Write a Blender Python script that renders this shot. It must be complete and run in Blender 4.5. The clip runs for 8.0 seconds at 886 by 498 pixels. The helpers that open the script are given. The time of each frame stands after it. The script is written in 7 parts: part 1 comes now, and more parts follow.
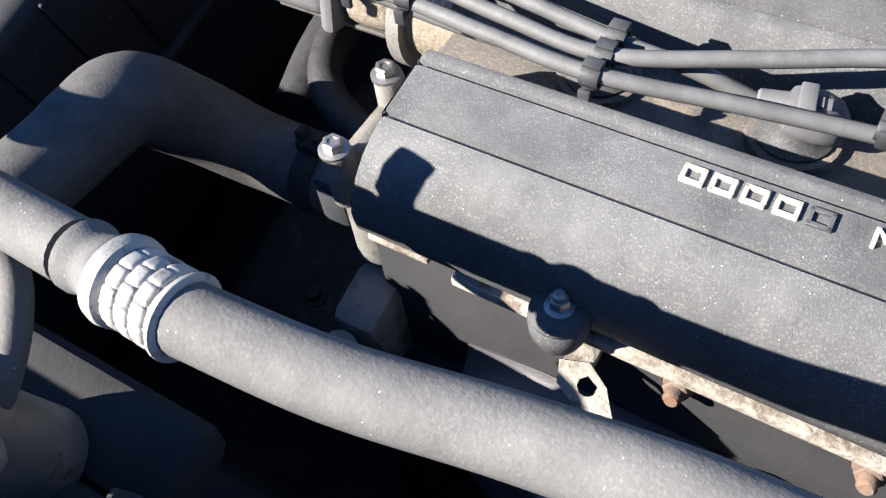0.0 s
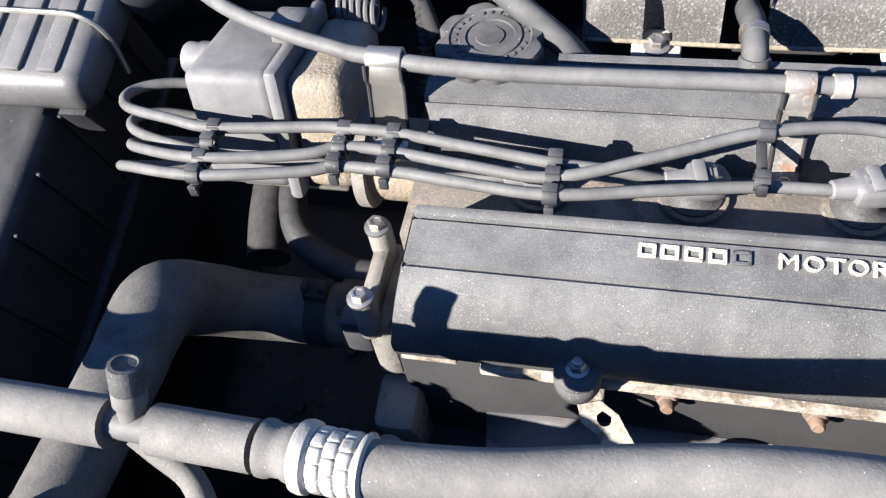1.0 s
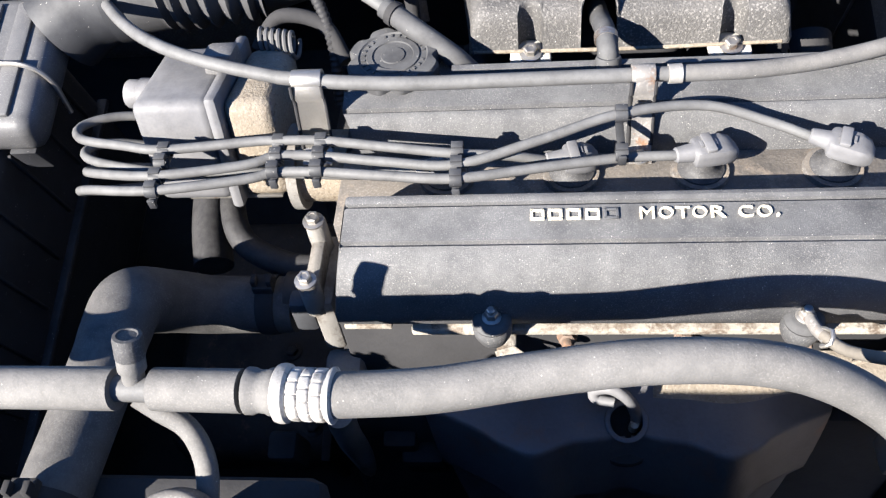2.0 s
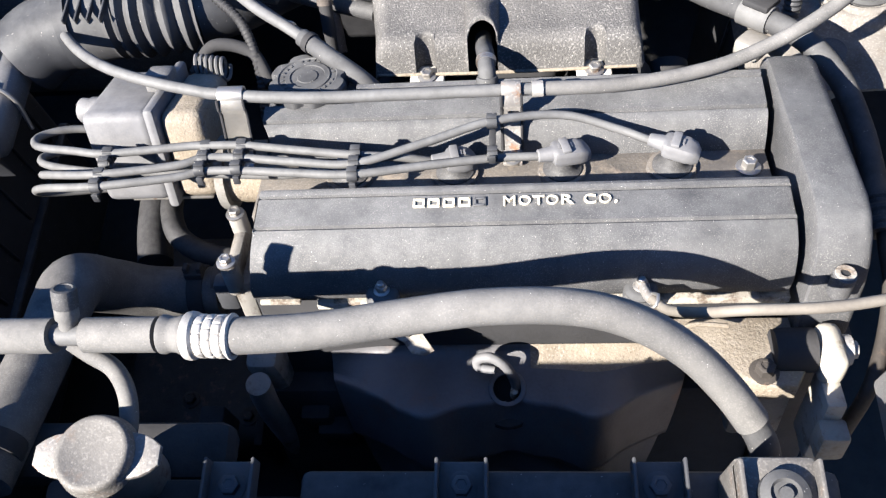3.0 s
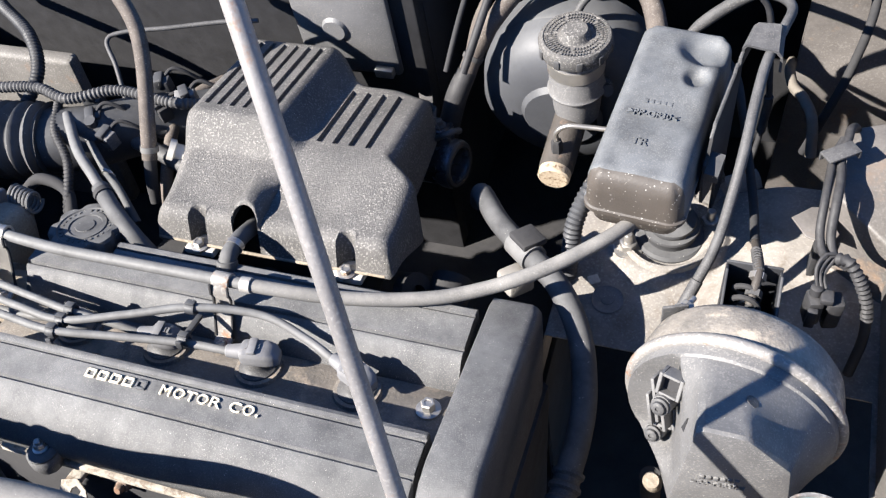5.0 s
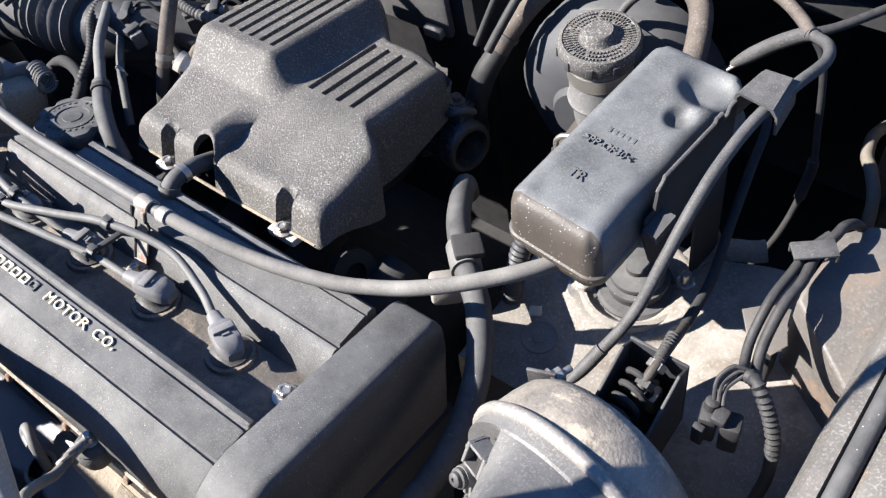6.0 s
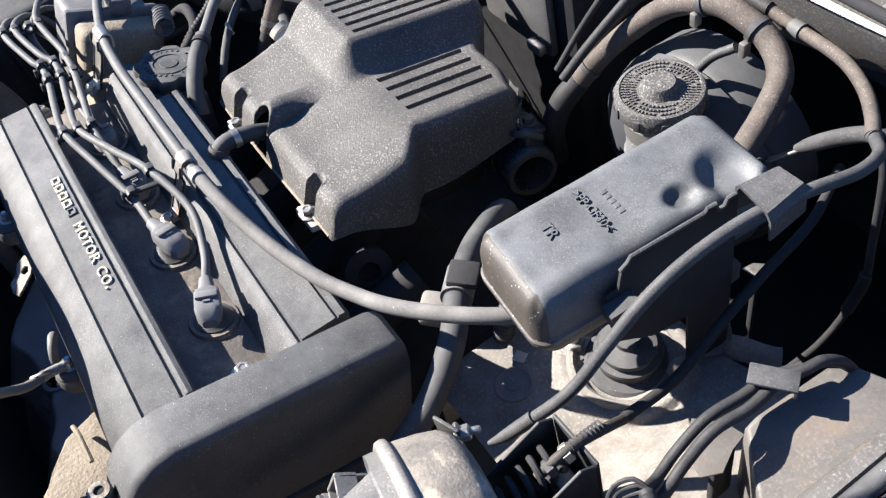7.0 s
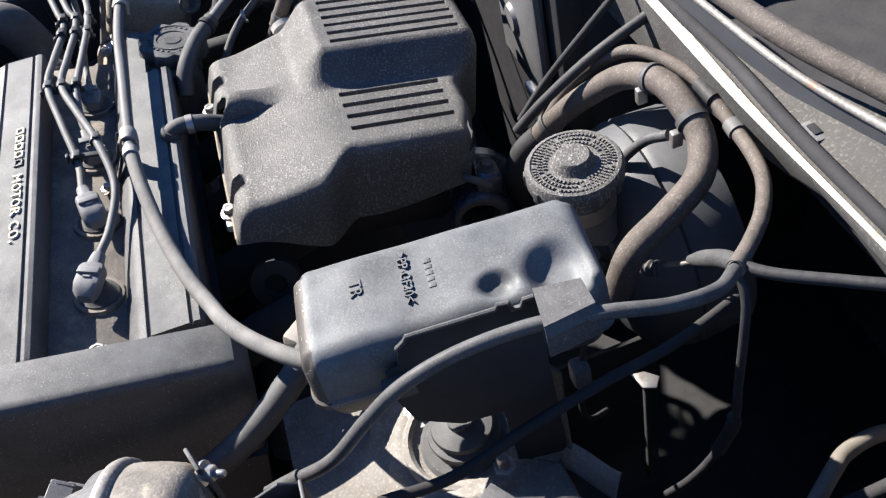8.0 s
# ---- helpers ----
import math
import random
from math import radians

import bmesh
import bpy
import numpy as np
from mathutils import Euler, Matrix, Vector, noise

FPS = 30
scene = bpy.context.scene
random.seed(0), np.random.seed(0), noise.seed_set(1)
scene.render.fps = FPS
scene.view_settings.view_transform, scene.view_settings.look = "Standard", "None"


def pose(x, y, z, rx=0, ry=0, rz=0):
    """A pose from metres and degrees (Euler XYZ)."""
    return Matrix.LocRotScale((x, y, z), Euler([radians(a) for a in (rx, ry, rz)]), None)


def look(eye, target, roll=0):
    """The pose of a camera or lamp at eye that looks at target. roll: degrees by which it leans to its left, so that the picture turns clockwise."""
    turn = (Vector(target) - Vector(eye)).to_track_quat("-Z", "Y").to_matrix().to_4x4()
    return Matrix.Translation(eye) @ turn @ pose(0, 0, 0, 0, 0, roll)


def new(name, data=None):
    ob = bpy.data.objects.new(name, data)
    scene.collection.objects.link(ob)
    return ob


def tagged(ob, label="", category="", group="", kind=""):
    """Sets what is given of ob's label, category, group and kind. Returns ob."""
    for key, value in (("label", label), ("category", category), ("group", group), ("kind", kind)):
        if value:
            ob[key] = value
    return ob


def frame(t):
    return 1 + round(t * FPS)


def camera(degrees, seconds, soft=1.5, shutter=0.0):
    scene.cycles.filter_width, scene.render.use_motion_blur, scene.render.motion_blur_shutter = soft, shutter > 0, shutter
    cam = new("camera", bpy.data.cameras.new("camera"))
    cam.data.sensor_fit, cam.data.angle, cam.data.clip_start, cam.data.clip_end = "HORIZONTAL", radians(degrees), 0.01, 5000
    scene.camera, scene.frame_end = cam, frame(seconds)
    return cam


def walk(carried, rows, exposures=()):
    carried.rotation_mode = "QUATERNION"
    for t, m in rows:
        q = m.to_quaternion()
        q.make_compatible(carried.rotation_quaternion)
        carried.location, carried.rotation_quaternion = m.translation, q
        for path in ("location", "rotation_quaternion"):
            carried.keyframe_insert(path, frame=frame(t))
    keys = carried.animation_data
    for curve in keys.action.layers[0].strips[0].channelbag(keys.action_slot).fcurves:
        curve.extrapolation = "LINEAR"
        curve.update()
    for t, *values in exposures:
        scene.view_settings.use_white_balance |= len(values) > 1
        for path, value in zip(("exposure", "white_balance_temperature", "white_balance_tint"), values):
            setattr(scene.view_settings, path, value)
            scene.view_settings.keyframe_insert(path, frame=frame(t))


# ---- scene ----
cam = camera(54.0, 8.0, 1.3)
PATH = [
    (0, (0.199, -0.166, 1.156), (-0.531, 0.348, -0.634), -28.7),
    (0.5, (0.169, -0.211, 1.239), (-0.309, 0.454, -0.586), -21.2),
    (1, (0.142, -0.191, 1.285), (-0.281, 0.517, -0.538), -23.4),
    (1.5, (0.152, -0.199, 1.314), (-0.217, 0.593, -0.485), -21.1),
    (1.7, (0.15, -0.222, 1.33), (-0.146, 0.561, -0.486), -18.4),
    (2.8, (0.191, -0.338, 1.444), (0.021, 0.504, -0.362), -12.0),
    (3, (0.227, -0.352, 1.434), (0.052, 0.557, -0.339), -10.9),
    (3.5, (0.337, -0.346, 1.44), (0.15, 0.645, -0.287), -8.4),
    (4, (0.482, -0.342, 1.439), (0.113, 0.727, -0.211), -9.9),
    (4.5, (0.557, -0.296, 1.456), (0.061, 0.751, -0.175), -14.7),
    (5, (0.596, -0.216, 1.432), (0.037, 0.829, -0.179), -13.6),
    (5.2, (0.615, -0.187, 1.419), (0.026, 0.849, -0.187), -13.1),
    (6.3, (0.799, -0.027, 1.36), (-0.222, 0.58, -0.249), -19.0),
    (6.5, (0.82, -0.009, 1.366), (-0.259, 0.519, -0.233), -20.8),
    (7, (0.83, 0.071, 1.343), (-0.363, 0.492, -0.206), -18.4),
    (7.5, (0.825, 0.161, 1.318), (-0.441, 0.447, -0.204), -17.2),
    (8, (0.879, 0.273, 1.298), (-0.469, 0.379, -0.176), -16.9),
]
EXPOSURES = [(0.0, 1.87), (1.5, 1.97), (3.0, 2.07), (4.0, 1.88), (4.5, 1.98), (5.0, 1.99), (6.5, 1.88), (7.0, 1.89), (8.0, 1.78)]
walk(cam, [(t, look(eye, target, roll)) for t, eye, target, roll in PATH], EXPOSURES)

from mathutils import bvhtree, kdtree

# ---- world, sun, exposure ----
LEAN_BACK = radians(14)          # the engine leans towards the bulkhead
DECK = 0.85                      # height of the cam cover over the ground
ENG = Matrix.Translation((0.002, 0.0035, DECK)) @ Matrix.Rotation(-LEAN_BACK, 4, "X")
CAR = Matrix.Identity(4)


def car(x, y, z):
    """A place given in the engine's own axes, in the upright axes of the car."""
    return ENG @ Vector((x, y, z))


# origins of the groups that stand apart from the engine
AT_BOX = Matrix.Translation((-0.003, -0.002, -0.011))
AT_BRAKE = Matrix.Translation((0.004, 0.002, -0.005))
AT_TOWER = Matrix.Translation((0.005, 0.0, 0.0))
AT_COWL = Matrix.Translation((0.010, -0.004, -0.008))
SHIELD = ENG @ Matrix.Translation((-0.001, 0.041, -0.0325))
FRONT = Matrix.Translation((0.004, 0.001, 0.008)) @ ENG

SUN_WAY = (ENG.to_3x3() @ Vector((0.099, 0.094, -0.072))).normalized()
SUN_UP = math.asin(-SUN_WAY.z)
sky_world = bpy.data.worlds.new("sky")
scene.world = sky_world
sky_world.use_nodes = True
wn = sky_world.node_tree.nodes
sky = wn.new("ShaderNodeTexSky")
sky.sky_type, sky.sun_disc = "NISHITA", False
sky.sun_elevation, sky.sun_rotation = SUN_UP, math.atan2(-SUN_WAY.x, -SUN_WAY.y)
sky_world.node_tree.links.new(sky.outputs["Color"], wn["Background"].inputs["Color"])
sky.air_density, sky.dust_density, sky.ozone_density = 1.0, 0.1, 10.0
wn["Background"].inputs["Strength"].default_value = 0.042
sun_data = bpy.data.lights.new("sun", "SUN")
sun_data.energy, sun_data.angle, sun_data.color = 5.0, radians(0.55), (1.0, 0.868, 0.70)
sun = new("sun", sun_data)
sun.matrix_world = look((-2, -2, 4), Vector((-2, -2, 4)) + SUN_WAY)
scene.view_settings.use_white_balance = True
scene.view_settings.white_balance_temperature = 5680
scene.view_settings.white_balance_tint = 10


# ---- materials ----
def surface(name, base, rough=0.6, metal=0.0, dust=None, dust_amount=0.3, speck=0.0, speck_scale=420, grain=900,
            bump=0.15, blotch=14, edge=0.12, coat=0.0, second=None, second_amount=0.0, second_scale=30, salt=0.0, salt_scale=650, gloss=0.28):
    """A dirty surface: blotches and grain on the base colour, a second colour in patches (rust, wear), dust lying on faces that look up,
    fine specks of dust, and grain relief."""
    mat = bpy.data.materials.new(name)
    mat.use_nodes = True
    nt = mat.node_tree
    n, ln = nt.nodes, nt.links.new
    bsdf = n["Principled BSDF"]
    tc = n.new("ShaderNodeTexCoord")
    geo = n.new("ShaderNodeNewGeometry")
    rnd = n.new("ShaderNodeObjectInfo")
    add = n.new("ShaderNodeVectorMath")
    add.operation = "MULTIPLY_ADD"
    ln(rnd.outputs["Random"], add.inputs[0])
    add.inputs[1].default_value = (3.1, 1.7, 2.3)
    ln(tc.outputs["Object"], add.inputs[2])
    pos = add.outputs[0]

    def tex(scale, detail=4, rough_=0.6):
        t = n.new("ShaderNodeTexNoise")
        t.inputs["Scale"].default_value, t.inputs["Detail"].default_value, t.inputs["Roughness"].default_value = scale, detail, rough_
        ln(pos, t.inputs["Vector"])
        return t.outputs["Fac"]

    def ramp(fac, lo, hi):
        r = n.new("ShaderNodeMapRange")
        r.inputs["From Min"].default_value, r.inputs["From Max"].default_value = lo, hi
        ln(fac, r.inputs["Value"])
        return r.outputs["Result"]

    def mix(fac, a, b, mode="MIX"):
        m = n.new("ShaderNodeMix")
        m.data_type, m.blend_type = "RGBA", mode
        ins = [s for s in m.inputs if s.enabled]
        for value, socket in zip((fac, a, b), ins):
            if isinstance(value, bpy.types.NodeSocket):
                ln(value, socket)
            elif isinstance(value, float):
                socket.default_value = value
            else:
                socket.default_value = (*value, 1)
        return [s for s in m.outputs if s.enabled][0]

    def times(a, k):
        m = n.new("ShaderNodeMath")
        m.operation = "MULTIPLY"
        ln(a, m.inputs[0])
        if isinstance(k, bpy.types.NodeSocket):
            ln(k, m.inputs[1])
        else:
            m.inputs[1].default_value = k
        return m.outputs[0]

    big, fine = tex(blotch, 5), tex(grain, 3)
    dark = tuple(c * (1 - 2.2 * edge) for c in base)
    light = tuple(min(1, c * (1 + 2.2 * edge)) for c in base)
    colour = mix(ramp(big, 0.32, 0.68), dark, light)
    colour = mix(times(ramp(fine, 0.35, 0.7), 0.35), colour, light)
    if second:
        patch = ramp(tex(second_scale, 6, 0.7), 0.62 - 0.35 * second_amount, 0.72 - 0.3 * second_amount)
        colour = mix(patch, colour, second)
    if dust:
        up = n.new("ShaderNodeSeparateXYZ")
        ln(geo.outputs["Normal"], up.inputs[0])
        lie = times(ramp(up.outputs["Z"], -0.1, 0.95), ramp(tex(blotch * 2.3, 6, 0.7), 0.25, 0.75))
        colour = mix(times(lie, dust_amount), colour, dust)
    if speck:
        v = n.new("ShaderNodeTexVoronoi")
        v.inputs["Scale"].default_value = speck_scale
        ln(pos, v.inputs["Vector"])
        dots = ramp(v.outputs["Distance"], 0.16, 0.08)
        few = ramp(tex(speck_scale * 0.31, 2), 0.62 - 0.12 * speck, 0.66 - 0.12 * speck)
        colour = mix(times(dots, times(few, 0.85)), colour, (0.62, 0.59, 0.54))
    if salt:
        crystals = times(ramp(tex(salt_scale, 2, 0.5), 0.53, 0.68), ramp(tex(blotch * 1.7, 4, 0.6), 0.25, 0.65))
        colour = mix(times(crystals, salt), colour, (0.56, 0.53, 0.49))
    ln(colour, bsdf.inputs["Base Color"])
    rr = n.new("ShaderNodeMapRange")
    rr.inputs["To Min"].default_value, rr.inputs["To Max"].default_value = max(0.05, rough - 0.12), min(1, rough + 0.14)
    ln(tex(blotch * 3, 4), rr.inputs["Value"])
    ln(rr.outputs["Result"], bsdf.inputs["Roughness"])
    bsdf.inputs["Metallic"].default_value = metal
    bsdf.inputs["Specular IOR Level"].default_value = gloss      # dust dulls the sheen
    bsdf.inputs["Coat Weight"].default_value = coat
    b = n.new("ShaderNodeBump")
    b.inputs["Strength"].default_value, b.inputs["Distance"].default_value = bump, 0.001
    ln(fine, b.inputs["Height"])
    ln(b.outputs["Normal"], bsdf.inputs["Normal"])
    return mat


SAND = (0.40, 0.36, 0.30)
GREYDUST = (0.28, 0.28, 0.275)
M = dict(
    wrinkle=surface("wrinkle_paint", (0.060, 0.0605, 0.0635), 0.58, dust=(0.31, 0.308, 0.30), dust_amount=0.38, speck=0.35, speck_scale=460, grain=1500, bump=0.4, salt=0.19, salt_scale=1000),
    rib=surface("wrinkle_paint_worn", (0.075, 0.077, 0.082), 0.5, dust=GREYDUST, dust_amount=0.25, grain=1500, bump=0.4),
    moulded=surface("moulded_black", (0.070, 0.068, 0.066), 0.6, dust=(0.33, 0.31, 0.285), dust_amount=0.28, speck=0.8, speck_scale=380, grain=600, bump=0.9, salt=0.34, salt_scale=520, blotch=8),
    plastic=surface("black_plastic", (0.026, 0.027, 0.031), 0.5, dust=GREYDUST, dust_amount=0.25, speck=0.2, grain=1000, bump=0.15),
    rubber=surface("black_rubber", (0.045, 0.045, 0.047), 0.72, dust=GREYDUST, dust_amount=0.35, speck=0.3, grain=800, bump=0.2),
    hose=surface("dusty_rubber_hose", (0.105, 0.103, 0.100), 0.8, dust=(0.36, 0.34, 0.31), dust_amount=0.4, salt=0.10, salt_scale=900, speck=0.15, grain=600, bump=0.25, blotch=22),
    wire=surface("grey_cable_rubber", (0.096, 0.095, 0.094), 0.6, dust=GREYDUST, dust_amount=0.4, grain=900, bump=0.12, blotch=40),
    brown=surface("brown_dusty_hose", (0.062, 0.052, 0.046), 0.75, dust=(0.27, 0.23, 0.19), dust_amount=0.36, salt=0.14, speck=0.3, grain=500, bump=0.35, blotch=40),
    alu=surface("dirty_cast_aluminium", (0.21, 0.202, 0.188), 0.7, metal=0.25, dust=SAND, dust_amount=0.4, grain=500, bump=0.4, second=(0.10, 0.085, 0.07), second_amount=0.25),
    steel=surface("dull_zinc_steel", (0.42, 0.40, 0.37), 0.42, metal=0.85, dust=GREYDUST, dust_amount=0.3, grain=600, bump=0.12, second=(0.22, 0.14, 0.09), second_amount=0.1),
    crimp=surface("crimped_aluminium", (0.44, 0.42, 0.39), 0.6, metal=0.4, dust=GREYDUST, dust_amount=0.35, grain=700, bump=0.25, second=(0.16, 0.15, 0.14), second_amount=0.2, second_scale=90),
    rust=surface("rusty_steel", (0.15, 0.105, 0.08), 0.85, metal=0.2, dust=(0.30, 0.26, 0.22), dust_amount=0.45, grain=400, bump=0.5, second=(0.23, 0.12, 0.065), second_amount=0.25),
    seam=surface("pale_rolled_edge", (0.20, 0.19, 0.18), 0.6, metal=0.3, dust=(0.40, 0.375, 0.34), dust_amount=0.45, grain=400, bump=0.4, second=(0.22, 0.115, 0.06), second_amount=0.2, second_scale=60, salt=0.5, salt_scale=420),
    shield=surface("scorched_heat_shield", (0.125, 0.124, 0.132), 0.48, metal=0.45, dust=(0.16, 0.145, 0.13), dust_amount=0.3, grain=350, bump=0.25, second=(0.16, 0.115, 0.10), second_amount=0.16, second_scale=16, gloss=0.5),
    sandcast=surface("sandy_corroded_casting", (0.20, 0.168, 0.125), 0.9, salt=0.25, salt_scale=500, metal=0.1, dust=SAND, dust_amount=0.5, grain=380, bump=0.9, second=(0.12, 0.09, 0.065), second_amount=0.2, second_scale=300),
    tower=surface("dusty_body_sheet", (0.17, 0.158, 0.143), 0.75, salt=0.3, salt_scale=420, dust=(0.29, 0.268, 0.238), dust_amount=0.55, grain=300, bump=0.3, second=(0.13, 0.11, 0.09), second_amount=0.32, second_scale=34, blotch=16, edge=0.24),
    apron=surface("faded_bay_paint", (0.100, 0.092, 0.086), 0.5, dust=(0.215, 0.202, 0.185), dust_amount=0.4, grain=300, bump=0.15, second=(0.16, 0.115, 0.082), second_amount=0.14, second_scale=12, blotch=9, edge=0.2, salt=0.1, salt_scale=500),
    paint=surface("dark_grey_bay_paint", (0.050, 0.052, 0.058), 0.5, dust=GREYDUST, dust_amount=0.25, grain=400, bump=0.1, blotch=7),
    bluegrey=surface("aged_blue_grey_plastic", (0.080, 0.085, 0.091), 0.55, dust=(0.29, 0.288, 0.28), dust_amount=0.24, grain=500, bump=0.15, blotch=26, edge=0.19, salt=0.14, salt_scale=900),
    tub=surface("mud_splashed_plastic", (0.055, 0.047, 0.040), 0.5, dust=GREYDUST, dust_amount=0.16, speck=1.6, speck_scale=300, grain=600, bump=0.25),
    greyplastic=surface("grey_lamp_plastic", (0.098, 0.097, 0.098), 0.5, dust=(0.33, 0.32, 0.30), dust_amount=0.42, salt=0.2, salt_scale=700, speck=0.5, grain=500, bump=0.15, blotch=16),
    boot=surface("grey_boot_rubber", (0.125, 0.125, 0.130), 0.55, dust=(0.34, 0.33, 0.32), dust_amount=0.4, grain=600, bump=0.12, blotch=30),
    cream=surface("worn_cream_lettering", (0.62, 0.57, 0.45), 0.6, grain=700, bump=0.2, second=(0.30, 0.27, 0.22), second_amount=0.15, second_scale=120),
    tan=surface("tan_cable", (0.125, 0.112, 0.095), 0.7, dust=SAND, dust_amount=0.4, grain=600, bump=0.15),
    white=surface("chalky_white_paint", (0.52, 0.50, 0.45), 0.6, dust=SAND, dust_amount=0.2, grain=300, bump=0.15, second=(0.40, 0.36, 0.30), second_amount=0.12),
    chalk=surface("sandy_pale_casting", (0.36, 0.335, 0.285), 0.7, dust=SAND, dust_amount=0.3, grain=300, bump=0.4, second=(0.24, 0.20, 0.15), second_amount=0.25, second_scale=45),
    turquoise=surface("turquoise_plastic", (0.085, 0.20, 0.225), 0.5, dust=(0.42, 0.45, 0.43), dust_amount=0.35, second=(0.30, 0.34, 0.33), second_amount=0.35, second_scale=90, grain=300, bump=0.1),
    # dark casting with the sky's blue reflection put into its base colour
    skytint=surface("sky_tinted_dark_casting", (0.095, 0.105, 0.130), 0.26, metal=0.7, dust=(0.10, 0.10, 0.10), dust_amount=0.3, grain=500, bump=0.3, gloss=0.5),
    bowl=surface("dusty_black_metal_bowl", (0.085, 0.080, 0.075), 0.65, dust=(0.46, 0.41, 0.34), dust_amount=0.66, grain=420, bump=0.5, second=(0.40, 0.34, 0.265), second_amount=0.30, second_scale=38, salt=0.25, salt_scale=500),
    duct=surface("dusty_moulded_duct", (0.095, 0.095, 0.098), 0.42, dust=(0.28, 0.275, 0.265), dust_amount=0.4, speck=0.4, speck_scale=500, grain=900, bump=0.2, salt=0.15, salt_scale=900, gloss=0.5),
    gold=surface("yellow_passivated_plug", (0.44, 0.365, 0.27), 0.6, metal=0.2, grain=260, bump=0.6, second=(0.16, 0.11, 0.07), second_amount=0.3, second_scale=260),
    rodsteel=surface("stained_prop_rod", (0.19, 0.182, 0.18), 0.5, metal=0.3, dust=(0.32, 0.295, 0.275), dust_amount=0.35, grain=400, bump=0.2, second=(0.22, 0.13, 0.085), second_amount=0.12, second_scale=55, salt=0.2, salt_scale=500),
    # near-black for grimy parts, and for deep places where shade is put into the colour
    dark=surface("grime_and_shade_black", (0.026, 0.026, 0.028), 0.88, dust=(0.085, 0.080, 0.075), dust_amount=0.35, grain=300, bump=0.3),
    sooty=surface("oily_sooty_casting", (0.040, 0.036, 0.033), 0.6, dust=(0.14, 0.12, 0.10), dust_amount=0.35, grain=400, bump=0.5, second=(0.13, 0.09, 0.065), second_amount=0.12, second_scale=60),
    cable=surface("dark_cable_rubber", (0.044, 0.044, 0.046), 0.6, dust=(0.19, 0.185, 0.18), dust_amount=0.4, grain=900, bump=0.12, blotch=40, salt=0.12, salt_scale=900),
    loom=surface("black_taped_loom", (0.022, 0.022, 0.024), 0.6, dust=(0.13, 0.125, 0.12), dust_amount=0.35, grain=700, bump=0.3, blotch=60),
    cowl=surface("worn_scuttle_paint", (0.062, 0.059, 0.056), 0.95, dust=(0.13, 0.12, 0.105), dust_amount=0.35, grain=300, bump=0.2, salt=0.15, salt_scale=500),
    slam=surface("grimy_grey_panel", (0.092, 0.087, 0.081), 0.6, dust=(0.25, 0.237, 0.218), dust_amount=0.5, grain=420, bump=0.3, salt=0.25, salt_scale=600, second=(0.13, 0.10, 0.08), second_amount=0.12, second_scale=40),
    valley=surface("sand_filled_valley", (0.085, 0.080, 0.076), 0.7, dust=(0.30, 0.26, 0.21), dust_amount=0.55, grain=400, bump=0.4, salt=0.2, salt_scale=600, second=(0.23, 0.19, 0.15), second_amount=0.3, second_scale=35),
    coolant=surface("coolant_hose_rubber", (0.062, 0.060, 0.059), 0.7, dust=(0.29, 0.275, 0.25), dust_amount=0.36, salt=0.10, salt_scale=900, grain=600, bump=0.2, blotch=30),
    ledge=surface("flaking_rusty_ledge", (0.33, 0.305, 0.26), 0.75, dust=SAND, dust_amount=0.25, grain=420, bump=0.7, second=(0.13, 0.10, 0.075), second_amount=0.42, second_scale=75, salt=0.3, salt_scale=500),
    ground=surface("dry_ground", (0.17, 0.135, 0.10), 0.95, grain=60, bump=0.6, blotch=0.7, edge=0.08, second=(0.145, 0.118, 0.09), second_amount=0.2, second_scale=2.5, salt=0.25, salt_scale=90),
)


# ---- building helpers ----
BASES = {}


def step(a, lo, hi):
    t = min(1, max(0, (a - lo) / (hi - lo)))
    return t * t * (3 - 2 * t)


def finish(bm, smooth=40):
    bmesh.ops.recalc_face_normals(bm, faces=bm.faces)
    lim = radians(smooth)
    for f in bm.faces:
        f.smooth = True
    for e in bm.edges:
        e.smooth = len(e.link_faces) == 2 and e.calc_face_angle(0) < lim


def mesh_of(name, bm, mat, base, smooth=40):
    bmesh.ops.translate(bm, verts=bm.verts, vec=-Vector(base))
    finish(bm, smooth)
    me = bpy.data.meshes.new(name)
    bm.to_mesh(me)
    bm.free()
    me.materials.append(M[mat])
    return me


def thing(name, base, label, category, group="", kind="", axes=ENG):
    """An empty at a thing's base; its parts are given in the same axes as the base."""
    ob = new(name)
    ob.empty_display_size = 0.02
    ob.matrix_world = axes @ Matrix.Translation(base)
    BASES[ob.name] = Vector(base)
    return tagged(ob, label, category, group, kind)


def part(name, bm, mat, parent, label="", smooth=40):
    top = parent
    while top.parent:
        top = top.parent
    ob = new(name, mesh_of(name, bm, mat, BASES[top.name], smooth))
    ob.parent = parent
    return tagged(ob, label)


def solo(name, bm, mat, base, label, category, group="", kind="", axes=ENG, smooth=40):
    """A thing that is one mesh."""
    ob = new(name, mesh_of(name, bm, mat, base, smooth))
    ob.matrix_world = axes @ Matrix.Translation(base)
    BASES[ob.name] = Vector(base)
    return tagged(ob, label, category, group, kind)


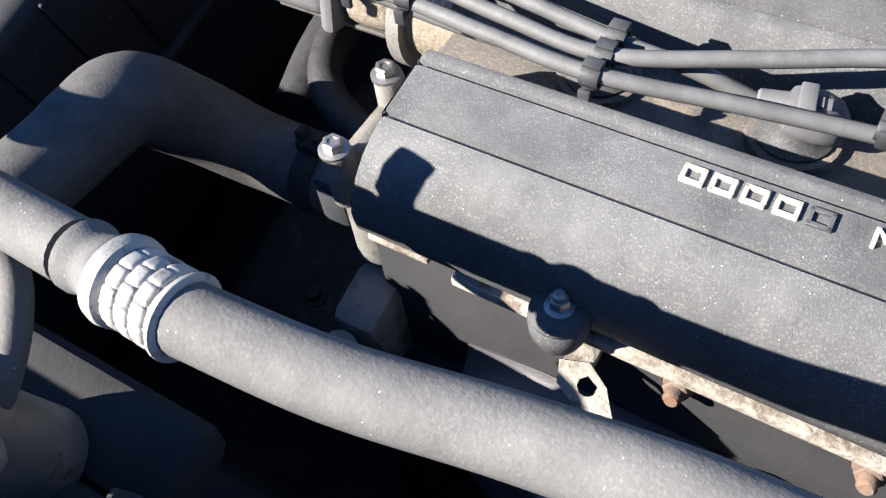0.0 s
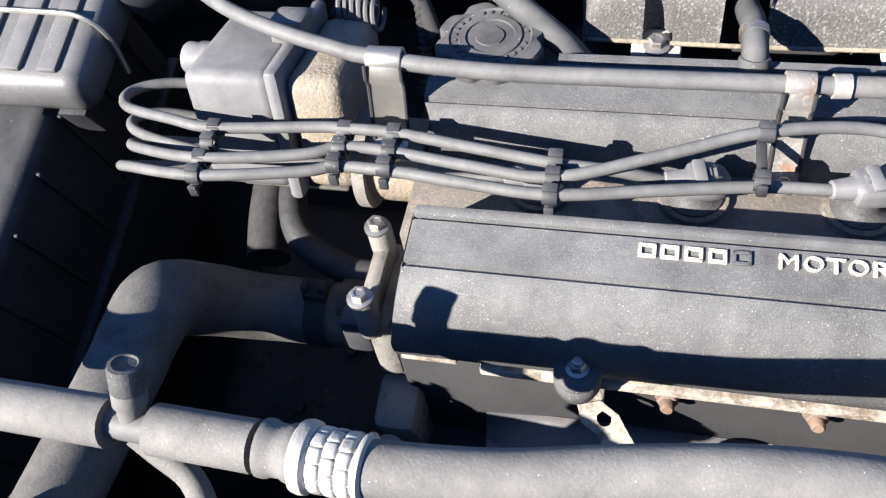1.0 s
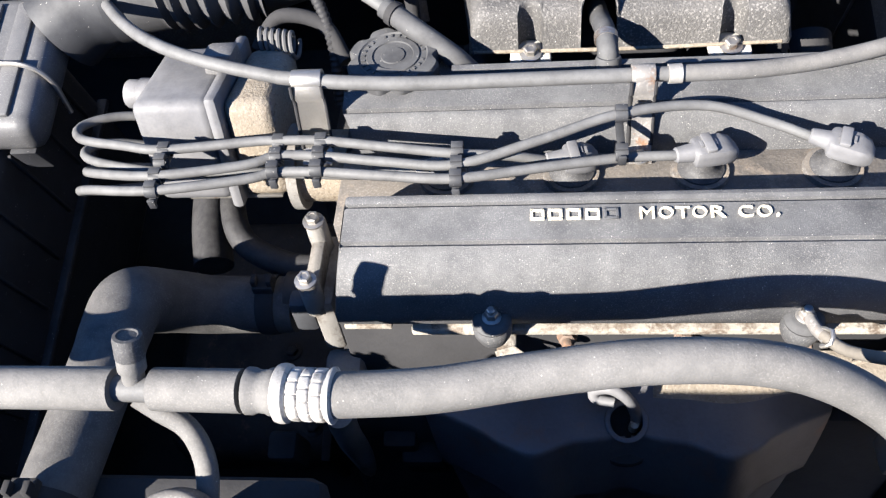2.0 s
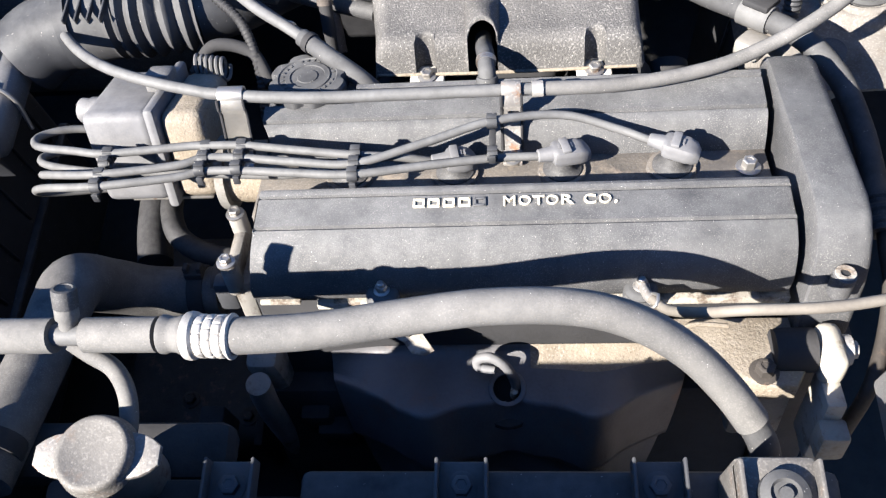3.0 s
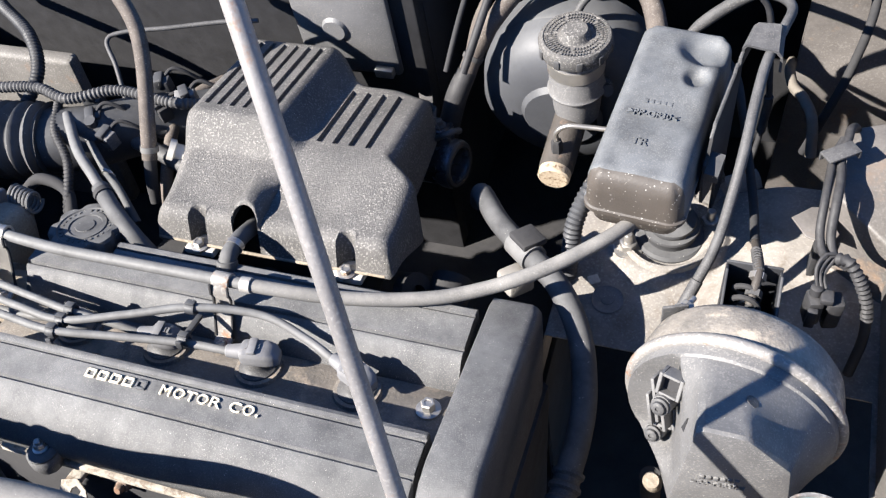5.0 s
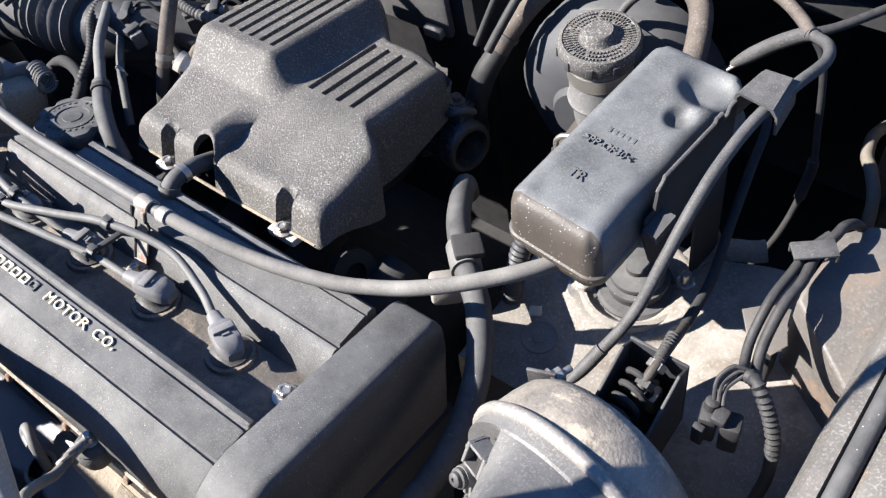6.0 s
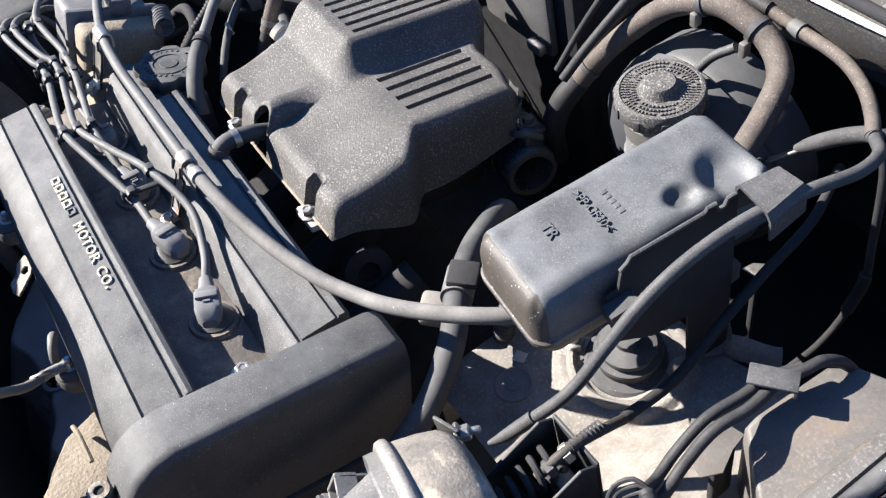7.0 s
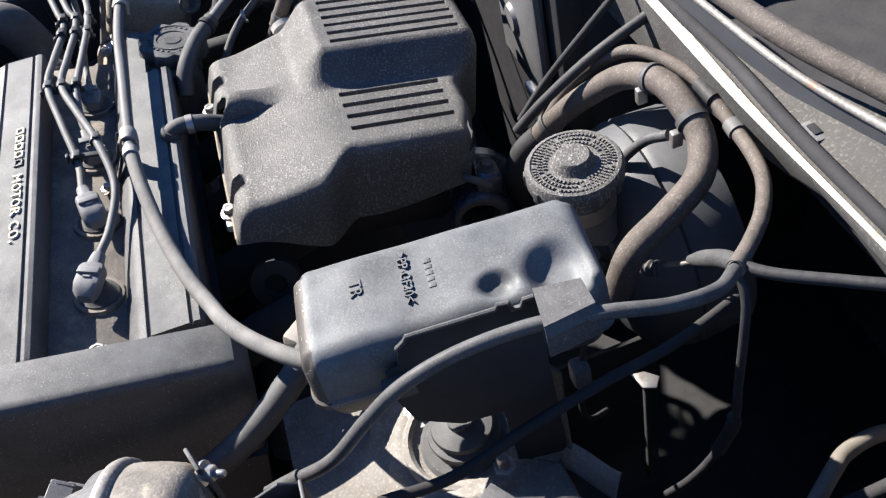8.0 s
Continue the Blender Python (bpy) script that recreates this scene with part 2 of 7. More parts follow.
def spline(points, step=0.004):
    """Points along a smooth curve through the given ones, with the radius as an optional fourth number."""
    p = np.array(points, float)
    p = np.vstack([2 * p[0] - p[1], p, 2 * p[-1] - p[-2]])
    out = []
    for i in range(1, len(p) - 2):
        n = max(2, int(np.linalg.norm(p[i + 1][:3] - p[i][:3]) / step))
        for k in range(n):
            t = k / n
            a, b, c, d = p[i - 1:i + 3]
            out.append(0.5 * (2 * b + (c - a) * t + (2 * a - 5 * b + 4 * c - d) * t * t + (3 * b - a - 3 * c + d) * t ** 3))
    out.append(p[-2])
    return np.array(out)


def tube(points, r=None, seg=14, bm=None, step=0.004, caps=True, straight=False):
    """A round tube along a smooth curve; points may carry their own radius."""
    bm = bm or bmesh.new()
    pts = np.array([(*q[:3], q[3] if len(q) > 3 else r) for q in points], float)
    line = pts if straight else spline(pts, step)
    rings, side = [], None
    for i, q in enumerate(line):
        way = Vector(line[min(i + 1, len(line) - 1)][:3]) - Vector(line[max(i - 1, 0)][:3])
        way.normalize()
        side = way.orthogonal() if side is None else side - way * side.dot(way)
        side.normalize()
        up = way.cross(side)
        rings.append([bm.verts.new(Vector(q[:3]) + (side * math.cos(a) + up * math.sin(a)) * q[3]) for a in (2 * math.pi * k / seg for k in range(seg))])
    for a, b in zip(rings, rings[1:]):
        for k in range(seg):
            bm.faces.new((a[k], a[(k + 1) % seg], b[(k + 1) % seg], b[k]))
    if caps:
        bm.faces.new(rings[0][::-1])
        bm.faces.new(rings[-1])
    return bm


def lathe(profile, at=(0, 0, 0), axis=(0, 0, 1), seg=28, bm=None, squash=None):
    """A turned body: profile of (radius, height) along the axis from at."""
    bm = bm or bmesh.new()
    turn = Vector((0, 0, 1)).rotation_difference(Vector(axis).normalized()).to_matrix()
    rings = []
    for r, h in profile:
        if r < 1e-6:
            rings.append([bm.verts.new(Vector(at) + turn @ Vector((0, 0, h)))])
        else:
            rings.append([bm.verts.new(Vector(at) + turn @ Vector((r * math.cos(a), r * math.sin(a) * (squash or 1), h))) for a in (2 * math.pi * k / seg for k in range(seg))])
    for a, b in zip(rings, rings[1:]):
        for k in range(seg):
            quad = [a[k % len(a)], a[(k + 1) % len(a)], b[(k + 1) % len(b)], b[k % len(b)]]
            quad = list(dict.fromkeys(quad))
            if len(quad) > 2:
                bm.faces.new(quad)
    if len(rings[0]) > 2 and len(rings[-1]) > 2:
        for k in range(seg):
            bm.faces.new((rings[-1][k], rings[-1][(k + 1) % seg], rings[0][(k + 1) % seg], rings[0][k]))
        return bm
    for ring in (rings[0], rings[-1]):
        if len(ring) > 2:
            bm.faces.new(ring)
    return bm


def box(lo, hi, bevel=0.002, bm=None, turn=None, seg=2):
    """A box between two corners with rounded edges, turned about its middle by a matrix."""
    tmp = bmesh.new()
    lo, hi = Vector(lo), Vector(hi)
    bmesh.ops.create_cube(tmp, size=1)
    for v in tmp.verts:
        v.co = Vector((v.co.x * (hi.x - lo.x), v.co.y * (hi.y - lo.y), v.co.z * (hi.z - lo.z)))
    if bevel:
        bmesh.ops.bevel(tmp, geom=tmp.edges, offset=min(bevel, 0.49 * min(hi - lo)), segments=seg, affect="EDGES", profile=0.5)
    for v in tmp.verts:
        v.co = (turn @ v.co if turn else v.co) + (lo + hi) / 2
    return join(tmp, bm)


def join(tmp, bm):
    if bm is None:
        return tmp
    made = {v: bm.verts.new(v.co) for v in tmp.verts}
    for f in tmp.faces:
        bm.faces.new([made[v] for v in f.verts])
    tmp.free()
    return bm


def thicken(bm, t):
    """Gives an open sheet its thickness."""
    bmesh.ops.recalc_face_normals(bm, faces=bm.faces)
    bm.normal_update()
    sheet = kdtree.KDTree(len(bm.verts))
    for k, v in enumerate(bm.verts):
        sheet.insert(v.co, k)
    sheet.balance()
    bmesh.ops.solidify(bm, geom=bm.faces[:], thickness=t)
    wild = {v for v in bm.verts if sheet.find(v.co)[2] > 4 * abs(t)}      # a sharp crease can throw a corner far out
    for v in wild:
        calm = [e.other_vert(v).co for e in v.link_edges if e.other_vert(v) not in wild]
        if calm:
            v.co = sum(calm, Vector()) / len(calm)


def extrude(profile, lo, hi, axis="x", bevel=0.0, bm=None, seg=2, steps=1):
    """A closed outline, in the two other axes, drawn out along one axis."""
    tmp = bmesh.new()
    order = {"x": lambda a, u, v: (a, u, v), "y": lambda a, u, v: (u, a, v), "z": lambda a, u, v: (u, v, a)}[axis]
    rings = [[tmp.verts.new(order(lo + (hi - lo) * k / steps, u, v)) for u, v in profile] for k in range(steps + 1)]
    ends = [tmp.faces.new(rings[0]), tmp.faces.new(rings[-1])]
    n = len(profile)
    for a, b in zip(rings, rings[1:]):
        for k in range(n):
            tmp.faces.new((a[k], a[(k + 1) % n], b[(k + 1) % n], b[k]))
    if bevel:
        bmesh.ops.bevel(tmp, geom=[e for f in ends for e in f.edges], offset=bevel, segments=seg, affect="EDGES", profile=0.5)
    return join(tmp, bm)


def hexbolt(at, axis=(0, 0, 1), r=0.006, h=0.006, washer=1.5, bm=None):
    """A flanged hexagon bolt head."""
    bm = bm or bmesh.new()
    lathe([(0, -0.001), (r * washer, -0.001), (r * washer, 0.0008), (r * 1.1, 0.0016), (0, 0.0016)], at, axis, 20, bm)
    lathe([(0, 0.001), (r, 0.001), (r, h), (r * 0.86, h + 0.0007), (r * 0.55, h + 0.0007), (r * 0.5, h), (0, h)], at, axis, 6, bm)
    return bm


def ringed(at, axis, r, width, ridges, depth, seg=24, bm=None):
    """A hose fitting with crimped ridges."""
    prof = [(0, 0), (r, 0)]
    for k in range(ridges):
        a = width * k / ridges
        w = width / ridges
        prof += [(r, a + 0.25 * w), (r - depth, a + 0.45 * w), (r - depth, a + 0.8 * w), (r, a + w)]
    prof += [(0, width)]
    return lathe(prof, at, axis, seg, bm)


def lettering(text, size, depth=0.0006):
    """Raised writing in the built-in font, as a bmesh, in the x-y plane."""
    cu = bpy.data.curves.new("writing", "FONT")
    cu.body, cu.size, cu.extrude, cu.align_x, cu.align_y = text, size, depth, "CENTER", "CENTER"
    ob = bpy.data.objects.new("writing", cu)
    scene.collection.objects.link(ob)
    me = bpy.data.meshes.new_from_object(ob.evaluated_get(bpy.context.evaluated_depsgraph_get()))
    bm = bmesh.new()
    bm.from_mesh(me)
    bpy.data.objects.remove(ob)
    bpy.data.curves.remove(cu)
    bpy.data.meshes.remove(me)
    return bm



# ---- ground and bay ----
def flat_sheet(x0, x1, y0, y1, z, n=2):
    bm = bmesh.new()
    bmesh.ops.create_grid(bm, x_segments=n, y_segments=n, size=0.5)
    for v in bm.verts:
        v.co = Vector((x0 + (v.co.x + 0.5) * (x1 - x0), y0 + (v.co.y + 0.5) * (y1 - y0), z))
    return bm


solo("ground", flat_sheet(-400, 400, -400, 400, 0), "ground", (0, 0, 0), "dry brown earth under and around the parked car", "ground", kind="structure", axes=CAR)


def build_bay():
    # bulkhead with its pressed swage, cowl lip, inner wings, floor tray: upright axes of the car
    prof = [(0.475, 0.38), (0.475, 0.915), (0.492, 0.925), (0.502, 0.918), (0.502, 0.38)]
    # recess walls and floor tray take the near-black that stands in for shade
    solo("bulkhead_recess", box((0.26, 0.76, 0.38), (0.95, 0.78, 0.95), 0.002), "dark", (0.6, 0.77, 0.38), "recess of the bulkhead under the scuttle, coloured black for its shade", "bulkhead", kind="structure", axes=CAR)
    solo("recess_side", box((0.255, 0.50, 0.38), (0.262, 0.77, 0.93), 0.002), "dark", (0.26, 0.6, 0.38), "side of the bulkhead's recess, coloured black for its shade", "bulkhead", kind="structure", axes=CAR)
    solo("bulkhead", extrude(prof, -0.62, 0.262, "x", 0.003), "loom", (0.1, 0.48, 0.45), "dark grey painted bulkhead of the engine bay", "bulkhead", kind="structure", axes=CAR)
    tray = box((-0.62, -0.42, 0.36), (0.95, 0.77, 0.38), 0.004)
    solo("bay_floor", tray, "dark", (0.1, 0, 0.36), "grimy undertray and subframe below the engine, blackened for shade", "floor", kind="structure", axes=CAR)
    left = extrude([(-0.60, 0.38), (-0.60, 0.90), (-0.585, 0.915), (-0.56, 0.915), (-0.56, 0.38)], -0.42, 0.50, "y", 0.003)
    solo("inner_wing_west", left, "paint", (-0.6, 0, 0.38), "dark grey painted inner wing", "inner wing", kind="structure", axes=CAR)
    front = extrude([(-0.40, 0.38), (-0.40, 0.950), (-0.385, 0.962), (-0.312, 0.962), (-0.305, 0.955), (-0.305, 0.92), (-0.36, 0.91), (-0.37, 0.38)], -0.60, 0.445, "x", 0.003)
    # unseen raised middle, added to throw shade on radiator and heat shield
    extrude([(-0.385, 0.955), (-0.385, 0.978), (-0.375, 0.986), (-0.315, 0.986), (-0.307, 0.978), (-0.307, 0.955)], -0.25, 0.20, "x", 0.003, front)
    solo("front_panel", front, "paint", (0.1, -0.42, 0.38), "dark grey front panel with an unseen raised middle added to cast shade", "front panel", kind="structure", axes=CAR)


build_bay()


# ---- engine ----
def hump_profile():
    """Front cam cover section, from the flange over the curved nose, both grooves and down to the valley."""
    return [(-0.046, -0.075), (-0.052, -0.0665), (-0.0590, -0.0650), (-0.0630, -0.0610), (-0.0640, -0.054), (-0.0638, -0.048), (-0.0630, -0.036), (-0.0595, -0.026), (-0.0535, -0.0175), (-0.046, -0.0115),
            (-0.0375, -0.0075), (-0.0365, -0.0092), (-0.0348, -0.0092), (-0.0340, -0.0062), (-0.0095, -0.0012), (-0.0088, -0.0035), (-0.0072, -0.0035), (-0.0064, -0.0006),
            (-0.0035, 0.0008), (0.0, 0.0), (0.002, -0.003), (0.004, -0.03), (0.004, -0.075)]


def rear_profile():
    return [(0.062, -0.075), (0.063, -0.030), (0.0665, -0.018), (0.073, -0.006), (0.0765, -0.0015), (0.0805, -0.0002), (0.0818, -0.0022), (0.0834, -0.0022), (0.0842, 0.0012),
            (0.1120, 0.0072), (0.1128, 0.0050), (0.1144, 0.0050), (0.1152, 0.0082), (0.120, 0.0088), (0.1235, 0.006), (0.126, -0.02), (0.128, -0.075)]


def build_cam_cover():
    cover = thing("cam_cover", (0.22, 0.03, -0.075), "black crackle-painted twin-cam cover with grey dust", "cam cover")
    bm = extrude(hump_profile(), 0.010, 0.4305, "x", 0.0022)
    for v in bm.verts:                       # left end leans in towards the top
        if v.co.x < 0.02:
            v.co.x += 0.16 * max(0, v.co.z + 0.055)
    for x in (0.117, 0.317):                 # bosses for the cover nuts
        lathe([(0, -0.070), (0.0105, -0.070), (0.0130, -0.063), (0.0135, -0.056), (0.0118, -0.053), (0, -0.053)], (x, -0.0665, 0), (0, 0, 1), 24, bm)
    part("front_bank", bm, "wrinkle", cover, "long black crackle-painted half with two grooves", 35)
    bm = extrude(rear_profile(), 0.0858, 0.4305, "x", 0)
    part("rear_bank", bm, "wrinkle", cover, "", 35)
    low = [(0.062, -0.075), (0.063, -0.030), (0.0665, -0.018), (0.073, -0.006), (0.0765, -0.0015), (0.0805, -0.0002), (0.0818, -0.0022), (0.0834, -0.0022), (0.0842, 0.0012), (0.100, 0.004),
           (0.104, -0.004), (0.150, -0.006), (0.156, -0.075)]
    bm = extrude(low, 0.006, 0.0858, "x", 0)
    for v in bm.verts:
        if v.co.x < 0.02:
            v.co.x += 0.5 * max(0, 0.083 - v.co.y) * (v.co.z > -0.02)
    part("filler_end", bm, "wrinkle", cover, "", 35)
    bm = box((0.004, 0.000, -0.075), (0.4305, 0.066, -0.030), 0.0015)
    valley = part("plug_valley", bm, "valley", cover, "dusty grey valley between the banks", 35)
    for x in (0.083, 0.1725, 0.262, 0.3515):
        part("plug_seat", lathe([(0.0, -0.03), (0.0205, -0.03), (0.0195, -0.0265), (0.0165, -0.0262), (0.0, -0.0262)], (x, 0.043, 0), (0, 0, 1), 28), "valley", valley)
    # timing end: a broad strap across both banks, rounded at either end and over its outer edge
    prof = [(0.150, -0.10), (0.149, -0.02), (0.146, -0.002), (0.139, 0.007), (0.130, 0.010), (-0.030, 0.0105), (-0.046, 0.006), (-0.059, -0.004), (-0.069, -0.020), (-0.0745, -0.040), (-0.077, -0.10)]
    bm = bmesh.new()
    rings = []
    for x, shrink, drop in ((0.438, 0.0015, 0.003), (0.4395, 0.0, 0.0), (0.4715, 0.0, 0.0), (0.4755, 0.0005, 0.0010), (0.4785, 0.0020, 0.0032), (0.4798, 0.0040, 0.0062), (0.4803, 0.0055, 0.0095), (0.4804, 0.0060, 0.0115), (0.4815, 0.012, 0.10)):
        ring = []
        for y, z in prof:
            yy = 0.036 + (y - 0.036) * (1 - shrink / 0.11)
            zz = z if z < -0.09 else max(z - drop, -0.095)
            ring.append(bm.verts.new((x, yy, zz)))
        rings.append(ring)
    for a, b in zip(rings, rings[1:]):
        for k in range(len(prof) - 1):
            bm.faces.new((a[k], a[k + 1], b[k + 1], b[k]))
    bm.faces.new(rings[0])
    bm.faces.new(rings[-1])
    part("timing_end", bm, "wrinkle", cover, "", 32)
    # the maker's name as plain raised cream blocks, then the two words after it
    lean = math.atan(0.005 / 0.0245)
    tilt = Matrix.Rotation(lean, 3, "X")
    z = lambda y: -0.0062 + 0.0050 * (y + 0.034) / 0.0245 + 0.0004
    y0, y1, bar, w = -0.0206, -0.0128, 0.0019, 0.0094
    for k, x in enumerate((0.148, 0.1595, 0.1715, 0.1835, 0.1955)):
        bm = bmesh.new()
        for yc in (y0 + bar / 2, y1 - bar / 2):
            box((x - w / 2, yc - bar / 2, z(yc) - 0.001), (x + w / 2, yc + bar / 2, z(yc) + 0.0012), 0.0003, bm, tilt, 1)
        for xc in (x - w / 2 + bar / 2, x + w / 2 - bar / 2):
            yc = (y0 + y1) / 2
            box((xc - bar / 2, y0, z(yc) - 0.001), (xc + bar / 2, y1, z(yc) + 0.0012), 0.0003, bm, tilt, 1)
        part("raised_block", bm, "cream" if k != 4 else "rib", cover, "plain raised cream block" if k != 4 else "plain raised block worn to black")
    yc = (y0 + y1) / 2
    for text, x in zip("MOTORCO.", (0.2180, 0.2300, 0.2405, 0.2510, 0.2625, 0.2795, 0.2910, 0.2990)):
        bm = lettering(text, 0.0100, 0.0014)
        ends = [min(v.co.x for v in bm.verts), max(v.co.x for v in bm.verts), min(v.co.y for v in bm.verts), max(v.co.y for v in bm.verts)]
        wide, tall = (0.0022, 0.0022) if text == "." else (0.0092, 0.0080)
        for v in bm.verts:
            v.co = Vector(((v.co.x - (ends[0] + ends[1]) / 2) * wide / (ends[1] - ends[0]), (v.co.y - ends[2]) * tall / (ends[3] - ends[2]) - 0.0040, v.co.z))
        bmesh.ops.transform(bm, matrix=Matrix.Translation((x, yc, z(yc))) @ Matrix.Rotation(lean, 4, "X"), verts=bm.verts)
        part("raised_letter", bm, "cream", cover)
    # nuts with rubber washers along the front, one in the valley, one at the timing end
    for x in (0.117, 0.317):
        bm = lathe([(0, 0), (0.0125, 0), (0.0130, 0.002), (0.0105, 0.005), (0.0085, 0.0055), (0, 0.0055)], (x, -0.0665, -0.053), (0, 0, 1), 24)
        nut = part("cover_nut", hexbolt((x, -0.0665, -0.0475), r=0.0048, h=0.0055, washer=1.35), "steel", cover, "dull nut on a rubber washer")
        part("rubber_washer", bm, "rubber", nut)
        lathe_bm = lathe([(0, 0), (0.003, 0), (0.003, 0.004), (0.002, 0.005), (0, 0.005)], (x, -0.0665, -0.0425), (0, 0, 1), 10)
        part("stud", lathe_bm, "steel", nut)
    part("cover_nut", hexbolt((0.413, 0.041, -0.029), r=0.006, h=0.008, washer=1.7), "steel", cover, "pale corroded nut in the valley")
    bm = lathe([(0, -0.02), (0.0085, -0.02), (0.0085, 0.0), (0.007, 0.001), (0.0045, 0.001), (0.004, -0.004), (0, -0.004)], (0.457, -0.080, -0.021), (0, 0, 1), 22)
    boss = part("corner_boss", bm, "wrinkle", cover)
    part("corner_washer", lathe([(0.0036, 0.0006), (0.0070, 0.0006), (0.0074, 0.0012), (0.0072, 0.0020), (0.0040, 0.0022), (0.0036, 0.002)], (0.457, -0.080, -0.021), (0, 0, 1), 26), "ledge", boss, "pale corroded washer")
    part("corner_screw", lathe([(0, -0.003), (0.0042, -0.003), (0.0042, 0.0006), (0, 0.0006)], (0.457, -0.080, -0.021), (0, 0, 1), 6), "dark", boss, "dark screw")
    return cover


build_cam_cover()


def build_engine():
    eng = thing("engine_block", (0.2, 0.02, -0.45), "grimy cast aluminium engine below the cam cover", "engine")
    # head and crankcase carry the shade under the cam cover in their colour
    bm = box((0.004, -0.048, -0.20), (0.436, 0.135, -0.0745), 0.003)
    part("cylinder_head", bm, "dark", eng, "oil-stained cast aluminium head, blackened for the shade under the cover")
    bm = box((0.060, -0.0620, -0.0775), (0.434, -0.050, -0.0705), 0.0012)
    box((0.012, -0.0590, -0.0745), (0.046, -0.048, -0.0705), 0.0010, bm)
    part("gasket_ledge", bm, "ledge", eng, "pale pitted ledge along the head")
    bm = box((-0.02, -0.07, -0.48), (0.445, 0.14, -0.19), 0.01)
    part("crankcase", bm, "dark", eng, "oily crankcase, blackened for the shade below the head")
    bm = extrude([(0.150, -0.50), (0.151, -0.101), (-0.076, -0.101), (-0.085, -0.50)], 0.440, 0.486, "x", 0.006)
    part("timing_cover", bm, "plastic", eng, "black plastic belt cover")
    # rusty studs of the exhaust side, and a pale tab with a hole at the head's corner
    for x in (0.168, 0.250, 0.330):
        stud = part("exhaust_stud", lathe([(0, 0), (0.0042, 0), (0.0042, 0.012), (0.003, 0.0135), (0, 0.0135)], (x, -0.048, -0.100), (0, -1, 0.3), 14), "rust", eng, "rusty exhaust stud")
        part("stud_nut", hexbolt((x, -0.049, -0.0995), (0, -1, 0.3), 0.0062, 0.006, 1.2), "rust", stud)
    outline = [(-0.016, 0.006), (-0.003, 0.010), (0.008, 0.003), (0.014, -0.006), (0.021, -0.016), (0.014, -0.020), (0.003, -0.0185), (-0.004, -0.009), (-0.013, -0.004)]
    bm = bmesh.new()
    hub = Vector((0.133, -0.070, -0.098))
    tilt = Matrix.Rotation(0.42, 3, "X") @ Matrix.Rotation(0.12, 3, "Y")
    rings = []
    for z in (0.0012, -0.0012):
        outer = [bm.verts.new(hub + tilt @ Vector((x, y, z))) for x, y in outline]
        inner = []
        for x, y in outline:
            turn = math.atan2(y, x)
            inner.append(bm.verts.new(hub + tilt @ Vector((0.0046 * math.cos(turn), 0.0046 * math.sin(turn), z))))
        rings.append((outer, inner))
    n = len(outline)
    for k in range(n):
        q = (k + 1) % n
        bm.faces.new((rings[0][0][k], rings[0][0][q], rings[0][1][q], rings[0][1][k]))
        bm.faces.new((rings[1][0][q], rings[1][0][k], rings[1][1][k], rings[1][1][q]))
        bm.faces.new((rings[0][0][q], rings[0][0][k], rings[1][0][k], rings[1][0][q]))
        bm.faces.new((rings[0][1][k], rings[0][1][q], rings[1][1][q], rings[1][1][k]))
    bmesh.ops.recalc_face_normals(bm, faces=bm.faces)
    part("lifting_eye", bm, "ledge", eng, "pale rusty steel tab with a hole")
    part("tab_arm", box((0.118, -0.066, -0.100), (0.132, -0.046, -0.094), 0.002), "ledge", eng)
    return eng


build_engine()


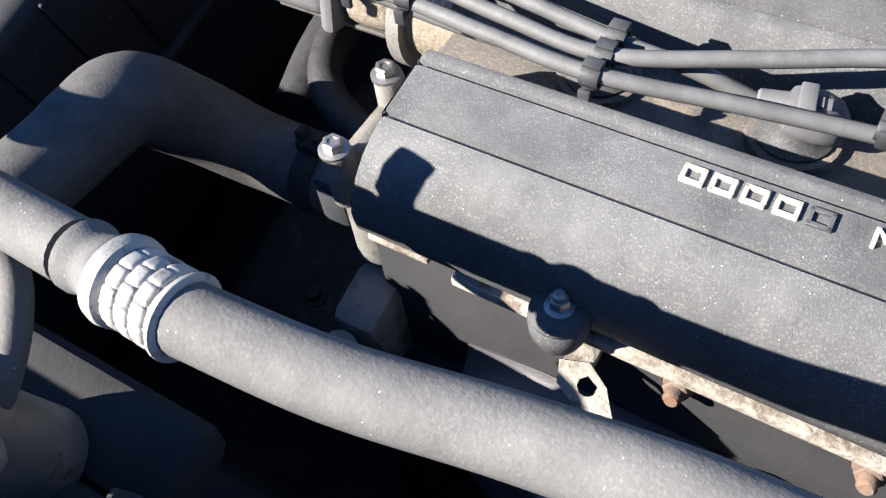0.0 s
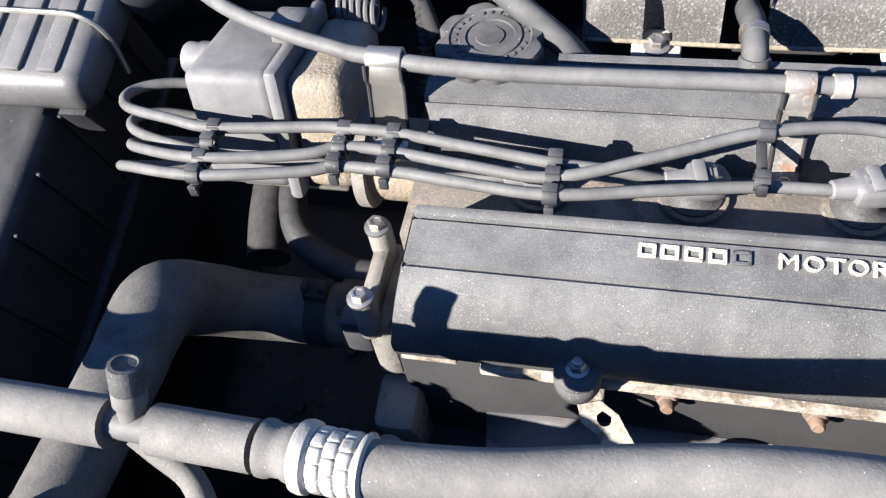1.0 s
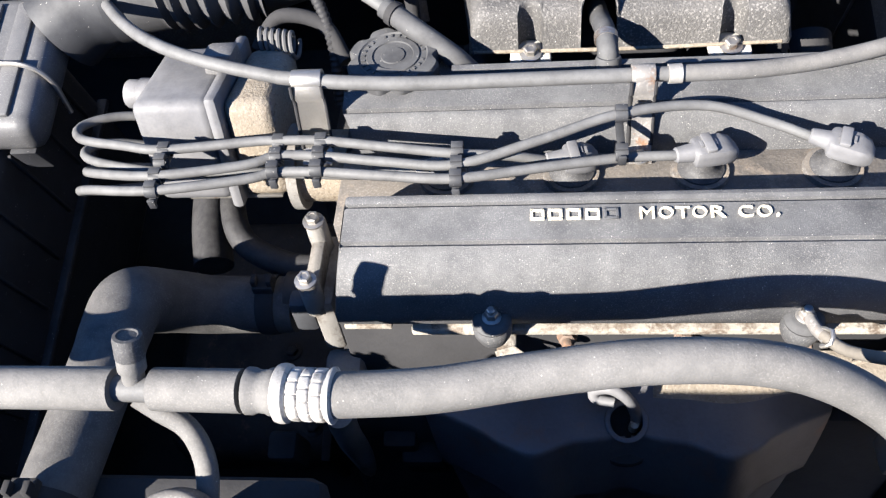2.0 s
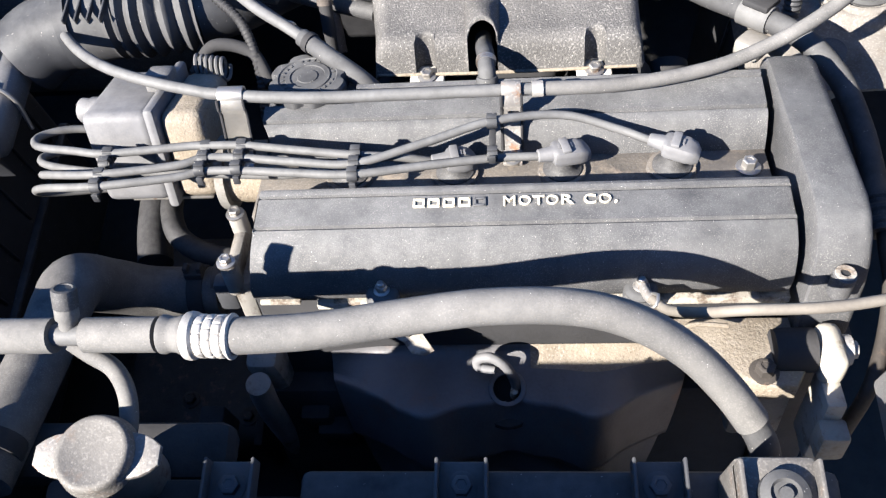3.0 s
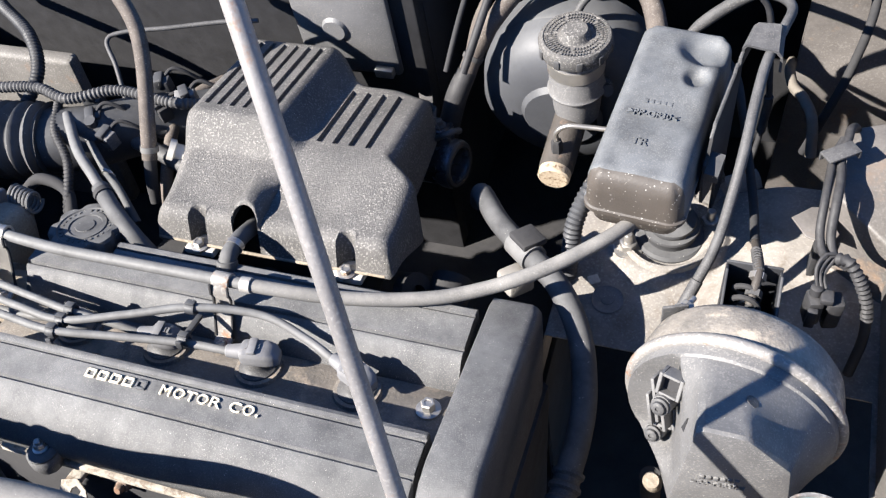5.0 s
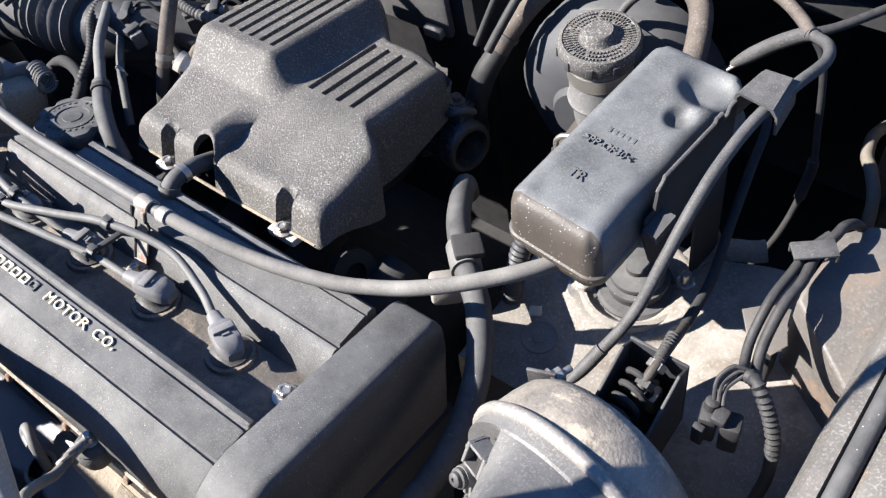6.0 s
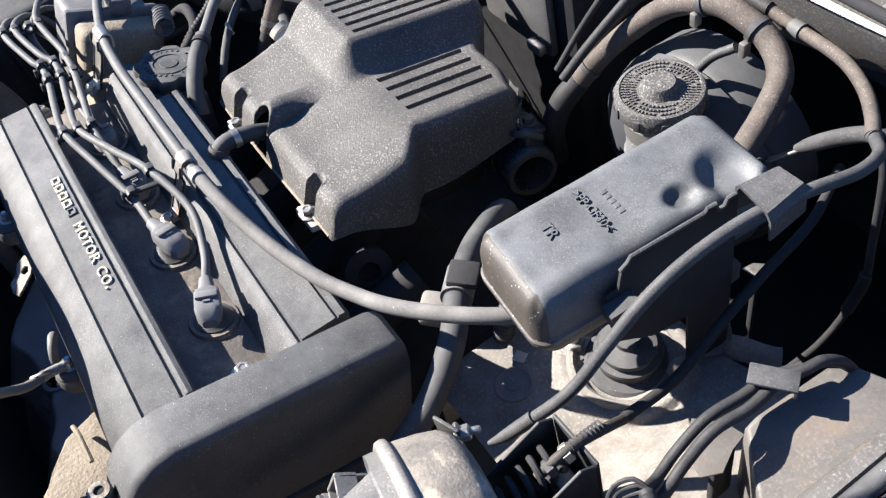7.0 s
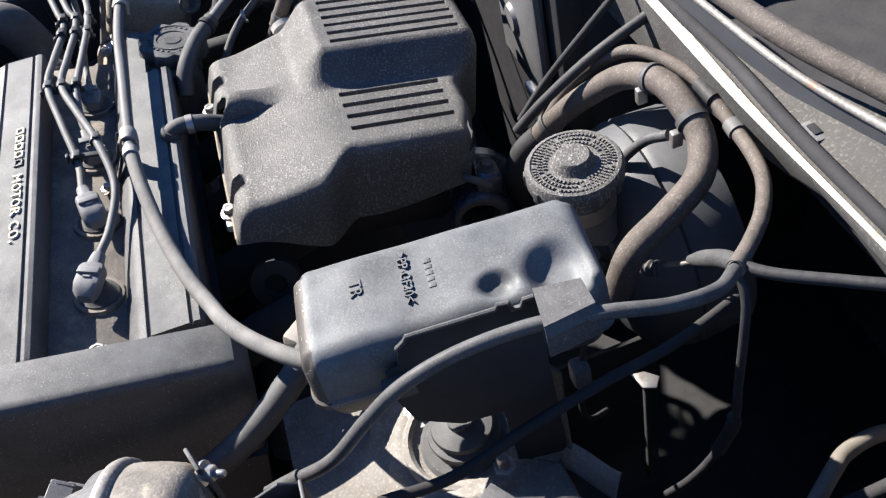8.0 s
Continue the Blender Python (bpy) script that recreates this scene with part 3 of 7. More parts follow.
def build_heat_shield():
    """A pressed shield over the manifold: bulged, with a hole, hanging in front of the head."""
    sh = thing("heat_shield", (0.205, -0.10, -0.33), "scorched brown pressed-steel exhaust heat shield with a round hole", "heat shield", axes=SHIELD)
    bm = bmesh.new()
    nx, ny = 72, 64
    grid = []
    for j in range(ny + 1):
        row = []
        v = j / ny
        for i in range(nx + 1):
            u = i / nx
            half = 0.156 - 0.075 * max(0, v - 0.25) ** 1.3
            x = 0.212 + (2 * u - 1) * half
            if v < 0.3:
                f = v / 0.3
                y, z = -0.090 - 0.0474 * f, -0.116 - 0.021 * f ** 0.55
            else:
                w = (v - 0.3) / 0.7
                y, z = -0.1374 - 0.045 * math.sin(w * 1.5) + 0.012 * step(w, 0.30, 0.36), -0.137 - 0.19 * w
            d = (2 * u - 1)
            y += 0.030 * max(0, abs(d) - 0.62) / 0.38 * min(1, v * 4)
            z -= 0.034 * max(0, abs(d) - 0.70) ** 1.2
            for c in (-0.45, 0.48):
                y -= 0.013 * math.exp(-((d - c) / 0.14) ** 2) * min(1, max(0, v - 0.05) * 5)
            y += 0.006 * math.exp(-((d - 0.02) / 0.10) ** 2) * min(1, v * 4)
            row.append(bm.verts.new((x, y, z)))
        grid.append(row)
    for j in range(ny):
        for i in range(nx):
            mid = (grid[j][i].co + grid[j + 1][i + 1].co) / 2
            if ((mid.x - 0.213) ** 2 + ((mid.y + 0.124) ** 2 + (mid.z + 0.133) ** 2)) < 0.0142 ** 2:
                continue
            f = bm.faces.new((grid[j][i], grid[j][i + 1], grid[j + 1][i + 1], grid[j + 1][i]))
            f.material_index = int(j < 7 and i > 40)         # sand on the upper lip, its paler colour also painting the sunlit right part
    thicken(bm, 0.0014)
    plate = part("shield_plate", bm, "shield", sh, "", 60)
    plate.data.materials.append(M["sandcast"])
    ring = lathe([(0.0122, -0.0012), (0.0122, 0.0006), (0.0132, 0.0010), (0.0158, 0.0004), (0.0162, -0.0002), (0.0150, -0.0012)], (0.213, -0.124, -0.1325), (0, -0.35, 0.94), 36)
    part("hole_collar", ring, "shield", sh)
    part("inner_shade", lathe([(0, 0), (0.026, 0), (0.024, 0.004), (0, 0.004)], (0.213, -0.122, -0.156), (0, -0.35, 0.94), 28), "dark", sh, "black hollow below the hole")
    pts = [(0.222, -0.118, -0.150), (0.219, -0.120, -0.125), (0.212, -0.119, -0.106), (0.200, -0.115, -0.099), (0.189, -0.113, -0.105), (0.190, -0.116, -0.112), (0.203, -0.119, -0.113)]
    solo("dipstick_loop", tube(pts, 0.0044, 12, step=0.002), "boot", (0.222, -0.118, -0.15), "grey dipstick pull loop above the hole in the heat shield", "dipstick", axes=SHIELD)
    bm = lathe([(0.0, 0), (0.004, 0), (0.0035, 0.012), (0.0, 0.013)], (0.219, -0.122, -0.148), (0, -0.2, 1), 10)
    solo("dipstick_seal", bm, "gold", (0.219, -0.122, -0.148), "orange dipstick seal inside the hole", "seal", axes=SHIELD)


build_heat_shield()


# ---- pipes in front of the engine ----
def build_front_hose():
    pipe = thing("air_conditioning_hose", (0.02, -0.168, 0.0), "thick dusty grey air-conditioning hose with a crimped silver fitting", "hose", axes=FRONT)
    pts = [(0.0370, -0.1700, 0.0318), (0.090, -0.166, 0.031), (0.144, -0.156, 0.030), (0.200, -0.149, 0.031), (0.256, -0.146, 0.025), (0.295, -0.1480, 0.011), (0.330, -0.1540, -0.014),
           (0.358, -0.166, -0.042), (0.376, -0.178, -0.064)]
    part("hose", tube(pts, 0.0122, 22), "hose", pipe, "dusty grey rubber hose")
    part("hose_tail", tube([(0.372, -0.175, -0.059), (0.386, -0.188, -0.084), (0.396, -0.194, -0.14), (0.40, -0.19, -0.24)], 0.0105, 16), "rubber", pipe)
    way = Vector((1, -0.06, 0.03)).normalized()
    side = way.orthogonal().normalized()
    heel = Vector((0.0100, -0.1680, 0.0302))
    crimp = part("crimp", lathe([(0, 0.002), (0.0130, 0.002), (0.0130, 0.027), (0, 0.027)], tuple(heel), tuple(way), 36), "crimp", pipe, "silver crimped collar with rows of square beads")
    for row in range(3):                     # the press leaves rows of square beads
        for k in range(12):
            arm = Matrix.Rotation(2 * math.pi * (k + 0.5 * (row % 2)) / 12, 3, way) @ side
            bm = box((-0.0033, -0.0037, -0.0022), (0.0033, 0.0037, 0.0012), 0.0018, seg=3)
            at = heel + way * (0.0085 + 0.0064 * row) + arm * 0.0129
            bmesh.ops.transform(bm, matrix=Matrix.Translation(at) @ Matrix((way, way.cross(arm), arm)).transposed().to_4x4(), verts=bm.verts)
            part("bead", bm, "crimp", crimp)
    part("crimp_flange", lathe([(0, -0.0035), (0.0132, -0.0035), (0.0154, -0.0020), (0.0160, 0.0008), (0.0156, 0.0036), (0.0138, 0.0052), (0, 0.0052)], tuple(heel), tuple(way), 36), "crimp", pipe)
    part("end_flange", lathe([(0.012, -0.0016), (0.0140, -0.0012), (0.0150, 0.0), (0.0150, 0.0012), (0.0135, 0.0022), (0.012, 0.0022)], tuple(heel + way * 0.0272), tuple(way), 36), "crimp", pipe)
    part("sleeve", ringed((-0.009, -0.1668, 0.0305), (1, -0.06, 0.03), 0.0128, 0.026, 2, 0.0012), "hose", pipe)
    part("foam_sleeve", tube([(-0.062, -0.1650, 0.0283), (-0.04, -0.1660, 0.0295), (-0.012, -0.1672, 0.0308)], 0.0118, 20), "hose", pipe)
    part("foam_sleeve", tube([(-0.40, -0.150, -0.005), (-0.25, -0.156, 0.012), (-0.17, -0.1610, 0.022), (-0.084, -0.1645, 0.0275)], 0.0120, 20), "hose", pipe)
    part("pipe_neck", tube([(-0.086, -0.164, 0.0274), (-0.060, -0.165, 0.0283)], 0.0075, 14), "wire", pipe, "bare pipe at the service port")
    port = part("service_port", lathe([(0, -0.004), (0.0065, -0.004), (0.0062, 0.008), (0.0078, 0.010), (0.0078, 0.018), (0, 0.018)], (-0.0735, -0.1625, 0.030), (0.10, 0.40, 0.89), 20), "hose", pipe, "dusty grey metal service port")
    way = Vector((0.10, 0.40, 0.89)).normalized()
    foot = Vector((-0.0718, -0.1555, 0.0450))
    bm = lathe([(0, 0), (0.0074, 0), (0.0081, 0.0015), (0.0081, 0.0125), (0.0076, 0.0145), (0.0058, 0.0150), (0.005, 0.0142), (0, 0.0142)], tuple(foot), tuple(way), 64)
    for v in bm.verts:                       # knurled grip
        arm = v.co - foot
        along = arm.dot(way)
        arm -= way * along
        if arm.length > 0.0079:
            side = way.orthogonal().normalized()
            turn = math.atan2(arm.dot(way.cross(side)), arm.dot(side))
            if round(turn / (2 * math.pi) * 64) % 2:
                v.co -= arm * 0.05
    part("port_cap", bm, "cable", port, "knurled dusty plastic cap")
    pts = [(-0.074, -0.166, 0.022), (-0.062, -0.171, 0.014), (-0.047, -0.178, 0.008), (-0.037, -0.192, 0.000), (-0.036, -0.208, -0.014), (-0.043, -0.224, -0.034), (-0.050, -0.234, -0.07)]
    part("branch_pipe", tube(pts, 0.0062, 14), "hose", pipe, "thin bent branch pipe")


build_front_hose()


def build_radiator_hose():
    h = thing("radiator_hose", (-0.10, -0.05, -0.13), "thick black moulded radiator hose with a wire clamp", "hose")
    pts = [(-0.040, -0.010, -0.115, 0.0222), (-0.084, -0.010, -0.115, 0.0226), (-0.108, -0.015, -0.107, 0.0230), (-0.129, -0.028, -0.083, 0.0240), (-0.138, -0.052, -0.050, 0.0246), (-0.140, -0.080, -0.046, 0.0236),
           (-0.140, -0.10, -0.046, 0.0228), (-0.143, -0.16, -0.046, 0.0222), (-0.147, -0.23, -0.046, 0.0217)]
    part("hose", tube(pts, 0.021, 26), "coolant", h)
    for at, ax, r in (((-0.060, -0.010, -0.115), (1, 0, 0), 0.0234), ((-0.1455, -0.205, -0.041), (-0.05, -1, -0.03), 0.0228)):
        bm = lathe([(r - 0.002, -0.007), (r, -0.007), (r + 0.0006, -0.004), (r + 0.0006, 0.004), (r, 0.007), (r - 0.002, 0.007)], at, ax, 28)
        box((at[0] - 0.008, at[1] - 0.006, at[2] + r - 0.001), (at[0] + 0.008, at[1] + 0.008, at[2] + r + 0.006), 0.001, bm)
        for s in (-0.006, 0.006):
            box((at[0] + s - 0.002, at[1] - 0.004, at[2] + r + 0.004), (at[0] + s + 0.002, at[1] + 0.004, at[2] + r + 0.012), 0.0006, bm)
        part("clamp", bm, "dark", h, "black spring clamp with two tangs")


build_radiator_hose()


def build_water_outlet():
    t = thing("water_outlet", (-0.012, -0.015, -0.12), "pale cast aluminium water outlet bolted to the head's end", "water outlet")
    bm = box((-0.014, -0.046, -0.126), (0.004, 0.018, -0.062), 0.006)
    part("outlet_neck", lathe([(0, 0), (0.021, 0), (0.019, 0.03), (0, 0.03)], (-0.015, -0.007, -0.108), (-1, 0, 0), 24), "sooty", t)
    for y, z in ((-0.042, -0.052), (0.005, -0.045)):
        lathe([(0, -0.02), (0.0078, -0.02), (0.0078, 0.012), (0.0068, 0.0135), (0, 0.0135)], (-0.010, y, z), (0, 0, 1), 20, bm)
    box((-0.015, -0.042, -0.070), (-0.004, 0.006, -0.046), 0.004, bm)
    part("casting", bm, "alu", t)
    for y, z in ((-0.042, -0.0385), (0.005, -0.0315)):
        part("bolt", hexbolt((-0.011, y, z), r=0.0052, h=0.0055), "steel", t, "pale hexagon bolt")
    part("fitting", box((-0.030, -0.046, -0.098), (-0.012, -0.030, -0.064), 0.004), "paint", t)
    # both lower hoses use the loom's black in place of the shade there
    pts = [(-0.014, 0.012, -0.098), (-0.05, 0.018, -0.100), (-0.085, 0.036, -0.096), (-0.100, 0.066, -0.090), (-0.105, 0.11, -0.09), (-0.11, 0.16, -0.11)]
    solo("bypass_hose", tube(pts, 0.0105, 18), "loom", (-0.06, 0.03, -0.1), "bent coolant bypass hose, coloured black for shade", "hose")
    pts = [(-0.13, 0.05, -0.145), (-0.14, 0.10, -0.135), (-0.15, 0.2, -0.12)]
    solo("coolant_hose", tube(pts, 0.017, 18), "loom", (-0.13, 0.1, -0.14), "dusty coolant hose, coloured black for shade", "hose")


build_water_outlet()


def build_radiator():
    r = thing("radiator", (0.08, -0.245, 0.40), "black radiator with top tank and bolted upper brackets", "radiator", axes=CAR)
    a = Vector((-0.040, -0.224, 0.919))
    ztank = 0.884
    bm = box((-0.19, -0.295, 0.42), (0.40, -0.250, ztank - 0.07), 0.004)
    part("core", bm, "dark", r)
    bm = box((-0.20, -0.300, ztank - 0.09), (0.41, -0.240, ztank - 0.048), 0.012, seg=3)
    box((-0.105, -0.300, ztank - 0.08), (0.03, -0.224, ztank - 0.036), 0.006, bm)
    part("top_tank", bm, "dark", r, "black plastic top tank")
    bm = box((-0.14, -0.236, 0.44), (0.36, -0.205, 0.70), 0.012, seg=3)
    part("fan_shroud", bm, "dark", r, "black fan shroud")
    bm = box((-0.185, -0.224, ztank - 0.075), (0.02, -0.180, ztank - 0.045), 0.01)
    part("shroud_lip", bm, "dark", r)
    bm = box((0.075, -0.290, ztank - 0.062), (0.43, -0.218, ztank - 0.036), 0.006, seg=2)
    part("upper_rail", bm, "plastic", r, "black upper rail")
    for x in (0.030, 0.186, 0.314):
        bm = box((x - 0.017, -0.262, ztank - 0.036), (x + 0.017, -0.214, ztank - 0.030), 0.002)
        for s in (-0.0175, 0.0150):
            box((x + s, -0.262, ztank - 0.034), (x + s + 0.0025, -0.214, ztank - 0.018), 0.001, bm)
        br = part("bracket", bm, "paint", r, "black folded bracket")
        part("bolt", hexbolt((x, -0.231, ztank - 0.030), r=0.007, h=0.007), "paint", br, "dull hexagon bolt")
    bm = box((0.352, -0.285, ztank - 0.040), (0.400, -0.222, ztank + 0.018), 0.004)
    for s in (0.352, 0.397):
        box((s, -0.285, ztank + 0.010), (s + 0.003, -0.226, ztank + 0.028), 0.001, bm)
    mount = part("upper_mount", bm, "slam", r, "dusty grey folded mount")
    part("bush", lathe([(0, 0), (0.015, 0), (0.0145, 0.006), (0.0105, 0.008), (0.0090, 0.0085), (0.0075, 0.006), (0.0045, 0.006), (0.004, 0.009), (0, 0.009)], (0.377, -0.246, ztank + 0.018), (0, 0, 1), 26), "rubber", mount, "rubber bush round a pin")
    cap = part("filler_neck", lathe([(0, -0.078), (0.022, -0.078), (0.022, -0.012), (0, -0.012)], tuple(a), (0, 0, 1), 28), "steel", r, "filler neck under a round grey cap")
    bm = lathe([(0, -0.0008), (0.0185, -0.0008), (0.0200, 0.0), (0.0225, 0), (0.0240, -0.0012), (0.0250, -0.004), (0.0255, -0.010), (0.0268, -0.012), (0.0268, -0.0135), (0, -0.0135)], tuple(a), (0, 0, 1), 48)
    part("cap_top", bm, "slam", cap, "flat dusty grey top")
    for s in (-1, 1):
        outline = [(0.018, -0.0155), (0.030, -0.013), (0.036, -0.010), (0.041, -0.006), (0.041, 0.006), (0.036, 0.010), (0.030, 0.013), (0.018, 0.0155)]
        outline = [(a.x + s * u, a.y + v) for u, v in outline]
        part("ear", extrude(outline if s > 0 else outline[::-1], a.z - 0.0125, a.z - 0.0075, "z", 0.0012), "seam", cap, "rust-stained pressed ear")


build_radiator()


# ---- ignition and breather ----
def rounded_loft(rings):
    bm = bmesh.new()
    made = [[bm.verts.new(p) for p in r] for r in rings]
    n = len(made[0])
    for a, b in zip(made, made[1:]):
        for k in range(n):
            bm.faces.new((a[k], a[(k + 1) % n], b[(k + 1) % n], b[k]))
    bm.faces.new(made[0])
    bm.faces.new(made[-1])
    return bm


def round_rect(w, l, r, n=6):
    out = []
    for cx, cy, a0 in ((w / 2 - r, l / 2 - r, 0), (-w / 2 + r, l / 2 - r, 90), (-w / 2 + r, -l / 2 + r, 180), (w / 2 - r, -l / 2 + r, 270)):
        out += [(cx + r * math.cos(radians(a0 + 90 * k / n)), cy + r * math.sin(radians(a0 + 90 * k / n))) for k in range(n + 1)]
    return out


def build_distributor():
    d = thing("distributor", (-0.09, 0.105, -0.08), "dusty grey distributor cap on a sandy corroded body", "distributor")
    tilt = Matrix.Rotation(radians(-12), 3, "X")
    part("cap", box((-0.146, 0.058, -0.070), (-0.086, 0.148, 0.018), 0.008, turn=tilt, seg=3), "boot", d, "dusty grey plastic cap")
    part("rim", box((-0.088, 0.054, -0.075), (-0.078, 0.154, 0.023), 0.004, turn=tilt), "boot", d)
    part("body", box((-0.079, 0.060, -0.07), (-0.040, 0.148, 0.015), 0.010, turn=tilt, seg=3), "sandcast", d, "sandy corroded housing")
    part("clip_lug", box((-0.100, 0.110, 0.010), (-0.076, 0.134, 0.030), 0.004, turn=tilt), "greyplastic", d)
    part("coil_tower", lathe([(0, 0), (0.0135, 0), (0.013, 0.016), (0.0115, 0.017), (0.0115, 0.026), (0.010, 0.028), (0, 0.028)], (-0.147, 0.121, -0.012), (-1, 0.05, 0.05), 24), "boot", d, "ribbed grey coil outlet")
    part("mount_flange", lathe([(0, 0), (0.034, 0), (0.034, 0.008), (0, 0.008)], (-0.040, 0.078, -0.052), (1, 0, 0), 30), "alu", d, "pale mounting flange")
    part("drive_collar", lathe([(0, 0), (0.028, 0), (0.028, 0.04), (0, 0.04)], (-0.034, 0.078, -0.052), (1, 0, 0), 28), "sandcast", d)
    part("pressed_clamp", box((-0.125, 0.056, -0.064), (-0.05, 0.062, -0.061), 0.001), "steel", d, "pale pressed strip")


build_distributor()

PLUG_X = (0.083, 0.1725, 0.262, 0.3515)


def build_leads():
    routes = [
        [(-0.140, 0.112, -0.028), (-0.178, 0.100, -0.014), (-0.200, 0.084, -0.008), (-0.190, 0.062, 0.0), (-0.150, 0.047, 0.007), (-0.117, 0.041, 0.008), (-0.05, 0.047, 0.008), (-0.034, 0.047, 0.008), (-0.003, 0.046, 0.008),
         (0.045, 0.040, 0.006), (0.094, 0.034, 0.004), (0.126, 0.035, 0.0), (0.154, 0.038, -0.009)],
        [(-0.140, 0.090, -0.040), (-0.180, 0.083, -0.026), (-0.197, 0.070, -0.020), (-0.180, 0.050, -0.012), (-0.117, 0.030, -0.004), (-0.06, 0.034, -0.010), (-0.01, 0.036, -0.016), (0.03, 0.038, -0.02), (0.062, 0.041, -0.019)],
        [(-0.140, 0.080, -0.052), (-0.180, 0.068, -0.038), (-0.193, 0.054, -0.026), (-0.172, 0.034, -0.008), (-0.117, 0.016, 0.008), (-0.055, 0.026, 0.006), (-0.034, 0.034, 0.006), (-0.003, 0.033, 0.006),
         (0.045, 0.026, 0.006), (0.094, 0.021, 0.007), (0.150, 0.036, 0.013), (0.205, 0.053, 0.019), (0.262, 0.066, 0.012), (0.305, 0.059, 0.002), (0.333, 0.048, -0.003)],
        [(-0.140, 0.072, -0.062), (-0.180, 0.056, -0.05), (-0.196, 0.040, -0.034), (-0.175, 0.020, -0.010), (-0.117, 0.004, 0.006), (-0.055, 0.015, 0.003), (-0.034, 0.021, 0.003), (-0.003, 0.020, 0.004),
         (0.045, 0.013, 0.006), (0.094, 0.0085, 0.007), (0.150, 0.020, 0.003), (0.205, 0.033, -0.003), (0.243, 0.036, -0.005)],
    ]
    ends = [((0.154, 0.038, -0.009), (0.188, 0.044, -0.012)), ((0.062, 0.041, -0.019), (0.094, 0.044, -0.016)), ((0.331, 0.049, -0.002), (0.368, 0.036, -0.006)), ((0.241, 0.036, -0.005), (0.281, 0.046, -0.008))]
    for pts, (a, b) in zip(routes, ends):
        lead = thing("ignition_lead", pts[len(pts) // 2], "grey rubber ignition lead with a moulded boot on its spark plug", "ignition lead", "ignition leads")
        part("cable", tube(pts, 0.0036, 10), "wire", lead)
        a, b = Vector(a), Vector(b)
        way = (b - a).normalized()
        flat = way.cross(Vector((0, 0, 1))).normalized()
        rise = flat.cross(way)
        long = (b - a).length
        rings = []
        for s, w, h, p, drop in ((0, 0.0042, 0.0042, 2, 0), (0.001, 0.0054, 0.0052, 2, 0), (0.012, 0.0066, 0.0060, 2.4, 0), (0.0135, 0.0090, 0.0066, 5, 0.0005), (0.016, 0.0098, 0.0072, 6, 0.0006),
                                 (long - 0.008, 0.0102, 0.0072, 6, 0.0008), (long - 0.001, 0.0090, 0.0064, 5, 0.0020), (long + 0.003, 0.0056, 0.0044, 4, 0.0040)):
            loop = []
            for k in range(24):
                u, v = math.cos(math.pi * k / 12), math.sin(math.pi * k / 12)
                q = (abs(u) ** p + abs(v) ** p) ** (-1 / p)
                loop.append(a + way * s + flat * (w * u * q) + rise * (h * v * q - drop))
            rings.append(loop)
        boot = part("boot", rounded_loft(rings), "boot", lead, "moulded light grey boot", 35)
        mid = a + way * (long * 0.55) + rise * 0.0072
        part("boot_ridge", box(mid - Vector((0.0035, 0.0085, 0.0016)), mid + Vector((0.0035, 0.0085, 0.0016)), 0.0008, turn=Matrix.Rotation(math.atan2(way.y, way.x), 3, "Z")), "boot", boot)
        for k in range(4):
            mark = a + way * (0.018 + 0.0032 * k) + rise * 0.0070
            part("unread_bar", box(mark - Vector((0.0009, 0.0028, 0.0006)), mark + Vector((0.0009, 0.0028, 0.0006)), 0, turn=Matrix.Rotation(math.atan2(way.y, way.x), 3, "Z")), "boot", boot)
        x = min(PLUG_X, key=lambda q: abs(q - (a.x + b.x) / 2 - 0.008))
        bm = lathe([(0, -0.002), (0.0165, -0.002), (0.0160, 0.001), (0.0120, 0.0025), (0.0100, 0.006), (0.008, 0.012), (0, 0.012)], (x, 0.043, -0.026), (0, 0, 1), 26)
        part("sealing_cap", bm, "cable", boot)
    # comb clips that hold the leads side by side
    for x, ys, z in ((-0.117, (0.004, 0.016, 0.030, 0.041), 0.006), (-0.034, (0.021, 0.034, 0.047), 0.005), (-0.003, (0.020, 0.033, 0.046), 0.006), (0.094, (0.0085, 0.021, 0.034), 0.006), (0.205, (0.033, 0.053), 0.008)):
        clip = thing("lead_clip", (x, ys[0], z - 0.008), "black plastic comb clip holding the ignition leads", "cable clip", "ignition lead clips")
        part("bar", box((x - 0.0028, ys[0] - 0.006, z - 0.0066), (x + 0.0028, ys[-1] + 0.007, z - 0.0036), 0.0008), "plastic", clip)
        for k, y in enumerate(ys):
            zz = z + (0.010 if x > 0.2 and k else 0) - (0.007 if x > 0.2 and not k else 0)
            hb = lathe([(0.0036, -0.0042), (0.0051, -0.0042), (0.0054, -0.003), (0.0054, 0.003), (0.0051, 0.0042), (0.0036, 0.0042)], (x, y, zz), (1, 0, 0), 12)
            box((x - 0.0042, y - 0.0018, zz + 0.0044), (x + 0.0042, y + 0.0040, zz + 0.0066), 0.0006, hb)
            part("holder", hb, "plastic", clip)
        part("foot", box((x - 0.0028, ys[0] - 0.0085, z - 0.010), (x + 0.0028, ys[0] - 0.0060, z - 0.002), 0.0008), "plastic", clip)


build_leads()


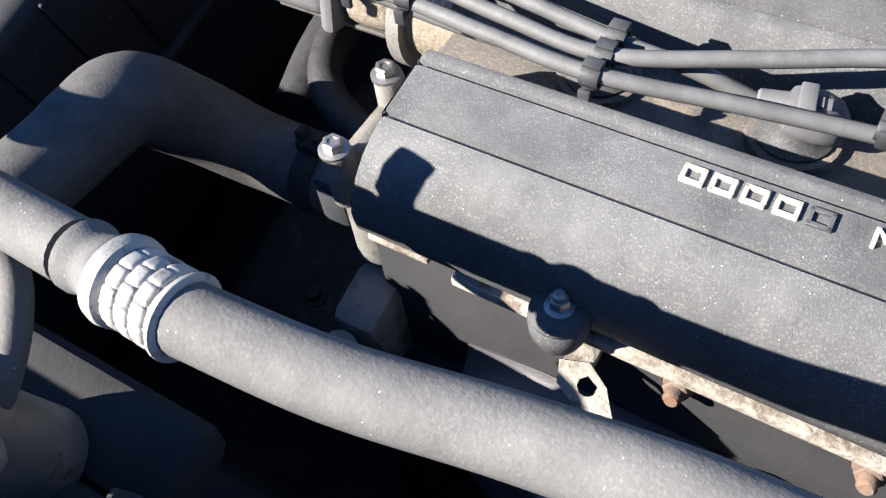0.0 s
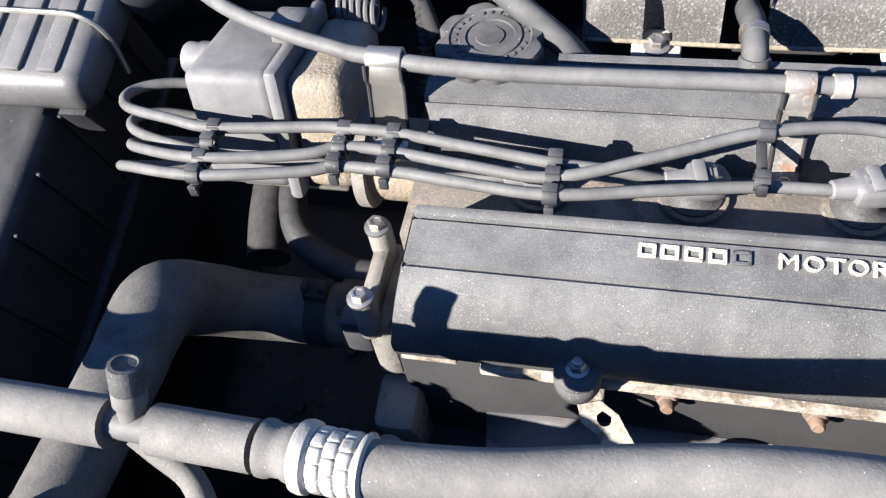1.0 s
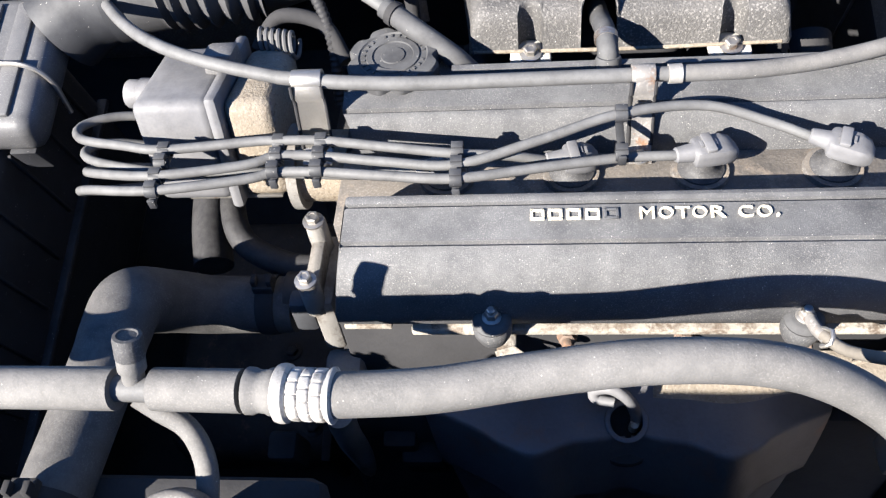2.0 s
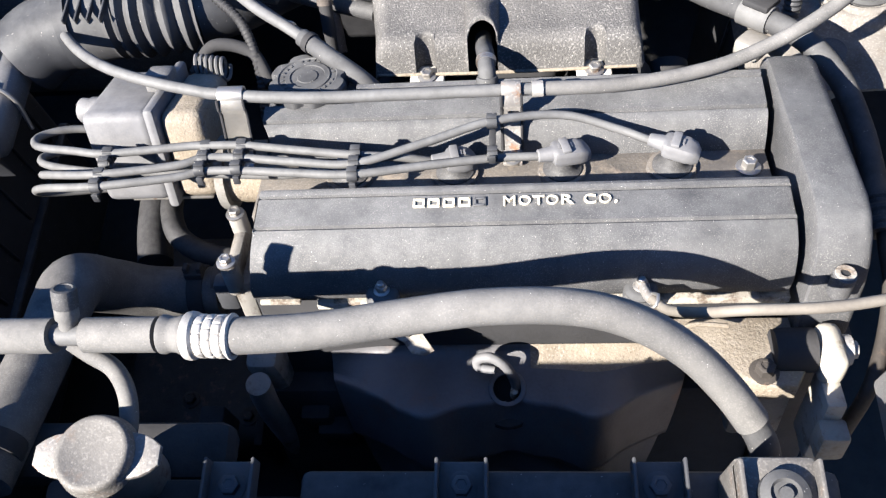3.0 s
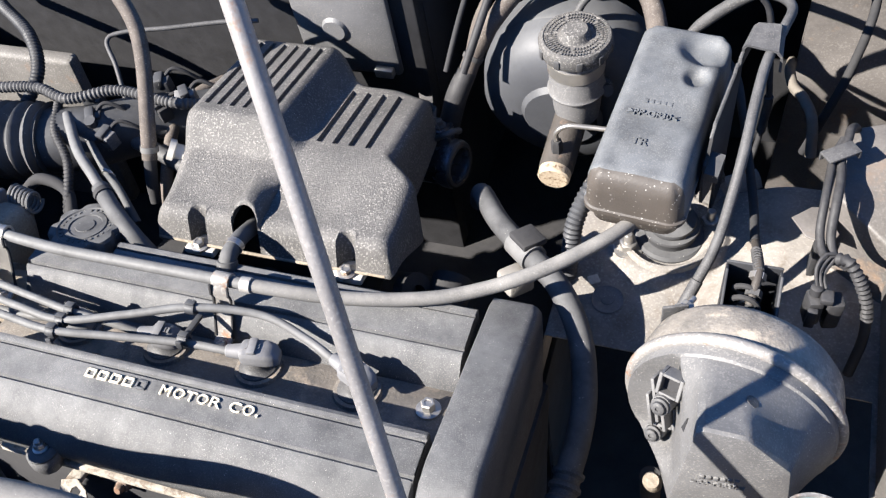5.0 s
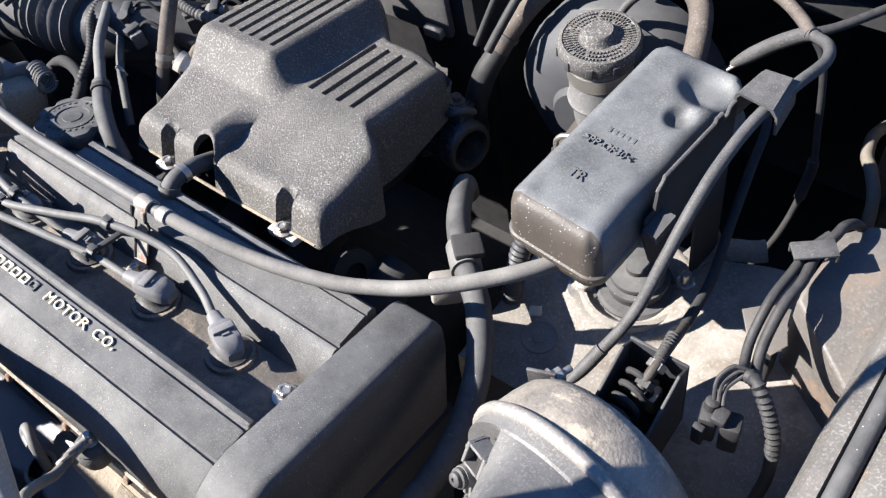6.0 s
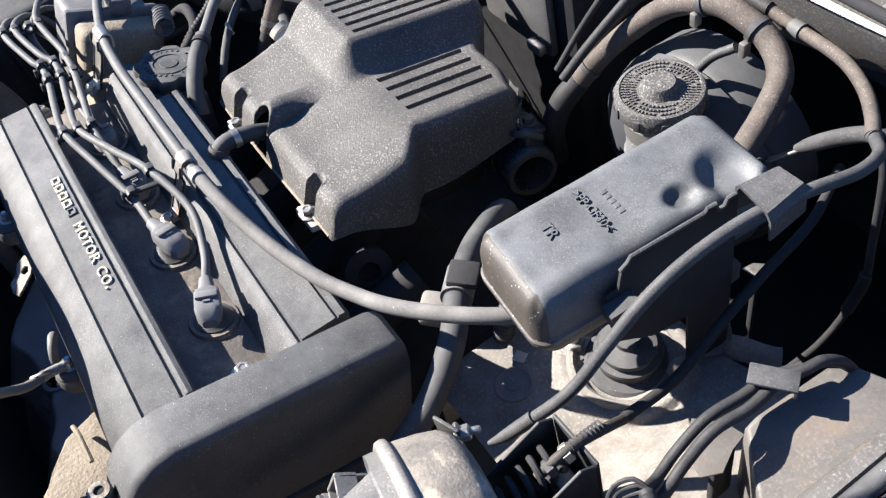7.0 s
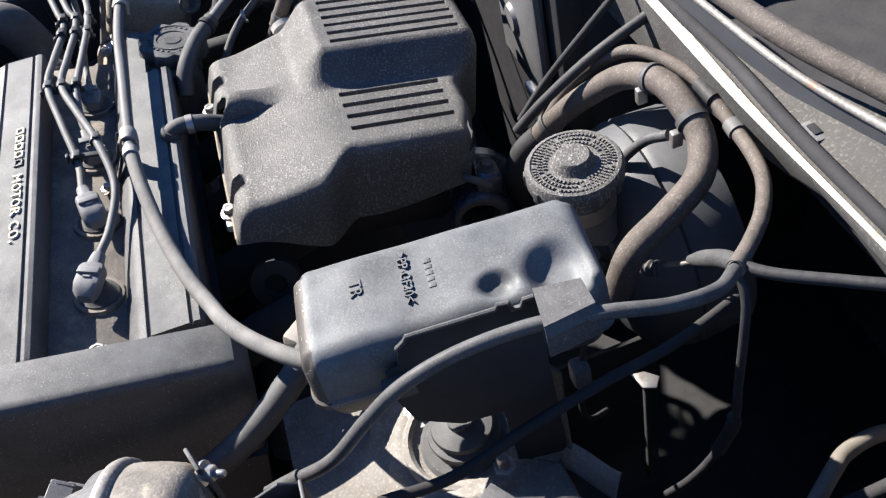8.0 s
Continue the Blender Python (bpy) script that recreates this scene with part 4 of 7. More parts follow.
def strap_bracket(at, foot, mat, label, half=0.011):
    """A flat strap wrapped over a pipe, with two legs down to the cover."""
    b = thing("pipe_bracket", foot, label, "bracket", "pipe brackets")
    x, y, z = at
    outer = [(y + 0.0075 * math.cos(a), z + 0.0075 * math.sin(a)) for a in (math.pi * k / 12 for k in range(13))]
    inner = [(y + 0.0058 * math.cos(a), z + 0.0058 * math.sin(a)) for a in (math.pi * k / 12 for k in range(13))][::-1]
    bm = extrude(outer + inner, x - half, x + half, "x", 0.0006)
    fx, fy, fz = foot
    leg = [(y - 0.0075, z), (y - 0.0105, z - 0.008), (y - 0.0085, z - 0.014), (fy, fz + 0.006), (fy - 0.012, fz + 0.001), (fy - 0.012, fz - 0.001), (fy + 0.001, fz + 0.003), (y - 0.0065, z - 0.015), (y - 0.0085, z - 0.008), (y - 0.0058, z)]
    extrude(leg, x - half, x + half, "x", 0.0005, bm)
    box((x - half, y + 0.0045, z - 0.010), (x + half, y + 0.0075, z + 0.001), 0.0008, bm)
    part("strap", bm, mat, b)
    part("edge_rib", tube([(x - half - 0.0002, y - 0.0085, z + 0.001), (x - half - 0.0002, y - 0.0105, z - 0.008), (x - half - 0.0002, y - 0.0085, z - 0.014), (x - half - 0.0002, fy, fz + 0.006)], 0.0014, 8), "dark", b)
    part("edge_rib", tube([(x + half + 0.0002, y - 0.0085, z + 0.001), (x + half + 0.0002, y - 0.0105, z - 0.008), (x + half + 0.0002, y - 0.0085, z - 0.014), (x + half + 0.0002, fy, fz + 0.006)], 0.0012, 8), "dark", b)
    part("screw", hexbolt((fx, fy - 0.008, fz + 0.0015), r=0.0045, h=0.004), "steel", b)


strap_bracket((-0.014, 0.085, 0.030), (-0.012, 0.066, -0.026), "steel", "grey steel strap bracket over the breather pipe")
strap_bracket((0.221, 0.082, 0.027), (0.221, 0.062, -0.027), "seam", "worn steel strap bracket with flaking pale paint", 0.008)


def build_breather():
    p = thing("breather_line", (0.1, 0.08, 0.02), "grey rubber breather line running across the cam cover", "hose")
    pts = [(-0.30, 0.36, -0.02), (-0.255, 0.285, 0.0), (-0.215, 0.215, 0.016), (-0.170, 0.155, 0.030), (-0.130, 0.122, 0.034), (-0.085, 0.102, 0.033), (-0.034, 0.088, 0.030)]
    part("rubber_end", tube(pts, 0.0050, 14), "wire", p)
    pts = [(-0.036, 0.0885, 0.0302), (0.0, 0.083, 0.0295), (0.055, 0.080, 0.028), (0.12, 0.081, 0.027), (0.19, 0.082, 0.0268), (0.247, 0.083, 0.0262)]
    part("pipe", tube(pts, 0.0052, 16), "wire", p)
    part("band", lathe([(0.005, -0.0045), (0.0068, -0.0045), (0.0068, 0.0045), (0.005, 0.0045)], (0.2425, 0.083, 0.0262), (1, 0.05, 0), 20), "crimp", p, "pale spring band")
    pts = [(0.238, 0.083, 0.0262), (0.268, 0.0865, 0.0235), (0.30, 0.092, 0.0195), (0.347, 0.102, 0.0170), (0.395, 0.116, 0.0175), (0.432, 0.129, 0.0240), (0.466, 0.1395, 0.0370), (0.500, 0.158, 0.050),
           (0.530, 0.184, 0.060), (0.548, 0.215, 0.062), (0.555, 0.25, 0.060)]
    part("hose", tube(pts, 0.0060, 16), "hose", p, "dusty rubber hose")
    e = thing("breather_elbow", (0.200, 0.12, 0.0), "black rubber breather elbow under the arch of the intake cover", "hose elbow")
    part("elbow", tube([(0.2005, 0.116, 0.000), (0.2005, 0.117, 0.010), (0.200, 0.126, 0.016), (0.199, 0.145, 0.016), (0.197, 0.165, 0.010), (0.196, 0.19, 0.002)], 0.0078, 16, step=0.003), "rubber", e)
    part("collar", lathe([(0, 0), (0.0095, 0), (0.0095, 0.006), (0.0085, 0.008), (0, 0.008)], (0.2005, 0.116, 0.006), (0, 0.3, 1), 20), "rubber", e)
    part("clip", lathe([(0.007, -0.003), (0.0088, -0.003), (0.0088, 0.003), (0.007, 0.003)], (0.1995, 0.135, 0.0165), (0, 1, 0.1), 20), "steel", e, "dull spring clip")


build_breather()


def build_oil_cap():
    c = thing("oil_filler_cap", (0.041, 0.130, -0.008), "black ribbed oil filler cap with embossed rings", "oil cap")
    bm = bmesh.new()
    n = 96
    def rim(r, h, lobes):
        r, lobes = r * 1.18, lobes * 1.18
        return [bm.verts.new((0.041 + (r - lobes * (0.5 + 0.5 * math.cos(8 * a)) ** 3) * math.cos(a), 0.130 + (r - lobes * (0.5 + 0.5 * math.cos(8 * a)) ** 3) * math.sin(a), h)) for a in (2 * math.pi * k / n for k in range(n))]
    rings = [rim(0.0295, -0.004, 0.0035), rim(0.0305, -0.002, 0.0042), rim(0.0305, 0.009, 0.0042), rim(0.0290, 0.0115, 0.0042), rim(0.0225, 0.0125, 0.0), rim(0.0215, 0.0115, 0.0), rim(0.0175, 0.0115, 0), rim(0.0170, 0.0125, 0),
             rim(0.0135, 0.0125, 0), rim(0.0130, 0.0115, 0), rim(0.008, 0.0115, 0), rim(0.0075, 0.0123, 0)]
    for a, b in zip(rings, rings[1:]):
        for k in range(n):
            bm.faces.new((a[k], a[(k + 1) % n], b[(k + 1) % n], b[k]))
    bm.faces.new(rings[0])
    bm.faces.new(rings[-1])
    part("grip", bm, "rubber", c, "lobed black grip", 35)
    for k in range(26):
        if k % 9 == 0:
            continue
        a = 2 * math.pi * k / 26
        turn = Matrix.Rotation(a, 3, "Z")
        at = Vector((0.041, 0.130, 0.0118)) + turn @ Vector((0.0230, 0, 0))
        part("raised_mark", box(at - Vector((0.0014, 0.0007, 0.0006)), at + Vector((0.0014, 0.0007, 0.0006)), 0, turn=turn), "rubber", c)
    part("neck", lathe([(0, 0), (0.026, 0), (0.026, 0.02), (0, 0.02)], (0.041, 0.130, -0.022), (0, 0, 1), 28), "wrinkle", c)


build_oil_cap()


# ---- intake ----
NOTCHES = ((0.144, 0.0095, 0.0125), (0.196, 0.0135, 0.010), (0.296, 0.0095, 0.0125))


def intake_front(x):
    """The cover's front edge in plan: straight, with a notch round either bolt and under the arch."""
    return 0.160 + sum(d * math.sqrt(max(0, 1 - ((x - c) / w) ** 2)) for c, w, d in NOTCHES)


def intake_height(x, y):
    """Top of the moulded intake cover: a low front, a raised block to one side, a ridge above the breather, ten cooling slots."""
    z = 0.022 + 0.022 * step(y, 0.165, 0.262) + 0.05 * max(0, y - 0.262) * 0.30
    z += 0.026 * step(y, 0.232, 0.262) * (1 - step(x, 0.184, 0.218))
    z += 0.017 * max(0, 1 - ((x - 0.196) / 0.0155) ** 2) ** 0.6 * (1 - step(y, 0.176, 0.226))
    for k in range(6):
        c = 0.1065 + 0.0142 * k
        if abs(x - c) < 0.0024 and 0.272 < y < 0.395:
            z -= 0.004
    for k in range(4):
        c = 0.2265 + 0.0170 * k
        if abs(x - c) < 0.0027 and 0.269 < y < 0.362:
            z -= 0.004
    return z


def build_intake_cover():
    cov = thing("intake_cover", (0.21, 0.27, -0.06), "dusty black moulded intake cover with two groups of slots", "engine cover")
    xs = set(np.round(np.linspace(0.090, 0.338, 150), 5))
    for c in [0.1065 + 0.0142 * k for k in range(6)]:
        xs |= {round(c + s, 5) for s in (-0.0030, -0.0022, 0.0022, 0.0030)}
    for c in [0.2265 + 0.0170 * k for k in range(4)]:
        xs |= {round(c + s, 5) for s in (-0.0033, -0.0025, 0.0025, 0.0033)}
    ys = set(np.round(np.linspace(0.160, 0.410, 90), 5)) | set(np.round(np.linspace(0.160, 0.182, 18), 5)) | {0.2715, 0.2725, 0.2685, 0.2695, 0.3615, 0.3625, 0.3945, 0.3955}
    xs, ys = sorted(xs), sorted(ys)

    def right(y):      # the plan's outer edge
        return 0.338 - 0.030 * step(y, 0.232, 0.268) - 0.010 * step(y, 0.36, 0.41)

    def left(y):
        return 0.098 - 0.010 * step(y, 0.165, 0.27)

    def back(x):
        return 0.410 - 0.028 * step(x, 0.19, 0.235) - 0.012 * step(x, 0.26, 0.31)

    for c, w, d in NOTCHES:
        xs += [round(c + w * q, 5) for q in (-1.0, -0.99, -0.95, -0.88, -0.75, -0.5, -0.25, 0, 0.25, 0.5, 0.75, 0.88, 0.95, 0.99, 1.0)]
    xs = sorted(set(xs))
    bm = bmesh.new()
    grid = []
    for y in ys:
        row = []
        for x in xs:
            xx = min(max(x, left(y)), right(y))
            front = intake_front(xx)
            yy = y if y > 0.205 else front + (y - 0.160) * (0.205 - front) / 0.045
            yy = min(yy, back(x))
            z = intake_height(xx, yy)
            # round the shoulders towards the outline, less so inside the notches
            soft = 0.014 - 0.010 * min(1, (front - 0.160) / 0.006)
            for e, r in ((min(xx - left(yy), right(yy) - xx, back(xx) - yy), 0.014), (yy - front, soft)):
                if e < r:
                    z -= r - math.sqrt(max(0, r * r - (r - e) ** 2))
            row.append(bm.verts.new((xx, yy, z)))
        grid.append(row)
    for a, b in zip(grid, grid[1:]):
        for k in range(len(xs) - 1):
            bm.faces.new((a[k], a[k + 1], b[k + 1], b[k]))
    loop = [(v, "f") for v in grid[0]] + [(row[-1], "r") for row in grid[1:]] + [(v, "b") for v in grid[-1][-2::-1]] + [(row[0], "l") for row in grid[-2:0:-1]]
    low = []
    for v, side in loop:
        x, y, z = v.co
        if side == "f":
            low.append(bm.verts.new((x, y - 0.004 * (y < 0.1605), -0.012)))
        elif side == "r":
            low.append(bm.verts.new((x + 0.003, y, min(z - 0.002, -0.010 - 0.02 * step(y, 0.17, 0.24) + 0.025 * step(y, 0.28, 0.40)))))
        else:
            low.append(bm.verts.new((x + (-0.003 if side == "l" else 0), y + (0.004 if side == "b" else 0), -0.02)))
    n = len(loop)
    for k in range(n):
        a, b = loop[k][0], loop[(k + 1) % n][0]
        if abs((a.co.x + b.co.x) / 2 - 0.196) > 0.0134 or loop[k][1] != "f":     # the arch stays open
            bm.faces.new((a, low[k], low[(k + 1) % n], b))
    bmesh.ops.remove_doubles(bm, verts=bm.verts, dist=0.00002)
    bmesh.ops.dissolve_degenerate(bm, dist=0.00001, edges=bm.edges)
    bmesh.ops.delete(bm, geom=[v for v in bm.verts if not v.link_faces], context="VERTS")
    bmesh.ops.recalc_face_normals(bm, faces=bm.faces)
    top = max(bm.faces, key=lambda f: f.calc_center_median().z)
    thicken(bm, -0.0022 if top.normal.z < 0 else 0.0022)
    part("shell", bm, "moulded", cov, "", 45)
    for x in (0.144, 0.296):
        b = part("bolt", hexbolt((x, 0.1555, -0.012), (0, -0.2, 1), r=0.0055, h=0.006, washer=1.6), "steel", cov, "pale bolt in a notch")
        part("lug", box((x - 0.016, 0.150, -0.022), (x + 0.016, 0.175, -0.0135), 0.003), "white", b)
    part("lower_edge", tube([(0.100, 0.157, -0.0105), (0.21, 0.156, -0.0115), (0.333, 0.157, -0.0105)], 0.0016, 8), "sandcast", cov, "pale chipped lower edge")
    man = thing("intake_manifold", (0.2, 0.27, -0.12), "grimy cast aluminium intake manifold, blackened for shade, and throttle body", "intake manifold")
    # plenum, runners and end boss near-black for the shade under the cover
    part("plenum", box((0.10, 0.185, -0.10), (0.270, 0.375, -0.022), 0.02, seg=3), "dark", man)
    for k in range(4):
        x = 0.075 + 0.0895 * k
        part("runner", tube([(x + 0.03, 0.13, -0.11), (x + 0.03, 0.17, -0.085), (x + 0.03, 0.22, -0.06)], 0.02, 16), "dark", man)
    way = Vector((0.95, -0.22, 0.05)).normalized()
    foot = Vector((0.331, 0.376, -0.042)) - way * 0.066
    throttle = part("throttle_body", lathe([(0, 0), (0.036, 0), (0.036, 0.010), (0.0285, 0.014), (0.0275, 0.030), (0.0262, 0.050), (0.0275, 0.054), (0.0275, 0.062), (0.0255, 0.066), (0.0205, 0.0665), (0.0190, 0.063), (0.0185, 0.02), (0, 0.02)], tuple(foot), tuple(way), 40), "skytint", man, "dark throttle body with an open mouth, tinted blue for sky reflection")
    part("mouth_rim", lathe([(0.0200, 0.0655), (0.0205, 0.068), (0.0245, 0.068), (0.0260, 0.0655)], tuple(foot), tuple(way), 40), "sooty", throttle, "worn brown rim")
    part("throttle_flange", box((0.292, 0.372, -0.030), (0.322, 0.398, 0.000), 0.006, seg=2), "skytint", man)
    part("throttle_lever", tube([(0.310, 0.366, -0.004), (0.322, 0.360, 0.006), (0.330, 0.366, 0.008), (0.332, 0.380, 0.000)], 0.0035, 10), "cable", man)
    part("throttle_screw", hexbolt((0.306, 0.385, 0.000), r=0.006, h=0.006), "cable", man)
    # unseen block, added to stop sunlight reaching the bay floor
    part("lower_casting", box((-0.06, 0.15, -0.29), (0.385, 0.345, -0.175), 0.02, seg=3), "dark", man, "unseen black block added to keep sun off the floor")
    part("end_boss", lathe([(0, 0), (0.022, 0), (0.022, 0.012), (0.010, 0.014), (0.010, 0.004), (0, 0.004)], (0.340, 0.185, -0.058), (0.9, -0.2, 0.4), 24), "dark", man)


build_intake_cover()


# ---- right side of the bay ----
BOX_AT = (car(0.514, 0.192, 0.130) + car(0.572, 0.194, 0.130) + car(0.527, 0.349, 0.171) + car(0.589, 0.349, 0.170)) / 4
BOX_TURN = math.atan2(0.545 - 0.560, 0.157)


def build_control_box():
    at = BOX_AT + Vector((0, -0.008, 0))
    turn = Matrix.Translation(at) @ Matrix.Rotation(BOX_TURN, 4, "Z")
    b = thing("control_box", at - Vector((0, 0, 0.06)), "aged blue-grey plastic control box lid with a mud-splashed base", "control box", axes=AT_BOX)
    wide, long = 0.076, 0.180
    # lid with a domed top and two dents, as a fine grid folded over a rounded outline
    bm = bmesh.new()
    nu, nv = 44, 84
    grid = []
    for j in range(nv + 1):
        row = []
        for i in range(nu + 1):
            u, v = 2 * i / nu - 1, 2 * j / nv - 1
            x, y = u * wide / 2, v * long / 2
            ex, ey = wide / 2 - abs(x), long / 2 - abs(y)
            r = 0.013
            z = 0.0
            if ex < r:
                z -= r - math.sqrt(max(0, r * r - (r - ex) ** 2))
            if ey < r:
                z -= r - math.sqrt(max(0, r * r - (r - ey) ** 2))
            z = max(z, -0.016)
            z -= 0.007 * math.exp(-(((x - 0.019) / 0.0085) ** 2 + ((y - 0.030) / 0.010) ** 2) ** 2)
            z -= 0.012 * math.exp(-(((x - 0.020) / 0.020) ** 2 + ((y - 0.066) / 0.017) ** 2) ** 2)
            z += 0.0010 * math.exp(-((abs(x) - 0.020) / 0.012) ** 2) * math.sin(v * 9)
            cx, cy = max(0, abs(x) - (wide / 2 - 0.012)), max(0, abs(y) - (long / 2 - 0.012))
            if cx > 0 and cy > 0:
                m = max(cx, cy) / math.hypot(cx, cy)
                x = math.copysign(wide / 2 - 0.012 + cx * m, x)
                y = math.copysign(long / 2 - 0.012 + cy * m, y)
            row.append(bm.verts.new(turn @ Vector((x, y, z))))
        grid.append(row)
    for a, c in zip(grid, grid[1:]):
        for k in range(nu):
            bm.faces.new((a[k], a[k + 1], c[k + 1], c[k]))
    edge = grid[0] + [r[-1] for r in grid[1:]] + grid[-1][-2::-1] + [r[0] for r in grid[-2:0:-1]]
    inv = turn.inverted()
    prev = edge
    for out, z in ((1.012, -0.022), (1.03, -0.036), (1.035, -0.0385), (1.07, -0.0395), (1.07, -0.0435), (1.0, -0.0435)):
        ring = []
        for v in edge:
            p = inv @ v.co
            ring.append(bm.verts.new(turn @ Vector((p.x * out, p.y * (1 + (out - 1) * 0.45), z))))
        for k in range(len(edge)):
            bm.faces.new((prev[k], prev[(k + 1) % len(edge)], ring[(k + 1) % len(edge)], ring[k]))
        prev = ring
    bm.faces.new(prev)
    lid = part("lid", bm, "bluegrey", b, "blue-grey plastic lid with two dents and a mud-stained end", 50)
    lid.data.materials.append(M["tub"])
    for face in lid.data.polygons:               # old mud on the end that faces the grille
        p = inv @ (face.center + BASES[b.name])
        if p.y < -0.0815 and p.z > -0.044:
            face.material_index = 1
    rings = []
    for s, z in ((1.0, -0.0435), (0.97, -0.052), (0.93, -0.060), (0.80, -0.066)):
        rings.append([turn @ Vector((x * s, y * (1 - (1 - s) * 0.5), z)) for x, y in round_rect(wide, long, 0.014)])
    part("base_tub", rounded_loft(rings), "tub", b, "mud-splashed dark base", 50)
    for text, size, x, y in ((">PP-GF30<", 0.0085, -0.004, -0.020), ("TR", 0.0105, -0.006, -0.050)):
        bm = lettering(text, size, 0.0010)
        m = turn @ Matrix.Translation((x, y, 0.0002))
        bmesh.ops.transform(bm, matrix=m, verts=bm.verts)
        part("moulded_writing", bm, "bluegrey", lid)
    for k in range(5):
        bm = box((-0.014 + k * 0.0048, -0.0076, -0.0003), (-0.0108 + k * 0.0048, -0.0034, 0.0003), 0.0001)
        bmesh.ops.transform(bm, matrix=turn, verts=bm.verts)
        part("moulded_bar", bm, "bluegrey", lid)
    # the bracket plate and the squared strap over the cable, on the outer side
    near, far = car(0.592, 0.226, 0.148), car(0.603, 0.291, 0.172)
    along = Vector((far.x - near.x, far.y - near.y, 0)).normalized()
    out = along.cross(Vector((0, 0, 1)))
    rise = (far.z - near.z) / (far - near).length
    # the plate's lower part is a dark sheet in place of shade round the strut
    outline = [(-0.014, -0.045), (-0.012, -0.026), (-0.004, -0.024), (-0.001, -0.008), (0.004, -0.004), (0.006, 0.0), (0.056, 0.0), (0.058, 0.003), (0.063, 0.003), (0.065, -0.004), (0.070, -0.004), (0.072, 0.001), (0.078, 0.001), (0.080, -0.165), (0.047, -0.165), (0.046, -0.098), (0.020, -0.098), (-0.006, -0.080)]
    def side(u, v, w):
        return near + along * u + out * w + Vector((0, 0, v + rise * u))
    bm = rounded_loft([[side(u, v, w) for u, v in outline] for w in (-0.0012, 0.0012)])
    part("side_plate", bm, "dark", b, "black side plate with a dusty upper edge, lengthened to stand for shade")
    rim = [side(u, v + 0.0004, 0.0) for u, v in outline[3:13]]
    part("plate_flange", tube([(*p, 0.0016) for p in rim], 0.0016, 8, straight=True), "cable", b)
    part("plate_tab", rounded_loft([[side(u, v, w) for u, v in ((-0.016, -0.030), (0.004, -0.028), (0.004, -0.036), (-0.016, -0.038))] for w in (0.001, 0.012)]), "plastic", b)
    corners = [Vector(p) for p in ((0.605, 0.335, 0.958), (0.611, 0.3595, 0.960), (0.6355, 0.359, 0.9595), (0.636, 0.331, 0.956))]
    down = Vector((0, 0, -1))
    fold = (corners[3] - corners[0]).normalized()
    section = []
    for k, edge in enumerate((0, 1)):
        a, c = (corners[0], corners[3]) if k == 0 else (corners[1], corners[2])
        section.append([a + down * 0.024, a + down * 0.004, a + fold * 0.003, c - fold * 0.004, c + down * 0.005, c + down * 0.020 + fold * 0.001,
                        c + down * 0.020 - fold * 0.001, c + down * 0.006 - fold * 0.002, c - fold * 0.006 + down * 0.002, a + fold * 0.004 + down * 0.002, a + fold * 0.002 + down * 0.005, a + fold * 0.002 + down * 0.024])
    part("cable_clip", rounded_loft(section), "cable", b, "squared dusty black cable strap", 25)


build_control_box()


